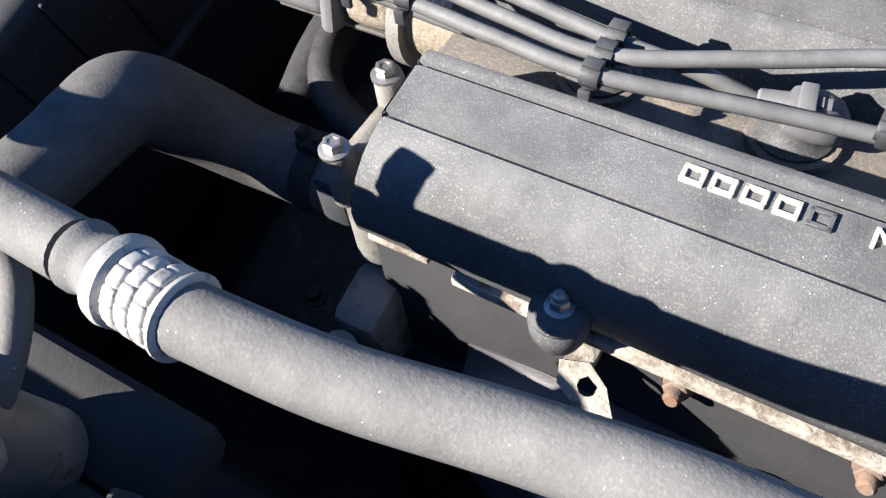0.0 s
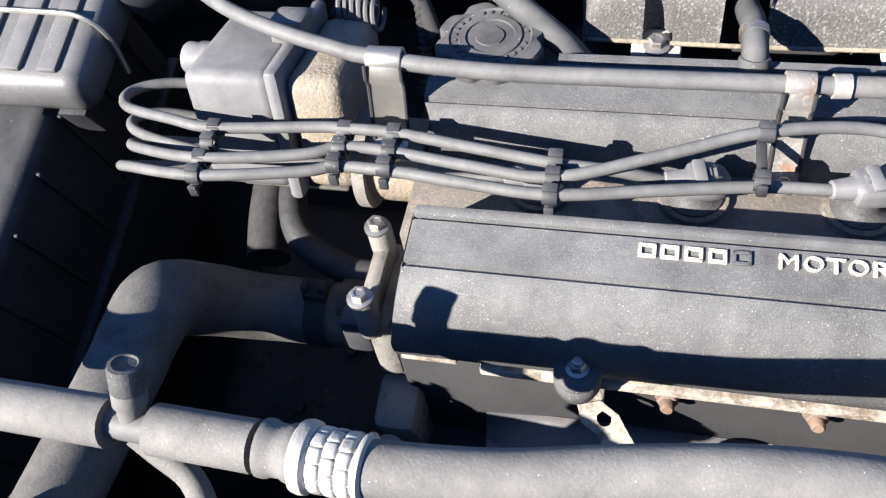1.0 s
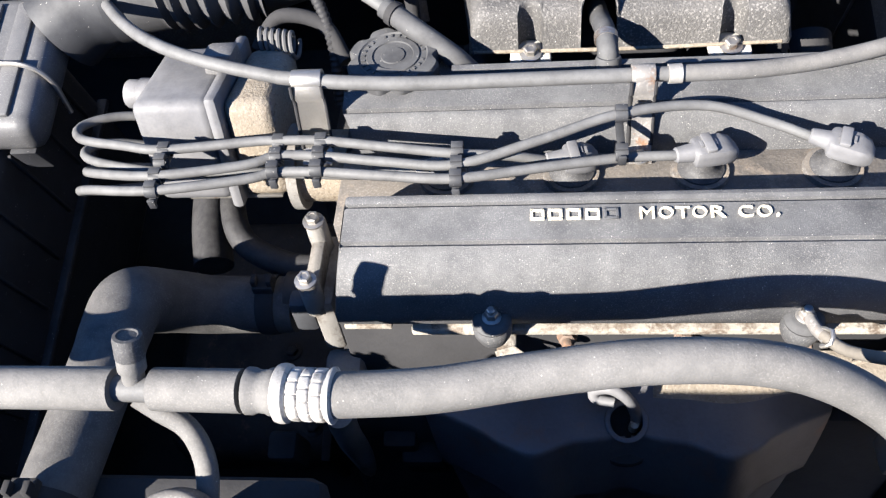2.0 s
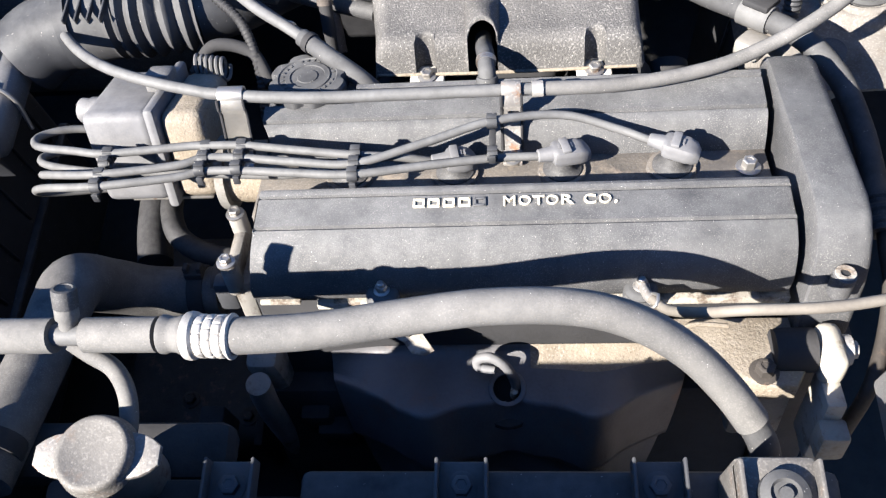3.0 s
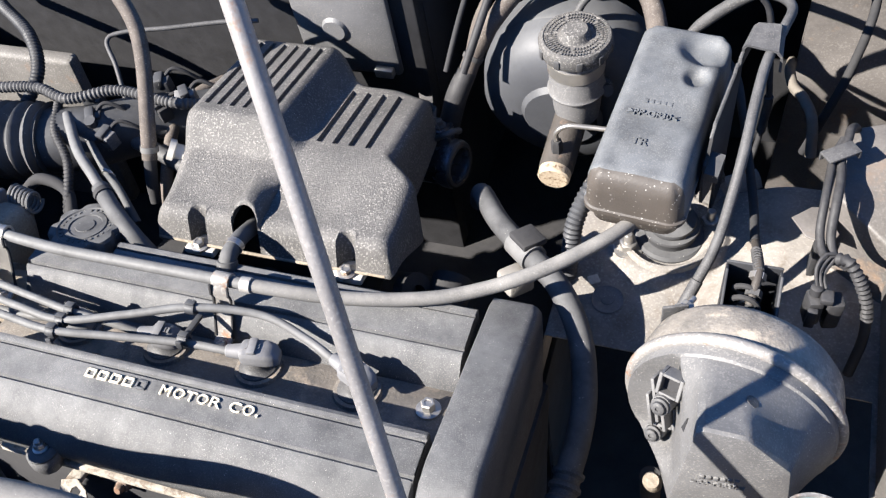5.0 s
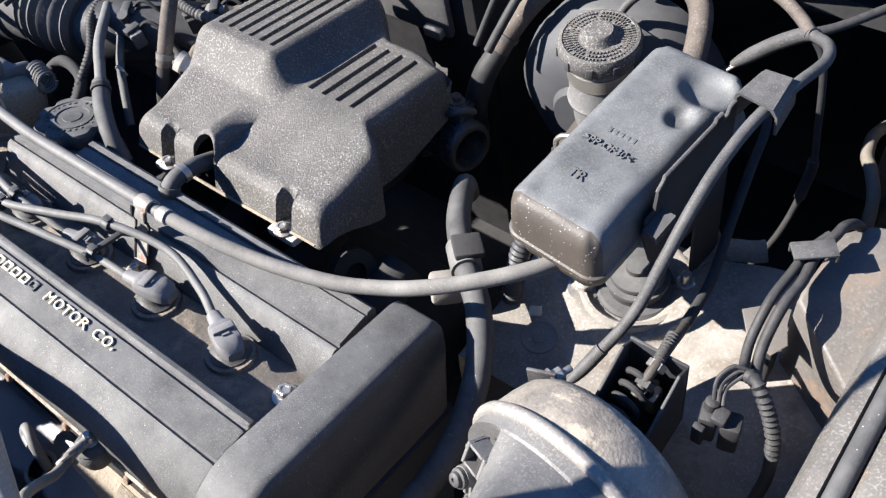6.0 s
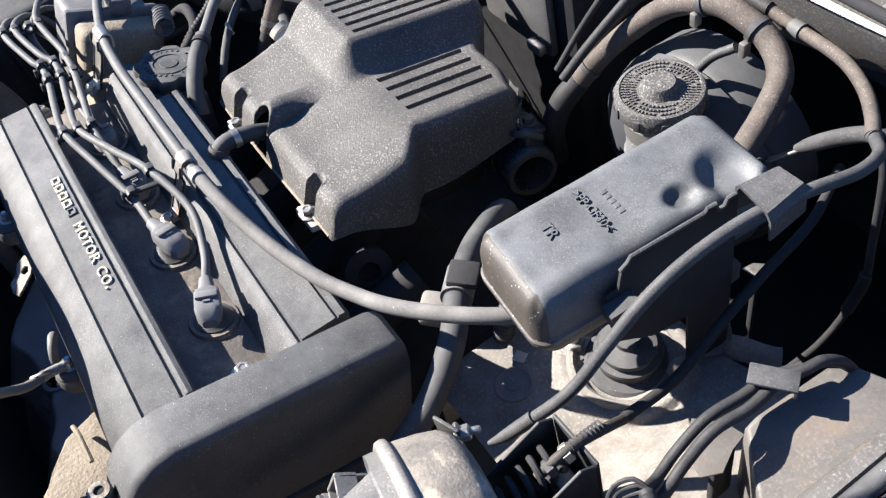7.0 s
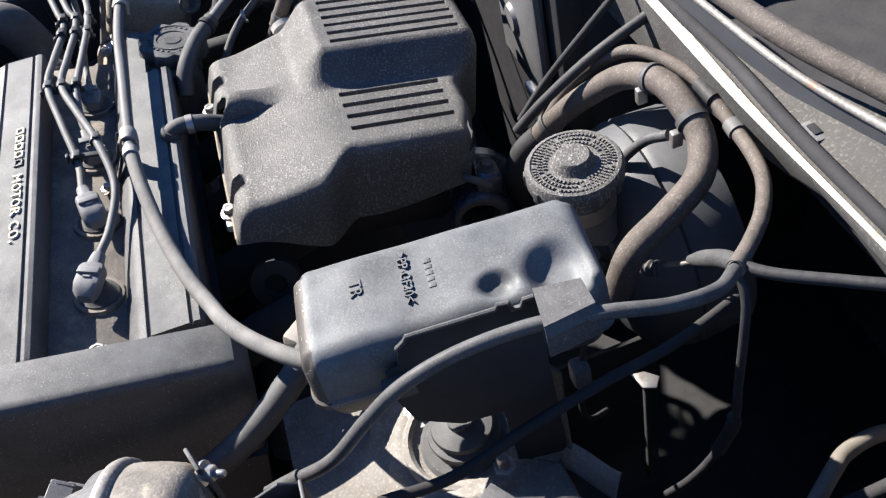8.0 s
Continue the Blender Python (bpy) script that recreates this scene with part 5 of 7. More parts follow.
def build_reservoir():
    at = car(0.446, 0.390, 0.118)
    r = thing("brake_reservoir", at - Vector((0, 0, 0.12)), "grey brake fluid reservoir with an embossed round cap", "fluid reservoir", axes=AT_BRAKE)
    prof = [(0, -0.100), (0.022, -0.100), (0.0245, -0.084), (0.0250, -0.066), (0.0290, -0.0635), (0.0295, -0.061), (0.0275, -0.058), (0.0270, -0.018), (0.0305, -0.014), (0.0305, -0.010), (0, -0.010)]
    part("body", lathe(prof, tuple(at), (0, 0, 1), 36), "greyplastic", r, "grey plastic body with a moulded ring")
    part("metal_band", lathe([(0.0262, -0.036), (0.0282, -0.036), (0.0282, -0.022), (0.0262, -0.022)], tuple(at), (0, 0, 1), 40), "steel", r, "dull metal band")
    cap = part("cap", lathe([(0, -0.012), (0.034, -0.012), (0.0352, -0.009), (0.0352, 0.001), (0.0335, 0.004), (0.031, 0.0045), (0.030, 0.0035), (0.0, 0.0038)], tuple(at), (0, 0, 1), 48), "moulded", r, "dusty black screw cap")
    part("knob", lathe([(0, 0.003), (0.0165, 0.003), (0.0140, 0.006), (0.0130, 0.010), (0.0115, 0.0115), (0, 0.0115)], tuple(at), (0, 0, 1), 36), "moulded", cap)
    bm = bmesh.new()
    for ring, n in ((0.0205, 44), (0.0245, 54), (0.0285, 62)):
        for k in range(n):
            if (k * 7 + n) % 11 == 0:
                continue
            a = 2 * math.pi * k / n
            t = Matrix.Rotation(a, 3, "Z")
            p = at + t @ Vector((ring, 0, 0.0042))
            box(p - Vector((0.0013, 0.0006, 0.0006)), p + Vector((0.0013, 0.0006, 0.0007)), 0, bm, t)
    tagged(part("embossed_bar", bm, "moulded", cap), kind="stuff")
    for k in range(10):
        a = 2 * math.pi * k / 10
        t = Matrix.Rotation(a, 3, "Z")
        p = at + t @ Vector((0.0348, 0, -0.006))
        part("grip_rib", box(p - Vector((0.0016, 0.003, 0.005)), p + Vector((0.0016, 0.003, 0.005)), 0.0008, turn=t), "rubber", cap)
    plug = car(0.439, 0.336, -0.011)
    mc = thing("master_cylinder", plug, "corroded brake master cylinder with a pale yellow end plug", "master cylinder", axes=AT_BRAKE)
    way = Vector((0.02, 1, 0.10)).normalized()
    part("barrel", lathe([(0, 0.006), (0.0145, 0.006), (0.0175, 0.012), (0.0175, 0.14), (0, 0.14)], tuple(plug), tuple(way), 28), "sooty", mc)
    part("end_plug", lathe([(0, 0), (0.0145, 0.0), (0.0165, 0.002), (0.0165, 0.012), (0, 0.012)], tuple(plug), tuple(way), 28), "gold", mc, "pale yellow corroded plug")
    part("outlet", lathe([(0, 0), (0.006, 0), (0.006, 0.020), (0.0045, 0.022), (0, 0.022)], tuple(plug + Vector((0.0, 0.022, 0.012))), (0, 0, 1), 6), "dark", mc)
    s = plug + Vector((0.0, 0.022, 0.033))
    pts = [s, s + Vector((0.0, 0.0, 0.012)), s + Vector((0.010, 0.002, 0.021)), s + Vector((0.035, 0.004, 0.021)), s + Vector((0.075, 0.006, 0.019))]
    part("brake_pipe", tube([tuple(p) for p in pts], 0.0026, 10), "steel", mc, "thin bent brake pipe")
    bo = car(0.425, 0.480, 0.012)
    servo = thing("brake_servo", (bo.x, bo.y, bo.z - 0.1), "dark grey round brake servo on the bulkhead", "brake servo", axes=AT_BRAKE)
    part("front_shell", lathe([(0, -0.05), (0.040, -0.050), (0.045, -0.044), (0.07, -0.042), (0.092, -0.025), (0.099, 0.0), (0.096, 0.003), (0, 0.003)], tuple(bo), (0, 1, 0.05), 44), "paint", servo)
    part("rear_shell", lathe([(0, 0.003), (0.096, 0.003), (0.099, 0.008), (0.096, 0.045), (0, 0.05)], tuple(bo), (0, 1, 0.05), 44), "paint", servo)
    part("check_valve", lathe([(0, 0), (0.009, 0), (0.009, 0.012), (0.006, 0.014), (0.006, 0.026), (0, 0.026)], tuple(bo + Vector((0.045, -0.044, 0.050))), (0.3, -0.8, 0.5), 18), "plastic", servo, "black check valve")


build_reservoir()


def build_tower():
    """The strut tower's sheet metal: flat dusty top, step up to the wing's inner panel."""
    bm = bmesh.new()
    xs, ys = np.linspace(0.462, 0.79, 150), np.linspace(-0.04, 0.345, 130)
    grid = []
    for y in ys:
        row = []
        for x in xs:
            z = 0.757 + 0.030 * step(x, 0.585, 0.665) + 0.006 * step(y, 0.20, 0.30)
            z += 0.004 * math.sin(9 * y + 5 * x) * step(x, 0.60, 0.70)
            d = math.hypot(x - 0.561, y - 0.272)
            z += 0.008 * (1 - step(d, 0.048, 0.056)) - 0.003 * (1 - step(d, 0.030, 0.034))
            z -= 0.10 * (1 - step(x, 0.462, 0.474))
            z -= 0.30 * step(y, 0.328, 0.345)
            row.append(bm.verts.new((x, y, z)))
        grid.append(row)
    for a, b in zip(grid, grid[1:]):
        for k in range(len(xs) - 1):
            mid = (a[k].co + b[k + 1].co) / 2
            if mid.y > 0.150 or mid.x > 0.735 or (mid.x > 0.592 and mid.y > 0.132):      # the sheet ends in front of the tower
                bm.faces.new((a[k], a[k + 1], b[k + 1], b[k]))
    bmesh.ops.delete(bm, geom=[v for v in bm.verts if not v.link_faces], context="VERTS")
    thicken(bm, 0.0015)
    solo("inner_wing_east", bm, "tower", (0.6, 0.2, 0.6), "dusty sand-coloured strut tower", "inner wing", kind="structure", axes=AT_TOWER, smooth=50)
    # the wing's own panel: a shelf cut off slantwise, its front sloping down from a crease
    bm = bmesh.new()
    plan = [(0.685, 0.258, 0.8705), (0.6845, 0.266, 0.873), (0.688, 0.318, 0.874), (0.700, 0.331, 0.8745), (0.716, 0.337, 0.875), (0.79, 0.341, 0.880), (0.79, 0.325, 0.880), (0.733, 0.290, 0.877), (0.79, 0.190, 0.838), (0.738, 0.222, 0.848)]
    v = [bm.verts.new(p) for p in plan]
    low = [bm.verts.new((x, y, 0.70)) for x, y, z in plan]
    bm.faces.new([v[k] for k in (1, 2, 3, 4, 5, 6, 7)])
    bm.faces.new([v[k] for k in (0, 1, 7, 9)])
    bm.faces.new([v[k] for k in (7, 6, 8, 9)])
    round_plan = [0, 1, 2, 3, 4, 5, 6, 8, 9]
    for p, q in zip(round_plan, round_plan[1:] + round_plan[:1]):
        bm.faces.new((v[p], low[p], low[q], v[q]))
    bm.verts.remove(low[7])
    bmesh.ops.recalc_face_normals(bm, faces=bm.faces)
    edges = [e for e in bm.edges if min(w.co.z for w in e.verts) > 0.75]
    bmesh.ops.bevel(bm, geom=edges, offset=0.003, segments=4, profile=0.5, affect="EDGES", clamp_overlap=True)
    solo("wing_shelf", bm, "apron", (0.74, 0.27, 0.70), "faded grey inner wing panel with a dusty shelf and rust stains", "inner wing", kind="structure", axes=AT_TOWER, smooth=45)
    top = [(0.656, 0.246), (0.670, 0.259), (0.6830, 0.262), (0.6845, 0.250), (0.692, 0.236), (0.686, 0.224), (0.668, 0.229)]
    tie = thing("wing_tie", (0.66, 0.24, 0.79), "dusty folded sheet tying the tower to the wing", "bracket", kind="structure", axes=AT_TOWER)
    part("top_sheet", extrude(top, 0.850, 0.8516, "z", 0.0005), "apron", tie)
    part("tie_web", box((0.679, 0.238, 0.78), (0.684, 0.254, 0.8496), 0.001), "dark", tie)
    # lower rear lip of the tower and the strip that carries the control box
    lip = bmesh.new()
    rows = []
    for k in range(13):
        f = k / 12
        x, y, z = 0.592 + 0.042 * f, 0.330 + 0.030 * f, 0.760 + 0.022 * math.sin(math.pi * min(1, f * 1.05)) ** 0.8 * (1 - f) + 0.013 * f
        rows.append([lip.verts.new((x + 0.003 * j, y - 0.003 * j, z - 0.0016 * j * j)) for j in range(4)])
    for p, q in zip(rows, rows[1:]):
        for j in range(3):
            lip.faces.new((p[j], p[j + 1], q[j + 1], q[j]))
    thicken(lip, 0.0015)
    solo("rear_lip", lip, "tower", (0.61, 0.34, 0.76), "dusty curled lip at the rear of the strut tower", "panel lip", kind="structure", axes=CAR)
    s = thing("box_bracket", (0.60, 0.33, 0.765), "dusty bent steel strip carrying the control box", "bracket", axes=CAR)
    part("strip", rounded_loft([[(x - w, y - w * 0.6, z), (x + w, y + w * 0.6, z), (x + w - 0.001, y + w * 0.6 + 0.0015, z), (x - w - 0.001, y - w * 0.6 + 0.0015, z)] for x, y, z, w in ((0.602, 0.331, 0.760, 0.008), (0.600, 0.333, 0.785, 0.007), (0.592, 0.337, 0.805, 0.0045), (0.590, 0.339, 0.845, 0.0045))]), "slam", s)
    part("foot", extrude([(0.584, 0.316), (0.600, 0.310), (0.610, 0.326), (0.602, 0.338), (0.588, 0.332)], 0.768, 0.770, "z", 0.0006), "slam", s)
    w = thing("hanging_plug", (0.581, 0.358, 0.80), "grey plug hanging on wires under the control box", "plug", axes=CAR)
    part("body", box((0.574, 0.352, 0.806), (0.588, 0.364, 0.826), 0.003), "greyplastic", w)
    part("wire", tube([(0.581, 0.358, 0.81), (0.584, 0.355, 0.78), (0.578, 0.362, 0.75), (0.56, 0.38, 0.72)], 0.0022, 10), "loom", w)
    part("wire", tube([(0.580, 0.360, 0.82), (0.570, 0.368, 0.845), (0.56, 0.36, 0.86)], 0.0022, 10), "loom", w)
    solo("small_bracket", extrude([(0.556, 0.402), (0.570, 0.405), (0.574, 0.414), (0.566, 0.420), (0.558, 0.412)], 0.748, 0.750, "z", 0.0005), "steel", (0.565, 0.41, 0.748), "small pale steel bracket deep behind the tower", "bracket", axes=CAR)
    solo("bracket_post", box((0.5615, 0.408, 0.60), (0.5665, 0.412, 0.7478), 0.001), "dark", (0.564, 0.41, 0.60), "dark post under the small bracket", "post", axes=CAR)
    pts = [(0.690, 0.450, 0.70), (0.684, 0.468, 0.735), (0.672, 0.488, 0.745), (0.662, 0.506, 0.742), (0.657, 0.537, 0.735), (0.66, 0.58, 0.71)]
    solo("drain_hose", tube(pts, 0.0056, 14), "tan", pts[2], "tan dusty drain hose curving in the recess", "hose", axes=CAR)
    # inner face coloured near-black in place of the shade below the tower
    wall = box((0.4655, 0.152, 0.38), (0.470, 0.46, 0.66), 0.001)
    solo("tower_wall", wall, "dark", (0.49, 0.1, 0.38), "inner face of the strut tower, darkened for shade", "inner wing", kind="structure", axes=AT_TOWER)
    s = thing("strut_mount", (0.561, 0.272, 0.765), "black rubber strut mount with pale studs on the tower", "strut mount", axes=AT_TOWER)
    prof = [(0, -0.004), (0.033, -0.004), (0.033, 0.002), (0.0305, 0.0045), (0.0235, 0.005), (0.0240, 0.012), (0.0255, 0.0140), (0.0250, 0.0165), (0.0205, 0.0175), (0.0218, 0.0205), (0.0210, 0.0235), (0.009, 0.026), (0.009, 0.031), (0, 0.031)]
    part("rubber_mount", lathe(prof, (0.563, 0.275, 0.765), (0, 0, 1), 40), "rubber", s)
    part("seat_lip", lathe([(0.0345, -0.002), (0.0350, 0.0040), (0.0375, 0.0062), (0.0405, 0.0058), (0.0425, 0.0030), (0.0430, -0.002)], (0.561, 0.272, 0.765), (0, 0, 1), 44), "tower", s, "dusty pressed lip round the mount")
    for x, y in ((0.5285, 0.252), (0.596, 0.292)):
        st = part("stud_nut", hexbolt((x, y, 0.766), r=0.008, h=0.009, washer=1.7), "steel", s, "corroded nut and washer")
        part("stud", lathe([(0, 0), (0.0042, 0), (0.0042, 0.011), (0.003, 0.0125), (0, 0.0125)], (x, y, 0.774), (0, 0, 1), 14), "steel", st)
    bm = lathe([(0.0, 0.0), (0.0150, 0.0), (0.0150, 0.0008), (0.0140, 0.0012), (0.0128, 0.0004), (0.006, 0.0004), (0.0055, 0.0012), (0.003, 0.0012), (0, 0.0008)], (0.520, 0.198, 0.7575), (0, 0, 1), 32)
    solo("rubber_plug", bm, "greyplastic", (0.520, 0.198, 0.757), "flat round grommet in the tower's top", "grommet", axes=AT_TOWER)
    bm = box((0.499, 0.212, 0.757), (0.509, 0.221, 0.7590), 0.0008, turn=Matrix.Rotation(0.5, 3, "Z"))
    solo("loose_tag", bm, "white", (0.513, 0.217, 0.757), "small pale scrap lying on the tower", "scrap", axes=AT_TOWER)
    # outer wing edge with its gutter and rubber
    prof = [(0.735, 0.80), (0.733, 0.885), (0.738, 0.898), (0.746, 0.900), (0.750, 0.892), (0.757, 0.892), (0.762, 0.905), (0.780, 0.915), (0.86, 0.915), (0.92, 0.895), (0.955, 0.84), (0.965, 0.70), (0.955, 0.70), (0.78, 0.80)]
    solo("outer_wing", extrude(prof, -0.45, 0.352, "y", 0.001), "slam", (0.85, 0.1, 0.7), "faded grey-brown front wing with a gutter along the bonnet opening", "wing", kind="structure", axes=AT_TOWER, smooth=30)
    bm = tube([(0.7535, -0.30, 0.899), (0.7535, 0.0, 0.899), (0.7535, 0.20, 0.899), (0.7535, 0.35, 0.899)], 0.0058, 12, step=0.03)
    solo("wing_seal", bm, "rubber", (0.7535, 0.1, 0.892), "black rubber seal in the wing's gutter", "seal", axes=AT_TOWER)


build_tower()


def build_actuator():
    """A round two-part housing with a rolled seam: sandy metal bowl behind, grey moulded cover in front."""
    c, n = Vector((0.6345, 0.072, 0.8490)), Vector((0.155, 0.978, -0.12)).normalized()
    h = thing("lamp_actuator", (0.63, 0.06, 0.80), "round sandy metal actuator housing with a grey moulded cover", "actuator", axes=CAR)
    r = 0.0738
    prof = [(0, 0.046), (0.040, 0.0455), (0.055, 0.0435), (0.0635, 0.0395), (0.0680, 0.033), (0.0705, 0.022), (0.0722, 0.008), (0.0722, 0.0), (0, 0.0)]
    part("bowl", lathe(prof, tuple(c), tuple(n), 56), "bowl", h, "dusty metal bowl with flaking pale paint", 50)
    ring = [(r - 0.004, -0.0042), (r - 0.001, -0.0048), (r + 0.0018, -0.0030), (r + 0.0026, 0.0), (r + 0.0018, 0.0030), (r - 0.001, 0.0048), (r - 0.004, 0.0042)]
    part("rolled_seam", lathe(ring, tuple(c), tuple(n), 64), "seam", h, "pale rolled seam with rust spots", 60)
    # moulded cover: from the round seam to a chamfered nose with a flat front
    side = n.cross(Vector((0, 0, 1))).normalized()
    up = side.cross(n).normalized()
    m = 84

    def oval(at, size, p):
        loop = []
        for k in range(m):
            t = 2 * math.pi * k / m
            u, v = math.cos(t), math.sin(t)
            q = (abs(u) ** p + abs(v) ** p) ** (-1 / p)
            loop.append(at + side * (-size * u * q) + up * (size * v * q))
        return loop

    block = [Vector(q) for q in ((0.670, 0.905), (0.641, 0.937), (0.6115, 0.942), (0.602, 0.835), (0.608, 0.828), (0.655, 0.806), (0.668, 0.815), (0.676, 0.860))]

    def nose(depth, grow):
        loop, mid = [], Vector((0.636, 0.874))
        for k in range(m):
            t = 2 * math.pi * k / m
            way = Vector((-math.cos(t), math.sin(t)))
            best = 0.03
            for p, q in zip(block, block[1:] + block[:1]):
                e, w = q - p, p - mid
                d = way.x * e.y - way.y * e.x
                if abs(d) > 1e-9:
                    reach, f = (w.x * e.y - w.y * e.x) / d, (w.x * way.y - w.y * way.x) / d
                    if reach > 0 and 0 <= f <= 1:
                        best = reach
            p = mid + way * (best * grow)
            loop.append(Vector((p.x, depth - 0.08 * (0.870 - p.y) + 0.08 * (p.x - 0.634), p.y)))
        return loop

    def scooped(at, size):
        """The round outline with its upper flank on the engine side cut away."""
        return [Vector((max(p.x, 0.560 + 0.0355 * step(p.z, 0.800, 0.830)), p.y, p.z)) for p in oval(at, size, 2.1)]

    rings = [oval(c - n * 0.003, 0.0715, 2.0), oval(c - n * 0.012, 0.0704, 2.1), scooped(c - n * 0.0135, 0.0690), nose(0.0065, 1.0), nose(0.0042, 0.985), nose(0.0038, 0.96), nose(0.0036, 0.4)]
    rear, front = rings[2], rings[3]
    rings[3:3] = [[a.lerp(b, f) for a, b in zip(rear, front)] for f in (0.2, 0.4, 0.6, 0.8)]
    bm = rounded_loft(rings)
    bm.normal_update()
    tree = bvhtree.BVHTree.FromBMesh(bm)
    cover = part("moulded_cover", bm, "greyplastic", h, "grey moulded plastic cover with a blunt nose", 34)

    def seat(p):
        """Axes on the cover's skin nearest to a place, z pointing out."""
        at, nor = tree.find_nearest(Vector(p))[:2]
        if nor.dot(at - (c - n * 0.02)) < 0:
            nor = -nor
        along = (Vector((1, 0, 0)) - nor * nor.x).normalized()
        return Matrix.Translation(at) @ Matrix((along, nor.cross(along), nor)).transposed().to_4x4()

    def perch(p, turn=0.0):
        """Axes at a place in the scooped flank, z pointing out of the scoop."""
        out = Vector((-0.30, -0.80, 0.52)).normalized()
        along = (Vector((1, 0, 0)) - out * out.x).normalized()
        return Matrix.Translation(p) @ Matrix((along, out.cross(along), out)).transposed().to_4x4() @ Matrix.Rotation(turn, 4, "Z")

    # inside the scoop: two open sockets, two screws on pillars and webs between them
    for at, w, l, turn in (((0.592, 0.050, 0.905), 0.0085, 0.0080, -0.1), ((0.592, 0.049, 0.861), 0.0075, 0.0085, 0.1)):
        rim = bmesh.new()
        for x0, x1, y0, y1 in ((-w, -w * 0.7, -l, l), (w * 0.7, w, -l, l), (-w * 0.7, w * 0.7, l * 0.75, l), (-w * 0.7, w * 0.7, -l, -l * 0.75)):
            box((x0, y0, -0.012), (x1, y1, 0.001), 0.0005, rim, seg=1)
        bmesh.ops.transform(rim, matrix=perch(at, turn), verts=rim.verts)
        lip = part("socket_wall", rim, "greyplastic", cover)
        hole = box((-w * 0.69, -l * 0.74, -0.012), (w * 0.69, l * 0.74, -0.006), 0.0)
        bmesh.ops.transform(hole, matrix=perch(at, turn), verts=hole.verts)
        part("socket", hole, "dark", lip, "dark open socket")
    for at in ((0.5878, 0.039, 0.896), (0.5855, 0.042, 0.845)):
        screw = lathe([(0, -0.002), (0.0062, -0.002), (0.0062, 0.0006), (0.0046, 0.0012), (0.0044, 0.0034), (0.0034, 0.0042), (0.0014, 0.0042), (0.0012, 0.003), (0, 0.003)], (0, 0, 0), (0, 0, 1), 20)
        bmesh.ops.transform(screw, matrix=perch(at), verts=screw.verts)
        pillar = lathe([(0, -0.024), (0.0078, -0.024), (0.0068, -0.002), (0, -0.002)], (0, 0, 0), (0, 0, 1), 20)
        bmesh.ops.transform(pillar, matrix=perch(at), verts=pillar.verts)
        part("screw", screw, "cable", part("pillar", pillar, "greyplastic", cover), "dull grimy screw")
    for at, long in (((0.584, 0.049, 0.884), 0.016), ((0.581, 0.050, 0.866), 0.012), ((0.590, 0.044, 0.878), 0.014)):
        web = box((-0.0012, -long, -0.016), (0.0012, long, 0.001), 0.0005)
        bmesh.ops.transform(web, matrix=perch(at, 0.25), verts=web.verts)
        part("web", web, "greyplastic", cover)
    slit = extrude([(-0.0040, -0.010), (0.0030, -0.004), (0.0036, 0.008), (0.0020, 0.011)], -0.003, 0.0003, "z")
    bmesh.ops.transform(slit, matrix=seat((0.606, 0.026, 0.906)) @ Matrix.Rotation(-0.25, 4, "Z"), verts=slit.verts)
    part("slit", slit, "dark", cover, "dark slit in the flank")
    spot = lathe([(0, -0.001), (0.0042, -0.001), (0.0042, 0.0004), (0, 0.0004)], (0, 0, 0), (0, 0, 1), 20)
    bmesh.ops.transform(spot, matrix=seat((0.642, 0.041, 0.927)), verts=spot.verts)
    part("moulding_spot", spot, "cable", cover, "small round moulding mark")
    bm = lettering(">PP-GF30<", 0.0068, 0.0012)
    bmesh.ops.transform(bm, matrix=seat((0.631, 0.0, 0.8765)) @ Matrix.Diagonal((0.031 / 0.0295, 1, 1, 1)), verts=bm.verts)
    part("moulded_writing", bm, "greyplastic", cover)
    for k in range(6):
        bm = box((-0.0120 + 0.0043 * k, -0.002, -0.001), (-0.0090 + 0.0043 * k, 0.002, 0.0012), 0.0002)
        bmesh.ops.transform(bm, matrix=seat((0.631, 0.0, 0.8845)), verts=bm.verts)
        part("unread_bar", bm, "greyplastic", cover)
    # bent tab with a stud at the back of the bowl
    top = Vector((0.587, 0.124, 0.872))
    tab = part("tab", box(top - Vector((0.010, 0.0014, 0.030)), top + Vector((0.009, 0.0014, 0.014)), 0.0012, turn=Matrix.Rotation(0.35, 3, "Z")), "cable", h, "bent dark steel tab")
    part("tab_nut", hexbolt((0.592, 0.127, 0.876), (0.45, 0.88, 0.1), r=0.005, h=0.007), "steel", tab)
    part("tab_stud", lathe([(0, 0), (0.0024, 0), (0.0024, 0.006), (0.0016, 0.007), (0, 0.007)], (0.595, 0.1335, 0.8765), (0.45, 0.88, 0.1), 12), "steel", tab)
    b = thing("return_spring", (0.637, 0.15, 0.79), "black bracket with a coiled return spring beside the actuator", "bracket", axes=CAR)
    for x in (0.6165, 0.6550):
        part("side_cheek", extrude([(0.126, 0.80), (0.1775, 0.80), (0.1775, 0.872), (0.168, 0.879), (0.126, 0.862)], x, x + 0.0022, "x", 0.0006), "plastic", b)
    part("back_plate", box((0.6165, 0.178, 0.800), (0.6572, 0.1805, 0.874), 0.001), "plastic", b)
    part("base_plate", box((0.6165, 0.126, 0.796), (0.6572, 0.1805, 0.7995), 0.001), "plastic", b)
    pts = []
    for k in range(90):
        a = k / 90 * 2 * math.pi * 5
        pts.append((0.634 + 0.0095 * math.cos(a), 0.124 + 0.042 * k / 90, 0.852 + 0.0095 * math.sin(a) + 0.012 * k / 90))
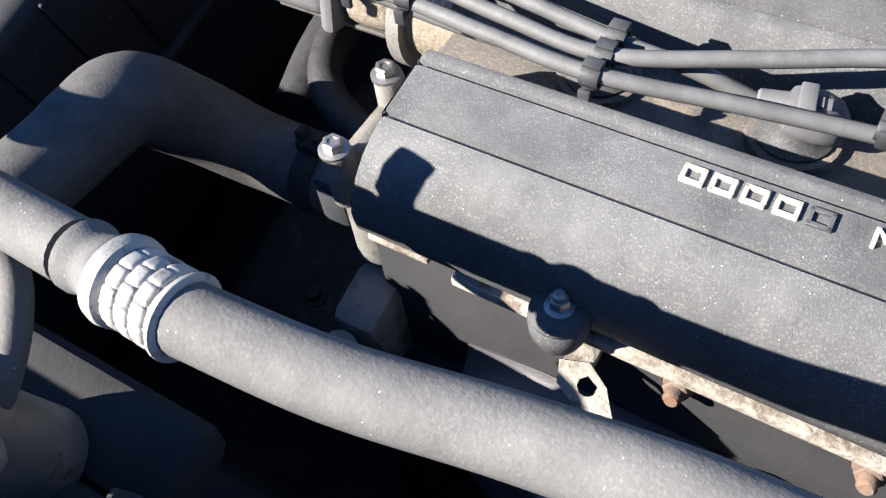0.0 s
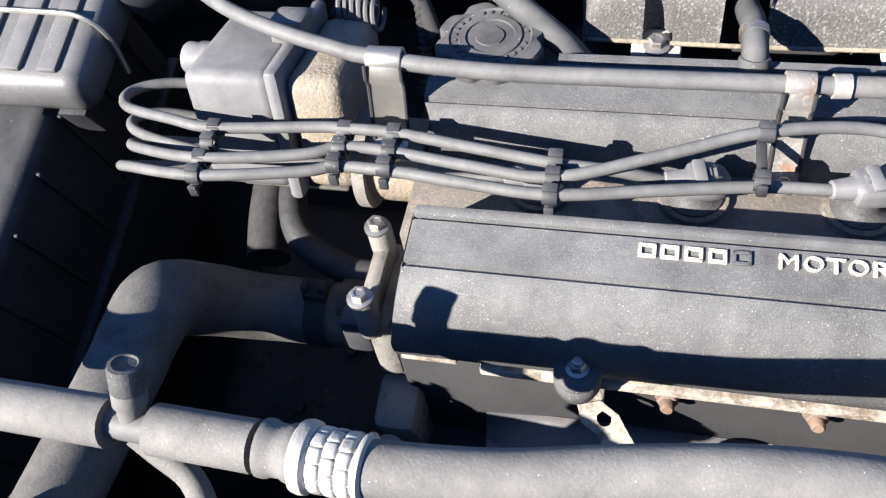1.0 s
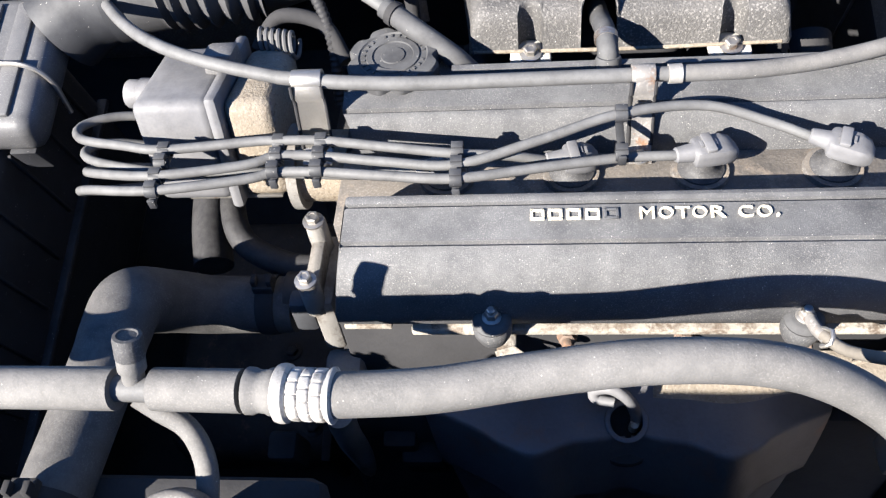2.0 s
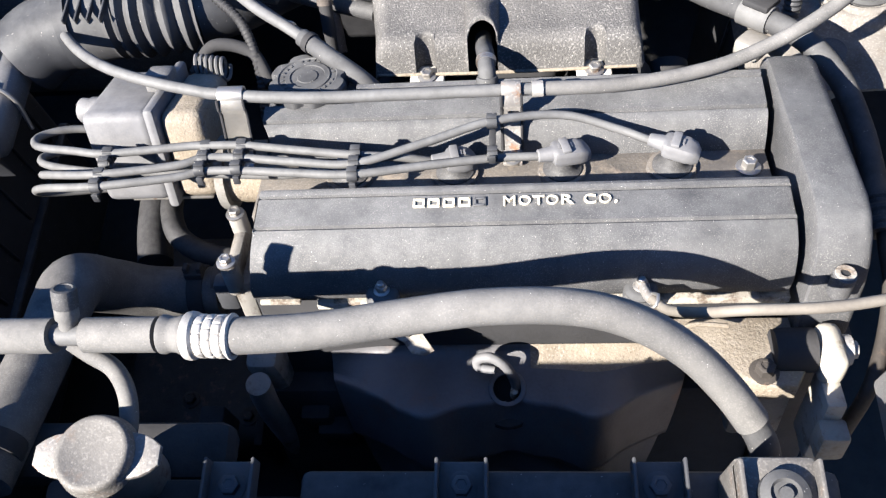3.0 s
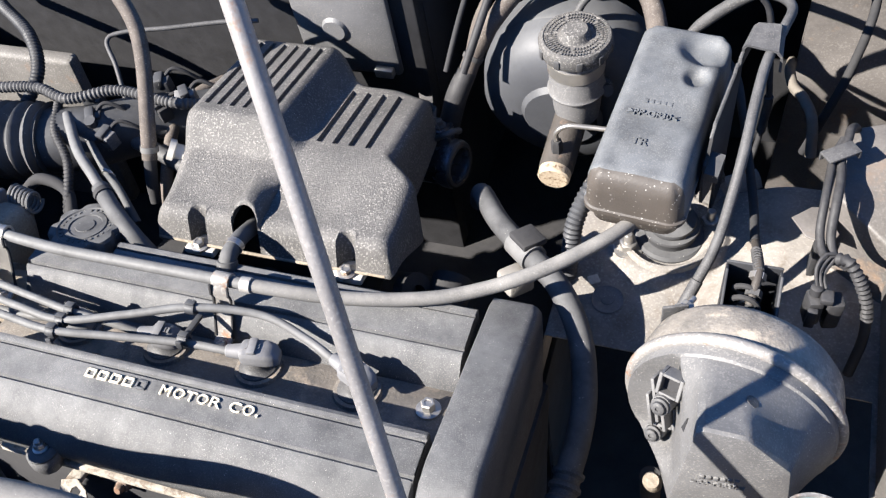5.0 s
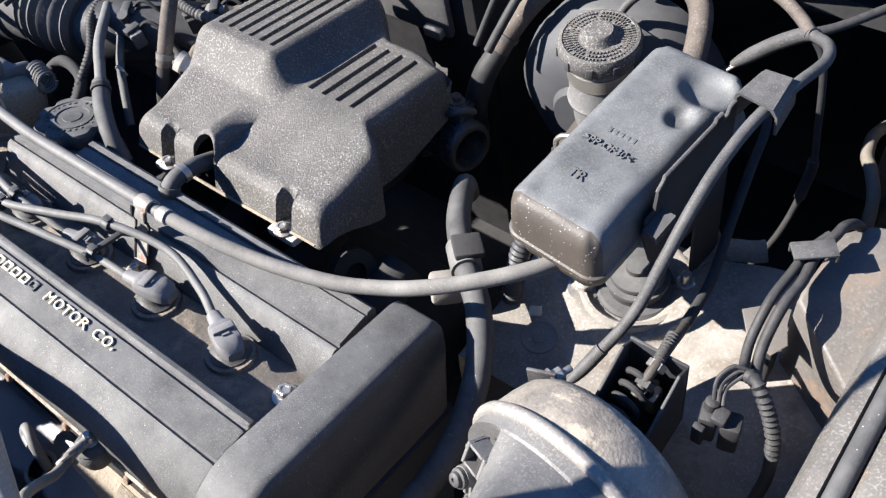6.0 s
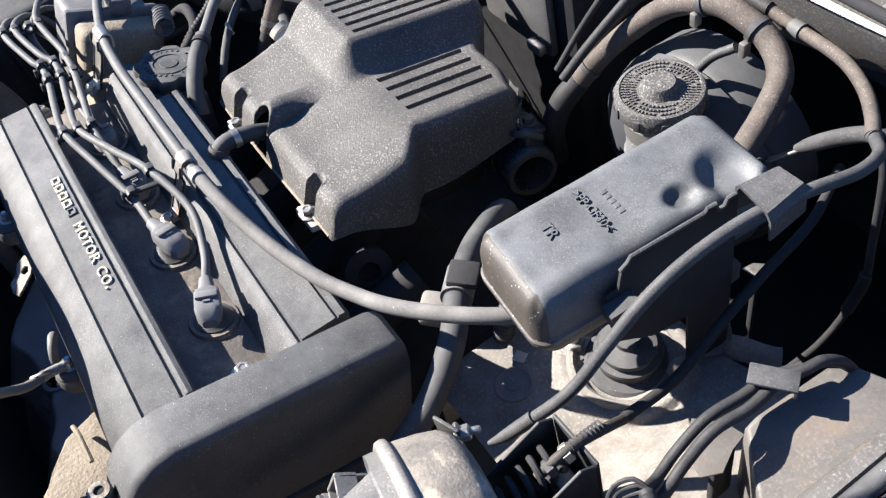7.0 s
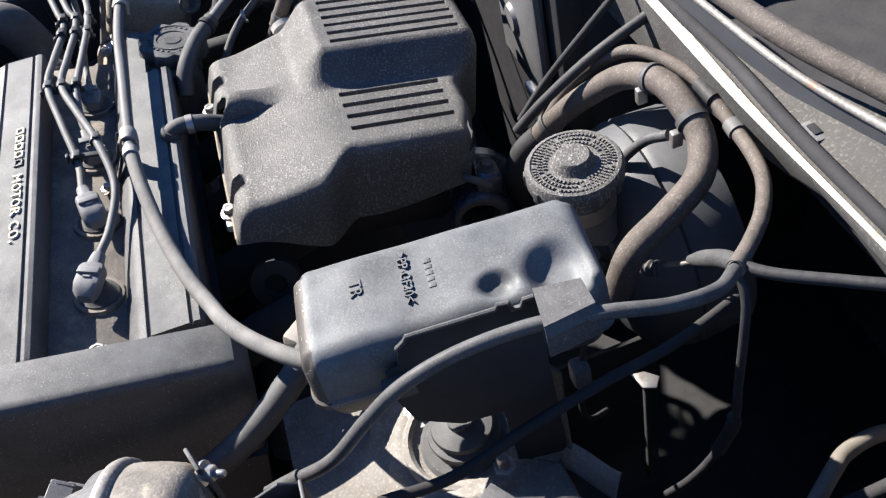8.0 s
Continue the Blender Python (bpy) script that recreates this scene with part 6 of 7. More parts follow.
    part("coil", tube(pts, 0.0022, 8, straight=True), "dark", b, "black coil spring")
    part("adjuster", tube([(0.637, 0.150, 0.863), (0.640, 0.170, 0.875), (0.639, 0.190, 0.868), (0.636, 0.220, 0.849)], 0.0034, 12), "sooty", b, "threaded grey adjuster")
    for k in range(9):
        part("thread_ring", lathe([(0.0030, 0), (0.0041, 0.0004), (0.0041, 0.0012), (0.0030, 0.0016)], (0.6400 - 0.0004 * k, 0.172 + 0.0030 * k, 0.8750 - 0.0010 * k), (-0.12, 0.95, -0.3), 12), "cable", b)
    for k in range(2):
        part("adjuster_nut", lathe([(0, 0), (0.0062, 0), (0.0062, 0.005), (0, 0.005)], (0.6385 + 0.001 * k, 0.156 + 0.012 * k, 0.866 + 0.005 * k), (0.1, 0.95, 0.3), 6), ("cable", "steel")[k], b)
    part("clevis", box((0.630, 0.158, 0.826), (0.646, 0.172, 0.846), 0.003), "steel", b, "dull steel clevis")
    pts = [(0.636, 0.216, 0.852), (0.632, 0.26, 0.842), (0.622, 0.31, 0.846), (0.612, 0.36, 0.846), (0.60, 0.415, 0.840), (0.57, 0.48, 0.82)]
    solo("control_cable", tube(pts, 0.0037, 12), "dark", (0.64, 0.25, 0.83), "black control cable running to the bulkhead", "cable", axes=CAR)


build_actuator()


def build_cables_right():
    pts = [(0.592, 0.162, 0.834), (0.607, 0.197, 0.864), (0.613, 0.226, 0.898), (0.616, 0.252, 0.922), (0.618, 0.285, 0.935), (0.622, 0.325, 0.940), (0.631, 0.362, 0.941), (0.636, 0.395, 0.934), (0.628, 0.425, 0.920), (0.612, 0.444, 0.908)]
    c = thing("clutch_cable", pts[3], "thick dusty grey cable curving round the control box", "cable", axes=CAR)
    part("cable", tube(pts, 0.0042, 14), "cable", c)
    part("taper", tube([(0.583, 0.146, 0.822, 0.0018), (0.590, 0.158, 0.831, 0.0045), (0.598, 0.175, 0.846, 0.0050)], 0.005, 12), "cable", c)
    pts = [(0.332, 0.424, 0.796), (0.343, 0.456, 0.846), (0.372, 0.491, 0.881), (0.430, 0.512, 0.890), (0.489, 0.514, 0.884), (0.535, 0.506, 0.888), (0.569, 0.487, 0.895), (0.594, 0.464, 0.902), (0.609, 0.446, 0.906)]
    vac = thing("vacuum_hose", pts[4], "brown dusty vacuum hose looping along the bulkhead", "hose", axes=CAR)
    part("hose", tube(pts, 0.0050, 14), "brown", vac)
    part("clip", lathe([(0.0048, -0.005), (0.0064, -0.005), (0.0064, 0.005), (0.0048, 0.005)], (0.489, 0.514, 0.884), (1, -0.05, 0.0), 18), "wire", vac, "grey joint sleeve")
    part("collar", lathe([(0.0048, -0.010), (0.0058, -0.010), (0.0058, 0.010), (0.0048, 0.010)], (0.452, 0.5135, 0.8890), (1, 0.05, -0.05), 18), "loom", vac)
    h = thing("heater_hose", (0.45, 0.48, 0.85), "thick brown dusty heater hose in an S-bend", "hose", axes=CAR)
    pts = [(0.329, 0.421, 0.786), (0.340, 0.438, 0.812), (0.356, 0.458, 0.838), (0.388, 0.480, 0.872), (0.427, 0.491, 0.890), (0.460, 0.494, 0.888), (0.486, 0.492, 0.880), (0.508, 0.478, 0.871), (0.522, 0.448, 0.862), (0.529, 0.420, 0.848), (0.530, 0.405, 0.81)]
    part("hose", tube(pts, 0.0100, 18), "brown", h)
    part("lower_hose", tube([(0.332, 0.426, 0.794, 0.0106), (0.322, 0.412, 0.772, 0.0118), (0.314, 0.404, 0.745, 0.0120), (0.306, 0.404, 0.715, 0.0120), (0.30, 0.41, 0.68, 0.0120)], 0.012, 18), "loom", h, "black hose end")
    for at, ax in (((0.419, 0.4895, 0.8875), (1, 0.25, 0.4)), ((0.470, 0.4935, 0.8855), (1, -0.05, -0.25)), ((0.337, 0.434, 0.806), (0.4, 0.6, 0.8))):
        part("clip", lathe([(0.0098, -0.0025), (0.0116, -0.0025), (0.0116, 0.0025), (0.0098, 0.0025)], at, ax, 22), "cable", h, "grey spring clip")
    for at in ((0.419, 0.482, 0.879), (0.469, 0.484, 0.876)):
        part("clip_tab", box((at[0] - 0.003, at[1] - 0.006, at[2] - 0.009), (at[0] + 0.003, at[1] + 0.002, at[2] + 0.004), 0.001), "steel", h, "bent steel tab")
    pts = [(0.462, 0.480, 0.872), (0.446, 0.468, 0.858), (0.436, 0.450, 0.832), (0.43, 0.44, 0.80)]
    solo("branch_hose", tube(pts, 0.0040, 12), "cable", pts[0], "thin grey branch hose below the heater hose", "hose", axes=CAR)
    # bundle where cables meet, with two thin steel wires
    b = thing("cable_junction", (0.595, 0.45, 0.88), "grey taped junction of cables and thin wires", "cable junction", axes=CAR)
    part("sleeve", tube([(0.553, 0.449, 0.850, 0.0034), (0.563, 0.453, 0.860, 0.0058), (0.582, 0.454, 0.880, 0.0060), (0.602, 0.450, 0.900, 0.0056), (0.611, 0.446, 0.907, 0.0050)], 0.007, 12), "cable", b)
    for e in (0.0, 0.005):
        part("steel_wire", tube([(0.532, 0.434 + e, 0.829), (0.545, 0.441 + e, 0.841), (0.560, 0.450 + e, 0.856)], 0.0013, 8), "steel", b)
    part("rubber_bellows", ringed((0.526, 0.430, 0.823), (0.8, 0.45, 0.6), 0.0058, 0.018, 3, 0.002), "rubber", b)
    pts = [(0.606, 0.449, 0.904), (0.622, 0.462, 0.906), (0.645, 0.490, 0.910), (0.67, 0.52, 0.915), (0.69, 0.55, 0.91)]
    part("tail", tube(pts, 0.0036, 12), "loom", b)
    part("drop_wire", tube([(0.611, 0.448, 0.902), (0.620, 0.4475, 0.888), (0.626, 0.4445, 0.863), (0.632, 0.440, 0.82), (0.636, 0.437, 0.785), (0.634, 0.425, 0.745), (0.628, 0.412, 0.71), (0.615, 0.40, 0.67)], 0.0030, 10), "loom", b)
    part("drop_sleeve", tube([(0.6355, 0.437, 0.792), (0.636, 0.436, 0.780), (0.6345, 0.428, 0.752)], 0.0046, 10), "loom", b)
    # pipe beside the timing end
    a = thing("suction_pipe", (0.50, 0.12, -0.05), "thick dusty hose with a crimped end beside the timing end", "hose")
    pts = [(0.372, 0.318, -0.040), (0.381, 0.300, -0.016), (0.413, 0.249, -0.005), (0.452, 0.207, -0.001), (0.485, 0.180, -0.008), (0.511, 0.145, -0.026), (0.524, 0.106, -0.048), (0.527, 0.070, -0.062), (0.525, 0.034, -0.070)]
    part("hose", tube(pts, 0.0105, 18), "rubber", a)
    part("crimp", ringed((0.526, 0.040, -0.067), (-0.05, -0.9, -0.3), 0.0128, 0.034, 3, 0.0022), "cable", a, "crimped dull collar")
    pts = [(0.525, 0.012, -0.076), (0.522, -0.008, -0.080), (0.516, -0.042, -0.080), (0.506, -0.080, -0.098), (0.488, -0.119, -0.112), (0.478, -0.13, -0.16)]
    part("pipe", tube(pts, 0.0058, 14), "sooty", a, "pitted dark steel pipe")
    cl = thing("hose_saddle", (0.450, 0.210, -0.02), "grey saddle clamp with a black rubber pad on the hose", "clamp")
    part("band", lathe([(0.0105, -0.015), (0.0128, -0.015), (0.0128, 0.015), (0.0105, 0.015)], (0.447, 0.212, -0.001), (0.72, -0.68, 0.02), 26), "wire", cl)
    turn = Matrix.Rotation(radians(-43), 3, "Z")
    part("pad", box((0.436, 0.202, 0.009), (0.462, 0.226, 0.0155), 0.002, turn=turn), "dark", cl, "black rubber pad")
    part("foot", box((0.430, 0.180, -0.030), (0.456, 0.206, -0.012), 0.004, turn=turn), "alu", cl)
    # corrugated loom beside the box
    pts = [(0.515, 0.30, 0.05), (0.497, 0.262, 0.045), (0.486, 0.240, 0.020), (0.484, 0.232, -0.01), (0.482, 0.23, -0.05)]
    line = spline(pts, 0.0022)
    bm = tube([(*p[:3], 0.0078 + (0.0009 if k % 2 else -0.0004)) for k, p in enumerate(line)], 0.008, 14, straight=True)
    solo("corrugated_loom", bm, "plastic", pts[1], "black corrugated cable loom under the control box", "cable loom")
    # wiring to the wing: two-pin plug and loom with a coil of thin wires
    l = thing("wing_loom", (0.69, 0.25, 0.84), "black taped wiring loom with a plug on the inner wing", "wiring loom", axes=CAR)
    part("loom", tube([(0.697, 0.183, 0.884), (0.691, 0.199, 0.871), (0.687, 0.215, 0.875), (0.687, 0.236, 0.890), (0.689, 0.260, 0.8885), (0.688, 0.282, 0.890), (0.692, 0.300, 0.8905), (0.694, 0.312, 0.8885), (0.700, 0.325, 0.877), (0.708, 0.340, 0.84)], 0.0036, 12), "loom", l)
    part("loom", tube([(0.688, 0.184, 0.886), (0.683, 0.199, 0.873), (0.679, 0.216, 0.876), (0.679, 0.238, 0.889), (0.681, 0.262, 0.8885), (0.683, 0.282, 0.8895), (0.689, 0.300, 0.8890)], 0.0033, 12), "loom", l)
    clamp = Matrix.Translation((0.686, 0.280, 0.8955)) @ Matrix.Rotation(0.62, 4, "Z") @ Matrix.Rotation(-0.10, 4, "X")
    bm = box((-0.013, -0.0070, -0.001), (0.014, 0.0070, 0.0012), 0.0006)
    box((-0.013, 0.0055, -0.007), (0.012, 0.0070, 0.0), 0.0005, bm)
    box((0.012, -0.0070, -0.006), (0.014, 0.0040, 0.0), 0.0005, bm)
    bmesh.ops.transform(bm, matrix=clamp, verts=bm.verts)
    part("clamp_plate", bm, "cable", l, "flat dusty folded clamp plate")
    bm = box((0.675, 0.153, 0.844), (0.686, 0.168, 0.873), 0.0025, turn=Matrix.Rotation(0.25, 3, "Z"))
    box((0.676, 0.146, 0.852), (0.683, 0.151, 0.872), 0.001, bm)
    plug = part("plug", bm, "loom", l, "black two-pin plug")
    part("half", box((0.688, 0.155, 0.840), (0.700, 0.169, 0.872), 0.0025, turn=Matrix.Rotation(0.25, 3, "Z")), "loom", plug)
    part("latch", box((0.683, 0.154, 0.872), (0.692, 0.165, 0.878), 0.0015), "loom", plug)
    part("lead_seal", lathe([(0, 0), (0.0045, 0), (0.0045, 0.006), (0.003, 0.007), (0, 0.007)], (0.680, 0.163, 0.873), (0, 0.2, 1), 14), "loom", plug)
    line = spline([(0.690, 0.186, 0.887), (0.697, 0.182, 0.891), (0.704, 0.178, 0.884), (0.712, 0.174, 0.870), (0.717, 0.170, 0.858), (0.720, 0.166, 0.846)], 0.0020)
    bm = tube([(*p[:3], 0.0041 + (0.0008 if k % 2 else -0.0006)) for k, p in enumerate(line)], 0.005, 14, straight=True)
    part("conduit", bm, "loom", l, "black corrugated conduit")
    part("loom", tube([(0.7195, 0.167, 0.849), (0.722, 0.160, 0.825), (0.720, 0.15, 0.79)], 0.0040, 10), "dark", l)
    for e in (0.0, 0.003, 0.006):
        part("thin_wire", tube([(0.680 + e, 0.165, 0.878), (0.677 + e, 0.174, 0.888 - e), (0.682 + e, 0.184, 0.893 - e), (0.691, 0.187, 0.890)], 0.0014, 8), "loom", l)


build_cables_right()


# ---- front right corner ----
def build_front_corner():
    rod = thing("prop_rod", (0.513, -0.160, 0.955), "rust-stained grey steel bonnet prop rod", "prop rod", axes=CAR)
    a, way = Vector((0.5109, -0.1524, 0.9594)), Vector((-0.2866, 0.4741, 0.8325)).normalized()
    pts = [tuple(a - way * 0.09), tuple(a), tuple(a + way * 0.3), tuple(a + way * 0.95)]
    part("rod", tube(pts, 0.0046, 14, step=0.02), "rodsteel", rod)
    part("pivot", lathe([(0, -0.008), (0.010, -0.008), (0.010, 0.008), (0, 0.008)], pts[0], (1, 0, 0), 18), "rubber", rod)
    # slam panel: dusty pressed sheet with a turret, bolts and holes
    p = thing("slam_panel", (0.66, -0.10, 0.85), "dusty sand-coloured front panel with bolts and a turret", "front panel", kind="structure", axes=CAR)
    bm = bmesh.new()
    xs, ys = np.linspace(0.586, 0.80, 44), np.linspace(-0.36, -0.086, 52)
    grid = []
    for y in ys:
        row = []
        for x in xs:
            z = 0.950 + 0.008 * step(x, 0.66, 0.70) - 0.014 * step(y, -0.112, -0.086) + 0.002 * math.sin(40 * x + 30 * y)
            row.append(bm.verts.new((x, y, z)))
        grid.append(row)
    for a, b in zip(grid, grid[1:]):
        for k in range(len(xs) - 1):
            bm.faces.new((a[k], a[k + 1], b[k + 1], b[k]))
    thicken(bm, 0.002)
    part("sheet", bm, "slam", p, "", 50)
    part("bolt", hexbolt((0.618, -0.114, 0.957), r=0.0058, h=0.009, washer=1.35), "steel", p, "dull hexagon bolt")
    part("bolt_boss", lathe([(0, -0.004), (0.0125, -0.004), (0.0115, 0.004), (0.0100, 0.006), (0, 0.006)], (0.618, -0.114, 0.951), (0, 0, 1), 26), "slam", p)
    part("turret", lathe([(0, -0.01), (0.0125, -0.01), (0.0115, 0.002), (0.0100, 0.010), (0.0090, 0.0115), (0.0058, 0.0115), (0.0052, 0.002), (0, 0.002)], (0.681, -0.097, 0.957), (0, 0.1, 1), 30), "slam", p, "hollow pressed turret")
    part("hole_plug", lathe([(0, 0), (0.0048, 0), (0.0048, 0.0008), (0, 0.0008)], (0.606, -0.138, 0.9525), (0, 0, 1), 20), "dark", p, "dark round hole")
    part("hole_plug", lathe([(0, 0), (0.0030, 0), (0.0030, 0.0008), (0, 0.0008)], (0.664, -0.113, 0.9545), (0, 0, 1), 18), "dark", p, "dark round hole")
    # fluid cup
    cup = thing("filler_cup", (0.678, -0.044, 0.90), "open filler cup, turquoise inside with a corroded rim", "filler cup", axes=CAR)
    at = (0.679, -0.040, 0.950)
    ax = (0.0, 0.06, 1)
    part("outer", lathe([(0.0212, 0.0), (0.0208, -0.012), (0.0195, -0.030), (0.0185, -0.080), (0.0, -0.080), (0.0, -0.0795), (0.0182, -0.0795), (0.0190, -0.031), (0.0203, -0.013), (0.0206, -0.001)], at, ax, 40), "sooty", cup, "grimy rusty outside")
    part("liner", lathe([(0.0203, 0.0005), (0.0199, -0.013), (0.0186, -0.031), (0.0176, -0.078), (0.0172, -0.078), (0.0182, -0.031), (0.0195, -0.013), (0.0199, 0.0005)], at, ax, 40), "turquoise", cup, "turquoise plastic inside")
    part("rim", lathe([(0.0202, -0.006), (0.0222, -0.006), (0.0232, -0.002), (0.0223, 0.002), (0.0208, 0.0023), (0.0198, 0.0)], at, ax, 44), "seam", cup, "corroded rim")
    # black disc that paints the shadow inside the cup
    part("fluid", lathe([(0, -0.022), (0.0186, -0.022), (0.0184, -0.024), (0, -0.024)], at, ax, 30), "dark", cup, "dark disc for the shadow inside the cup")
    # tan earth cable from the engine to the panel
    c = thing("earth_cable", (0.45, -0.135, 0.02), "tan earth cable with dull crimped eyelets", "cable")
    pts = [(0.322, -0.085, -0.040), (0.332, -0.100, -0.034), (0.350, -0.122, -0.008), (0.372, -0.134, 0.010), (0.416, -0.139, 0.018), (0.450, -0.136, 0.020), (0.486, -0.131, 0.025), (0.515, -0.125, 0.034), (0.550, -0.117, 0.048), (0.572, -0.114, 0.059), (0.588, -0.112, 0.068)]
    part("cable", tube(pts, 0.0039, 12), "tan", c)
    part("sleeve", tube([(0.546, -0.1180, 0.0460), (0.566, -0.115, 0.056), (0.588, -0.112, 0.068)], 0.0050, 12), "cable", c, "black shrink sleeve")
    part("eyelet", tube([(0.584, -0.1125, 0.066, 0.0040), (0.592, -0.113, 0.0725, 0.0046), (0.600, -0.116, 0.0775, 0.0044), (0.604, -0.120, 0.0785, 0.0036)], 0.004, 12), "seam", c, "dull crimped eyelet")
    for e in (-0.003, 0.003):
        part("braid", tube([(0.603 + e, -0.118, 0.0785), (0.607 + e, -0.126, 0.0790), (0.610 + e, -0.133, 0.0760), (0.612 + e * 0.6, -0.138, 0.0735)], 0.0022, 10), "seam", c, "grey braided strand")
    part("eyelet_ring", lathe([(0.0042, 0), (0.0085, 0), (0.0085, 0.0018), (0.0042, 0.0018)], (0.614, -0.141, 0.0725), (0, 0.24, 0.97), 22), "seam", c)
    part("eyelet", tube([(0.318, -0.070, -0.044), (0.320, -0.080, -0.042), (0.324, -0.088, -0.040)], 0.0042, 10), "seam", c, "dull crimped eyelet")
    part("clip_wire", tube([(0.321, -0.080, -0.040), (0.326, -0.086, -0.034), (0.324, -0.094, -0.036), (0.320, -0.092, -0.042)], 0.0016, 8), "steel", c)
    # black duct over the corner with its slotted bracket
    d = thing("air_duct", (0.53, -0.18, 0.80), "dusty black moulded air duct with a slotted bracket and bolt", "air duct", axes=CAR)
    prof = [(0.474, 0.82), (0.476, 0.885), (0.481, 0.915), (0.493, 0.940), (0.508, 0.953), (0.530, 0.960), (0.556, 0.962), (0.580, 0.962), (0.584, 0.957), (0.584, 0.82)]
    part("duct", extrude(prof, -0.42, -0.147, "y", 0.006, seg=3), "duct", d, "", 60)
    bm = box((0.577, -0.26, 0.959), (0.581, -0.140, 0.970), 0.0015)
    box((0.601, -0.26, 0.959), (0.605, -0.140, 0.970), 0.0015, bm)
    box((0.577, -0.145, 0.959), (0.605, -0.140, 0.970), 0.0015, bm)
    box((0.582, -0.26, 0.957), (0.600, -0.144, 0.959), 0.0005, bm)
    br = part("bracket", bm, "duct", d)
    part("bolt", hexbolt((0.590, -0.159, 0.960), r=0.0055, h=0.008, washer=1.5), "sooty", br, "grimy flanged bolt")
    # round reservoir cap half hidden below the panel, on its body
    f = thing("steering_reservoir", (0.586, -0.070, 0.76), "grey-brown fluid reservoir with a lettered round cap", "fluid reservoir", axes=CAR)
    part("body", lathe([(0, 0), (0.030, 0), (0.030, 0.06), (0, 0.06)], (0.586, -0.070, 0.76), (0, 0, 1), 28), "paint", f)
    part("cap", lathe([(0, 0.0), (0.0320, 0.0), (0.0345, 0.003), (0.0345, 0.013), (0.033, 0.0155), (0.0285, 0.016), (0.028, 0.0150), (0, 0.0150)], (0.586, -0.070, 0.818), (0, 0, 1), 44), "slam", f, "grey-brown cap")
    part("cap_rib", box((0.556, -0.0625, 0.832), (0.616, -0.0595, 0.8365), 0.0012, turn=Matrix.Rotation(-0.12, 3, "Z")), "slam", f)
    for k in range(7):
        part("unread_bar", box((0.561 + 0.004 * k, -0.0745, 0.8326), (0.5635 + 0.004 * k, -0.0705, 0.8336), 0.0), "brown", f)
    # engine lifting / tensioner bracket below the timing end
    t = thing("mounting_bracket", (0.42, -0.11, -0.20), "sandy cast mounting bracket with a pale bushed ear and bolts", "bracket")
    prof = [(0.330, -0.064), (0.436, -0.064), (0.440, -0.112), (0.430, -0.128), (0.412, -0.128), (0.398, -0.126), (0.386, -0.120), (0.372, -0.106), (0.345, -0.092)]
    part("plate", extrude(prof, -0.112, -0.092, "z", 0.003), "sandcast", t)
    part("web", box((0.395, -0.11, -0.20), (0.44, -0.08, -0.10), 0.006), "alu", t)
    part("dark_boss", lathe([(0, 0), (0.0165, 0), (0.0175, 0.004), (0.0175, 0.030), (0, 0.030)], (0.416, -0.098, -0.090), (1, 0, 0), 22), "dark", t)
    ear = part("ear", box((0.447, -0.122, -0.106), (0.467, -0.080, -0.074), 0.008, seg=3), "chalk", t, "pale cast ear")
    part("ear_leg", box((0.449, -0.142, -0.185), (0.465, -0.105, -0.100), 0.004), "chalk", t)
    part("ear_bush", lathe([(0, 0), (0.012, 0), (0.012, 0.006), (0.007, 0.0065), (0.007, 0.011), (0, 0.011)], (0.467, -0.098, -0.090), (1, 0, 0), 22), "crimp", ear)
    part("step", box((0.446, -0.160, -0.150), (0.468, -0.140, -0.118), 0.004), "chalk", t)
    part("bolt", hexbolt((0.407, -0.116, -0.092), r=0.0075, h=0.009), "sooty", t)
    part("tie_clip", tube([(0.345, -0.083, -0.083), (0.36, -0.081, -0.078), (0.385, -0.08, -0.082)], 0.002, 8), "sandcast", t)
    o = thing("sender", (0.588, 0.045, 0.70), "small sender with a pale orange cap beside the actuator", "sender", axes=CAR)
    part("cap", lathe([(0, 0), (0.0060, 0), (0.0070, 0.010), (0.0070, 0.020), (0.0056, 0.022), (0, 0.022)], (0.592, 0.037, 0.762), (-0.10, -0.25, 1), 22), "sandcast", o, "pale orange cap")
    part("stem", lathe([(0, 0), (0.0085, 0), (0.0085, 0.06), (0, 0.06)], (0.590, 0.050, 0.700), (-0.03, -0.1, 1), 16), "dark", o)
    part("lever", tube([(0.594, 0.015, 0.745), (0.600, 0.006, 0.747), (0.604, -0.004, 0.742)], 0.0045, 10), "steel", o)
    solo("support_leg", tube([(0.634, 0.014, 0.66), (0.632, 0.008, 0.77), (0.631, 0.006, 0.83)], 0.0085, 16), "apron", (0.64, 0.02, 0.7), "grey support post under the actuator", "post", axes=CAR)


build_front_corner()


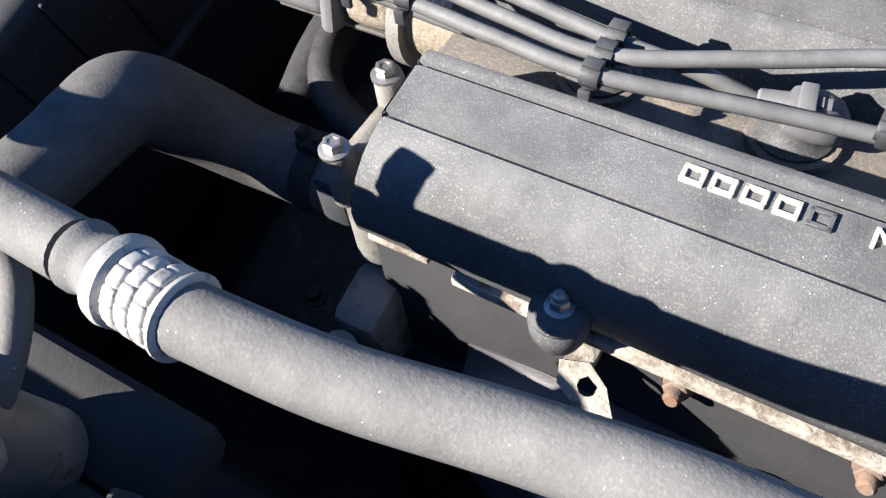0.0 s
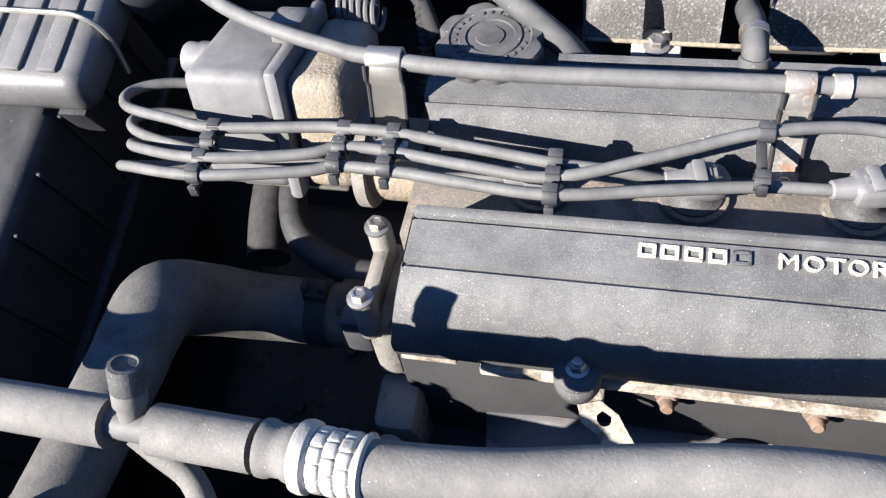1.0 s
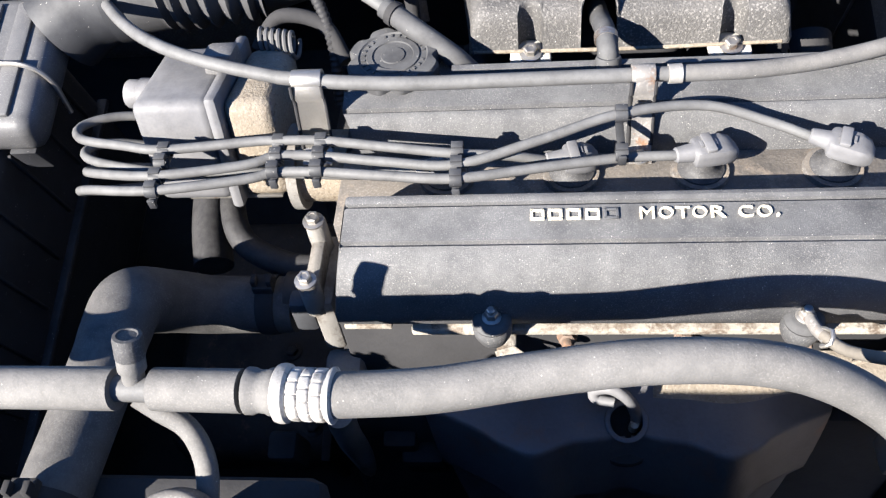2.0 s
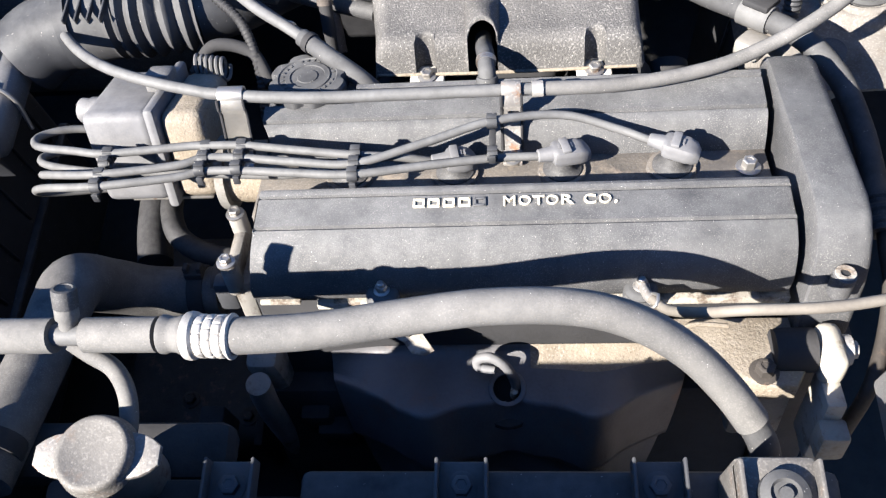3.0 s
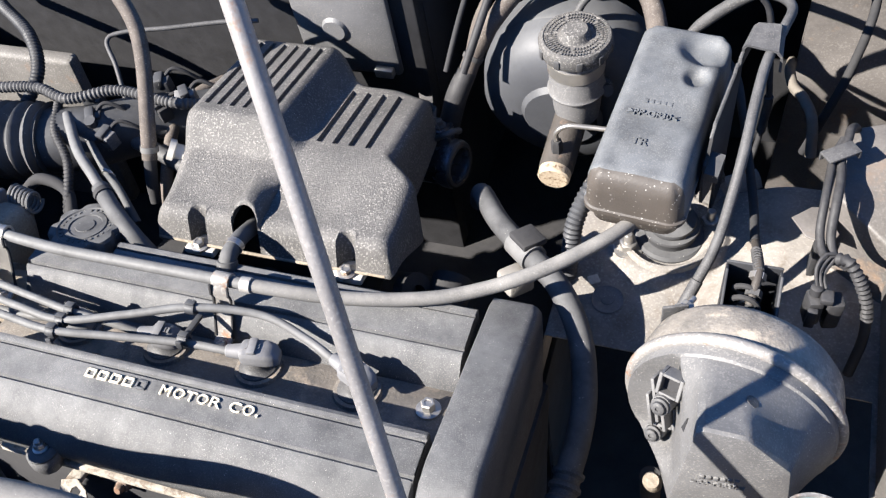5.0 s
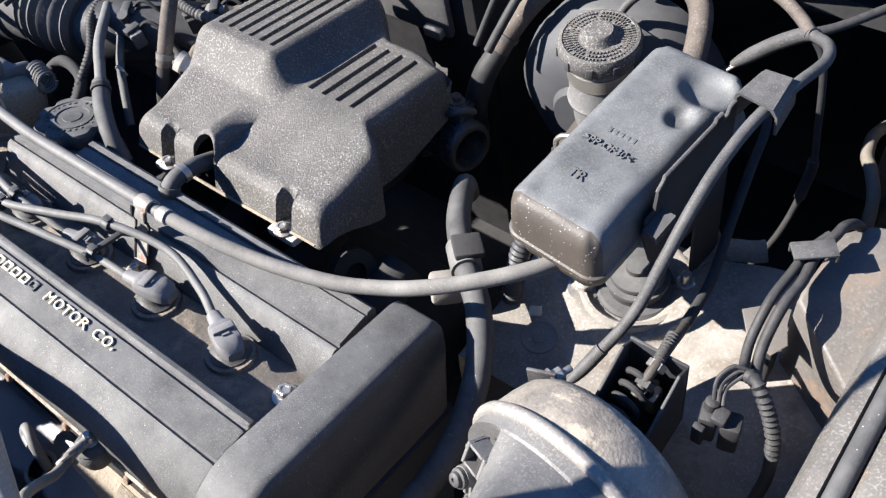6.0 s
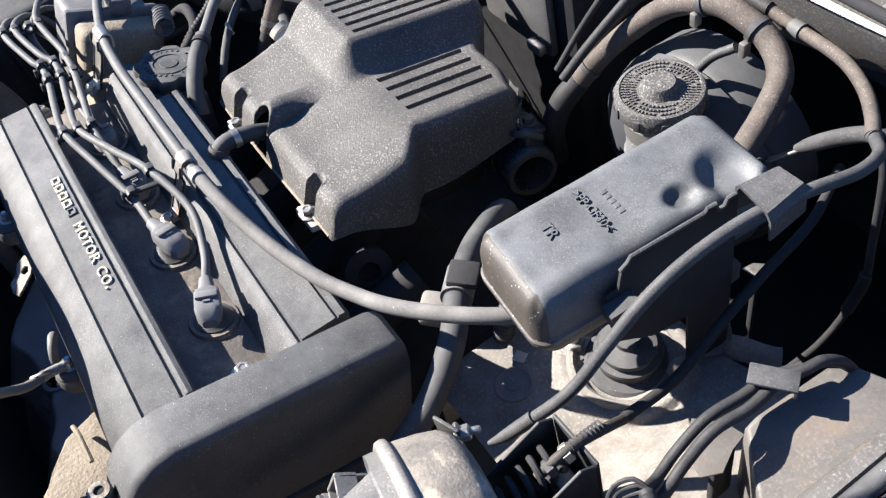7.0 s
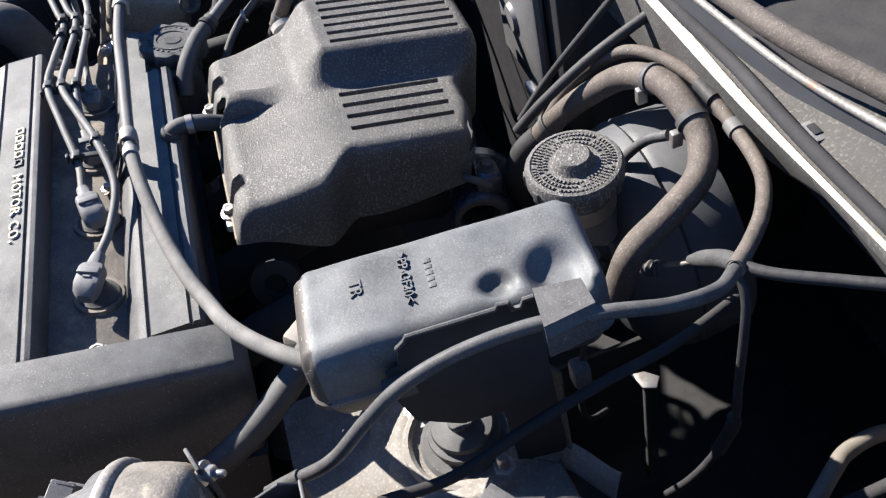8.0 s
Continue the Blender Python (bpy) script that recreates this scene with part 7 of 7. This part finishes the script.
# ---- left side and back of the bay ----
def build_air_cleaner():
    a = thing("air_cleaner", (-0.34, 0.05, 0.50), "black plastic air cleaner box with a ribbed lid and wire clips", "air cleaner", axes=CAR)
    body = part("body", box((-0.50, -0.22, 0.50), (-0.296, 0.225, 0.774), 0.014, seg=3), "plastic", a)
    for k in range(8):
        y = -0.16 + k * 0.05
        part("side_rib", box((-0.2975, y, 0.66), (-0.2925, y + 0.003, 0.765), 0.001), "plastic", body)
    part("side_ledge", box((-0.30, -0.22, 0.642), (-0.288, 0.225, 0.650), 0.003), "plastic", body)
    lid = part("lid", box((-0.46, 0.088, 0.772), (-0.250, 0.225, 0.812), 0.014, seg=3), "duct", a, "dusty ribbed lid")
    for k in range(4):
        x = -0.275 - k * 0.030
        part("lid_rib", box((x - 0.010, 0.100, 0.8105), (x + 0.006, 0.212, 0.8155), 0.002), "duct", lid)
    part("wire_clip", tube([(-0.42, 0.150, 0.817), (-0.30, 0.148, 0.818), (-0.262, 0.145, 0.817), (-0.247, 0.140, 0.80), (-0.244, 0.13, 0.77)], 0.0022, 8), "steel", lid, "pale wire clip")
    part("catch", extrude([(0.086, 0.778), (0.095, 0.778), (0.090, 0.748)], -0.285, -0.262, "x", 0.001), "plastic", lid)
    # duct with bellows to the throttle
    d = thing("intake_duct", (-0.15, 0.22, 0.77), "black ribbed rubber intake duct", "air duct", axes=CAR)
    pts = [(-0.262, 0.205, 0.785), (-0.235, 0.222, 0.795), (-0.20, 0.232, 0.800)]
    part("snout", tube([(*p, 0.040) for p in pts], 0.04, 28), "plastic", d)
    part("collar", lathe([(0.036, -0.006), (0.043, -0.006), (0.043, 0.006), (0.036, 0.006)], (-0.205, 0.231, 0.80), (1, 0.15, 0.05), 36), "plastic", d)
    for k in range(4):
        part("duct_rib", box((-0.196 + 0.012 * k, 0.200, 0.836), (-0.194 + 0.012 * k, 0.262, 0.842), 0.0008), "plastic", d)
    line = spline([(-0.205, 0.231, 0.800), (-0.165, 0.236, 0.803), (-0.12, 0.240, 0.803), (-0.085, 0.248, 0.800)], 0.0025)
    rings = []
    for k, p in enumerate(line):
        s = p[0]
        w = 0.0345 + (0.0075 * (0.5 + 0.5 * math.cos((s + 0.165) / 0.0135 * 2 * math.pi)) if s > -0.165 else 0.004)
        rings.append((*p[:3], w))
    part("bellows", tube(rings, 0.036, 32, straight=True), "rubber", d, "black rubber bellows")
    part("outlet", tube([(-0.088, 0.247, 0.800, 0.036), (-0.05, 0.262, 0.796, 0.034), (0.0, 0.30, 0.786, 0.032), (0.06, 0.34, 0.77, 0.03)], 0.034, 26), "plastic", d)


build_air_cleaner()


def corrugated(pts, r, name, label, mat="plastic"):
    line = spline(pts, 0.0022)
    bm = tube([(*p[:3], r + (0.0007 if k % 2 else -0.0004)) for k, p in enumerate(line)], r, 12, straight=True)
    return solo(name, bm, mat, pts[0], label, "cable loom", "corrugated looms", axes=CAR)


def build_back_left():
    # brown coolant hoses beside the intake cover
    h = thing("brown_hose", (0.04, 0.25, -0.02), "brown dusty coolant hose with a pale end band", "hose", "hoses beside the intake cover")
    pts = [(-0.03, 0.330, 0.175), (0.004, 0.312, 0.158), (0.028, 0.296, 0.132), (0.038, 0.278, 0.098), (0.042, 0.256, 0.056), (0.043, 0.238, 0.014)]
    part("hose", tube(pts, 0.0078, 16), "brown", h)
    part("band", lathe([(0.0072, -0.003), (0.0092, -0.003), (0.0092, 0.003), (0.0072, 0.003)], (0.0428, 0.243, 0.024), (0, -0.3, -1), 20), "wire", h)
    part("nozzle", tube([(0.043, 0.240, 0.018, 0.0066), (0.044, 0.230, -0.006, 0.0066), (0.046, 0.222, -0.03, 0.005)], 0.006, 14), "dark", h)
    part("upper_joint", tube([(-0.050, 0.338, 0.182, 0.0062), (-0.024, 0.327, 0.174, 0.0092), (-0.012, 0.320, 0.168, 0.0092)], 0.008, 14), "crimp", h, "pale joint")
    h = thing("brown_hose", (0.045, 0.27, -0.03), "brown dusty vacuum hose bending under the intake cover", "hose", "hoses beside the intake cover")
    pts = [(0.085, 0.395, 0.030), (0.055, 0.365, 0.032), (0.036, 0.328, 0.026), (0.036, 0.290, 0.010), (0.046, 0.252, -0.014), (0.050, 0.235, -0.04)]
    part("hose", tube(pts, 0.0066, 14), "brown", h)
    part("banjo", lathe([(0, -0.006), (0.013, -0.006), (0.014, 0.0), (0.013, 0.006), (0.006, 0.006), (0.006, 0.010), (0, 0.010)], (0.080, 0.385, 0.035), (0.1, -0.4, 1), 24), "steel", h)
    # breather pipe to the filler end
    p = thing("vent_pipe", (0.03, 0.19, 0.82), "pale grey vent pipe with a black rubber sleeve", "pipe", axes=CAR)
    part("pipe", tube([(-0.060, 0.262, 0.828), (-0.016, 0.216, 0.832), (0.020, 0.188, 0.832), (0.045, 0.168, 0.830)], 0.0055, 14), "wire", p, "pale grey pipe")
    part("sleeve", tube([(0.034, 0.177, 0.831), (0.060, 0.156, 0.828), (0.088, 0.138, 0.818), (0.105, 0.13, 0.80)], 0.0085, 14), "rubber", p)
    part("clip", lathe([(0.008, -0.003), (0.0098, -0.003), (0.0098, 0.003), (0.008, 0.003)], (0.042, 0.1705, 0.8305), (0.75, -0.6, 0), 18), "dark", p)
    s = thing("vent_pipe", (0.01, 0.20, 0.80), "thin dark coolant pipe with a spring clip", "pipe", axes=CAR)
    part("pipe", tube([(-0.030, 0.245, 0.812), (0.005, 0.215, 0.812), (0.036, 0.192, 0.808), (0.06, 0.17, 0.79)], 0.0042, 12), "rubber", s)
    part("clip", tube([(0.014 + 0.0062 * math.cos(q), 0.207 + 0.003 * q / 12, 0.811 + 0.0062 * math.sin(q)) for q in np.linspace(0, 12, 30)], 0.0011, 6, straight=True), "steel", s)
    corrugated([(-0.25, 0.265, 0.835), (-0.16, 0.276, 0.840), (-0.106, 0.284, 0.840), (-0.065, 0.278, 0.836), (-0.016, 0.300, 0.834), (0.049, 0.297, 0.830), (0.085, 0.31, 0.82)], 0.0056, "corrugated_loom", "grey corrugated wiring loom crossing behind the duct", "cable")
    corrugated([(-0.30, 0.45, 0.82), (-0.258, 0.421, 0.82), (-0.200, 0.385, 0.815), (-0.170, 0.345, 0.80), (-0.172, 0.30, 0.78)], 0.0075, "corrugated_loom", "black corrugated wiring loom by the bulkhead")
    corrugated([(-0.080, 0.278, 0.83), (-0.062, 0.240, 0.828), (-0.030, 0.207, 0.82), (-0.012, 0.165, 0.805), (-0.01, 0.13, 0.77)], 0.0045, "corrugated_loom", "taped thin wiring loom dropping to the distributor", "loom")
    solo("thin_pipe", tube([(-0.034, 0.319, 0.80), (-0.050, 0.345, 0.822), (-0.066, 0.366, 0.838), (-0.050, 0.378, 0.842), (0.0, 0.392, 0.842), (0.06, 0.41, 0.842), (0.10, 0.42, 0.84)], 0.0026, 10), "cable", (-0.03, 0.32, 0.8), "thin bent grey metal pipe", "pipe", axes=CAR)
    # plugs, sensors and the fuel rail in the shade
    rail = thing("fuel_rail", (0.0, 0.27, 0.78), "grimy fuel rail with plugs and a pressure regulator", "fuel rail", axes=CAR)
    part("rail", tube([(-0.045, 0.285, 0.795), (0.03, 0.262, 0.79), (0.09, 0.245, 0.785)], 0.009, 14), "cable", rail)
    part("regulator", lathe([(0, 0), (0.014, 0), (0.018, 0.006), (0.018, 0.014), (0.012, 0.018), (0.006, 0.018), (0.006, 0.026), (0, 0.026)], (-0.030, 0.262, 0.806), (0.1, -0.2, 1), 26), "plastic", rail)
    for k, (x, y, z, t) in enumerate(((-0.035, 0.268, 0.822, 0.4), (-0.012, 0.252, 0.815, -0.3), (0.010, 0.335, 0.815, 0.2), (0.055, 0.315, 0.822, 0.5), (0.030, 0.300, 0.815, -0.6), (-0.07, 0.31, 0.80, 0.1))):
        pl = part("plug", box((x - 0.011, y - 0.007, z - 0.012), (x + 0.011, y + 0.007, z + 0.006), 0.002, turn=Matrix.Rotation(t, 3, "Z")), ("plastic", "greyplastic", "plastic", "boot", "dark", "plastic")[k], rail)
        part("pin_cover", box((x - 0.005, y - 0.009, z - 0.002), (x + 0.005, y + 0.009, z + 0.010), 0.002, turn=Matrix.Rotation(t + 0.2, 3, "Z")), "plastic", pl)
        part("wire", tube([(x, y, z), (x + 0.012, y + 0.014, z + 0.010), (x + 0.03, y + 0.02, z - 0.004), (x + 0.04, y + 0.03, z - 0.03)], 0.0022, 8), "dark", pl)
    part("sensor", lathe([(0, 0), (0.008, 0), (0.008, 0.012), (0.011, 0.013), (0.011, 0.019), (0, 0.019)], (0.088, 0.247, 0.812), (-0.8, -0.2, 0.5), 20), "white", rail, "pale sensor")
    pts = []
    for k in range(90):
        q = k / 90 * 2 * math.pi * 6
        pts.append((-0.066 + 0.030 * k / 90, 0.160 + 0.010 * math.cos(q) - 0.006 * k / 90, 0.818 + 0.010 * math.sin(q)))
    solo("wire_coil", tube(pts, 0.0017, 6, straight=True), "wire", (-0.05, 0.16, 0.8), "coiled bundle of thin grey wires beside the oil cap", "wire coil", axes=CAR)
    solo("sensor_lead", tube([(-0.075, 0.165, 0.80), (-0.055, 0.185, 0.815), (-0.02, 0.18, 0.81), (0.0, 0.15, 0.80)], 0.006, 14), "dark", (-0.05, 0.17, 0.79), "black rubber sensor lead in the shade", "cable", axes=CAR)
    # pale pressed panel against the bulkhead, seen past the duct
    bm = box((-0.42, 0.38, 0.55), (-0.16, 0.40, 0.78), 0.006)
    for v in bm.verts:
        v.co.y += 0.15 * (0.78 - v.co.z) * -1
    solo("side_panel", bm, "slam", (-0.3, 0.39, 0.55), "grey dusty pressed panel beside the bulkhead", "panel", kind="structure", axes=CAR)
    # bulkhead dressing behind the intake cover
    b = thing("bulkhead_plate", (0.18, 0.468, 0.70), "grey pressed plate bolted to the bulkhead", "plate", axes=CAR)
    part("plate", box((0.115, 0.462, 0.735), (0.235, 0.474, 0.88), 0.006), "duct", b)
    part("swage", lathe([(0, 0), (0.016, 0), (0.013, 0.004), (0, 0.004)], (0.165, 0.462, 0.80), (0, -1, 0), 24), "duct", b)
    part("clip", box((0.205, 0.452, 0.74), (0.228, 0.462, 0.752), 0.002), "steel", b)
    for k, pts in enumerate(([(0.312, 0.415, 0.80), (0.322, 0.440, 0.84), (0.334, 0.475, 0.885), (0.34, 0.52, 0.93)], [(0.335, 0.405, 0.81), (0.345, 0.43, 0.84), (0.356, 0.47, 0.875), (0.36, 0.52, 0.90)])):
        solo("bulkhead_hose", tube(pts, (0.003, 0.0045)[k], 14), ("dark", "loom")[k], pts[0], "dusty hose rising along the bulkhead", "hose", "bulkhead hoses", axes=CAR)
    # lower engine dressing in the shade, left of the heat shield
    g = thing("gearbox", (-0.10, 0.03, 0.45), "grimy black gearbox casing with bolts", "gearbox", axes=CAR)
    part("case", box((-0.24, -0.11, 0.40), (-0.03, 0.16, 0.50), 0.03, seg=3), "sooty", g)
    for x, y in ((-0.08, -0.08), (-0.15, -0.06), (-0.05, -0.02), (-0.11, 0.0)):
        part("bolt", hexbolt((x, y, 0.501), r=0.007, h=0.008), "sooty", g)
    part("bell_rib", box((-0.065, -0.118, 0.42), (-0.055, -0.02, 0.52), 0.003), "dark", g)
    solo("block_lug", box((-0.014, -0.106, 0.62), (0.016, -0.066, 0.735), 0.008), "alu", (0, -0.09, 0.62), "pale stained cast lug on the block's front", "casting", axes=CAR)
    solo("oil_pipe", tube([(0.0, -0.118, 0.73), (-0.004, -0.124, 0.66), (-0.004, -0.13, 0.52)], 0.011, 16), "alu", (0, -0.12, 0.5), "stained vertical pipe below the head", "pipe", axes=CAR)
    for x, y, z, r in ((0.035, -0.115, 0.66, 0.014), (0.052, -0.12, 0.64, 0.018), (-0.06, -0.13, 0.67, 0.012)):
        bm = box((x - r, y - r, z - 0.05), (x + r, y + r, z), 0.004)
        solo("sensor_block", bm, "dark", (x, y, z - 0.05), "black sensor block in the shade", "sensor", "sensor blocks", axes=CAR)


build_back_left()


def build_cowl():
    """Edge of the scuttle over the bulkhead's recess: pale lip, black rubber, dark panel with rolled ridges."""
    prof = [(0.56, 0.86), (0.64, 0.86), (0.80, 0.84), (0.80, 0.82), (0.56, 0.84)]
    # the well's shade is put into its black colour
    solo("scuttle_well", extrude(prof, 0.20, 0.90, "x", 0.001), "dark", (0.5, 0.6, 0.82), "well behind the scuttle's edge, coloured black for its shade", "scuttle", kind="structure", axes=AT_COWL)
    rings = []
    for x, y in ((0.20, 0.512), (0.36, 0.524), (0.452, 0.536), (0.504, 0.545), (0.57, 0.564), (0.70, 0.601), (0.90, 0.67)):
        rings.append([(x, 0.514, 0.922), (x, 0.514, 0.930), (x, 0.5165, 0.934), (x, max(y, 0.52), 0.936 + 0.3 * (max(y, 0.52) - 0.52)), (x, max(y, 0.52) + 0.002, 0.86), (x, max(y, 0.52) - 0.002, 0.86)])
    solo("scuttle_panel", rounded_loft(rings), "cowl", (0.5, 0.52, 0.9), "dark grey scuttle panel with worn paint", "scuttle", kind="structure", axes=AT_COWL, smooth=40)
    rings = []
    for x in np.linspace(0.30, 0.80, 26):       # the lip narrows towards the wing
        d = 0.0068 - 0.0050 * step(x, 0.40, 0.62)
        y = 0.513 + 0.0015 * math.sin(x * 21)
        low = 0.9345 - 0.0085 * (1 - 0.8 * step(x, 0.38, 0.60))
        rings.append([(x, y - 0.001, low), (x, y - d * 0.8, 0.9335 - d * 0.4), (x, y - d * 0.8, 0.9350 - d * 0.4), (x, y - 0.001, 0.9352), (x, y + 0.0015, 0.9345), (x, y + 0.0015, low + 0.001)])
    solo("sealer_strip", rounded_loft(rings), "white", (0.5, 0.5, 0.93), "chalky white painted lip along the scuttle", "trim", kind="structure", axes=AT_COWL)
    pts = [(0.30, 0.5185, 0.9370), (0.40, 0.5180, 0.9372), (0.47, 0.5205, 0.9375), (0.55, 0.5190, 0.9378), (0.66, 0.5215, 0.9380), (0.80, 0.524, 0.938)]
    solo("scuttle_seal", tube(pts, 0.0046, 14, step=0.01), "dark", pts[0], "black rubber weather seal along the scuttle", "seal", axes=AT_COWL)
    pts = [(0.25, 0.508, 0.953), (0.34, 0.515, 0.954), (0.417, 0.523, 0.955), (0.51, 0.533, 0.955), (0.581, 0.550, 0.955), (0.70, 0.582, 0.957), (0.86, 0.64, 0.96)]
    solo("scuttle_ridge", tube(pts, 0.0026, 12, step=0.01), "seam", pts[0], "worn silver rolled edge along the scuttle", "trim", kind="structure", axes=AT_COWL)
    solo("ridge_web", rounded_loft([[(x, y - 0.0015, 0.93), (x, y - 0.001, z - 0.002), (x, y + 0.001, z - 0.002), (x, y + 0.0015, 0.93)] for x, y, z in pts]), "paint", pts[0], "dark upright web under the rolled edge", "trim", kind="structure", axes=AT_COWL)
    pts = [(0.25, 0.510, 0.966), (0.36, 0.520, 0.967), (0.452, 0.532, 0.967), (0.504, 0.541, 0.967), (0.57, 0.560, 0.967), (0.70, 0.597, 0.968), (0.86, 0.655, 0.97)]
    solo("washer_pipe", tube(pts, 0.0072, 16, step=0.01), "brown", pts[0], "brownish grey rolled tube along the scuttle", "pipe", axes=AT_COWL)
    c = thing("bonnet_clip", (0.546, 0.5275, 0.935), "small square grey clip with a slot on the scuttle", "clip", axes=AT_COWL)
    part("plate", box((0.537, 0.5235, 0.9345), (0.555, 0.5335, 0.9385), 0.001), "greyplastic", c)
    part("slot", box((0.541, 0.526, 0.938), (0.550, 0.531, 0.9395), 0.0004), "dark", c)
    # pale rear wall of the recess beyond the tower, with a swage and a lit ledge
    bm = extrude([(0.585, 0.45), (0.580, 0.66), (0.572, 0.675), (0.572, 0.72), (0.580, 0.735), (0.580, 0.845), (0.588, 0.845), (0.593, 0.45)], 0.655, 0.895, "x", 0.001)
    solo("recess_panel", bm, "apron", (0.77, 0.58, 0.45), "pale dusty pressed panel at the back of the recess", "panel", kind="structure", axes=AT_COWL)
    for k, (x, y) in enumerate(((0.705, 0.535),)):
        pts = [(x, y + 0.05, 0.86), (x + 0.004, y, 0.84 - 0.02 * k), (x - 0.006, y - 0.04, 0.80), (x - 0.02, y - 0.06, 0.75), (x - 0.03, y - 0.05, 0.68)]
        solo("rear_loom", tube(pts, 0.0045 - 0.001 * k, 10), "dark", pts[0], "black wiring hanging in the shaded recess", "wiring loom", axes=AT_COWL)
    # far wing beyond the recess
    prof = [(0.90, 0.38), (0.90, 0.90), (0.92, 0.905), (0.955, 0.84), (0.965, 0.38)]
    # black here stands for the shade inside the wing
    solo("wing_rear", extrude(prof, 0.352, 0.80, "y", 0.001), "dark", (0.93, 0.55, 0.38), "inside of the wing behind the strut tower, blackened for shade", "wing", kind="structure", axes=AT_COWL)


build_cowl()
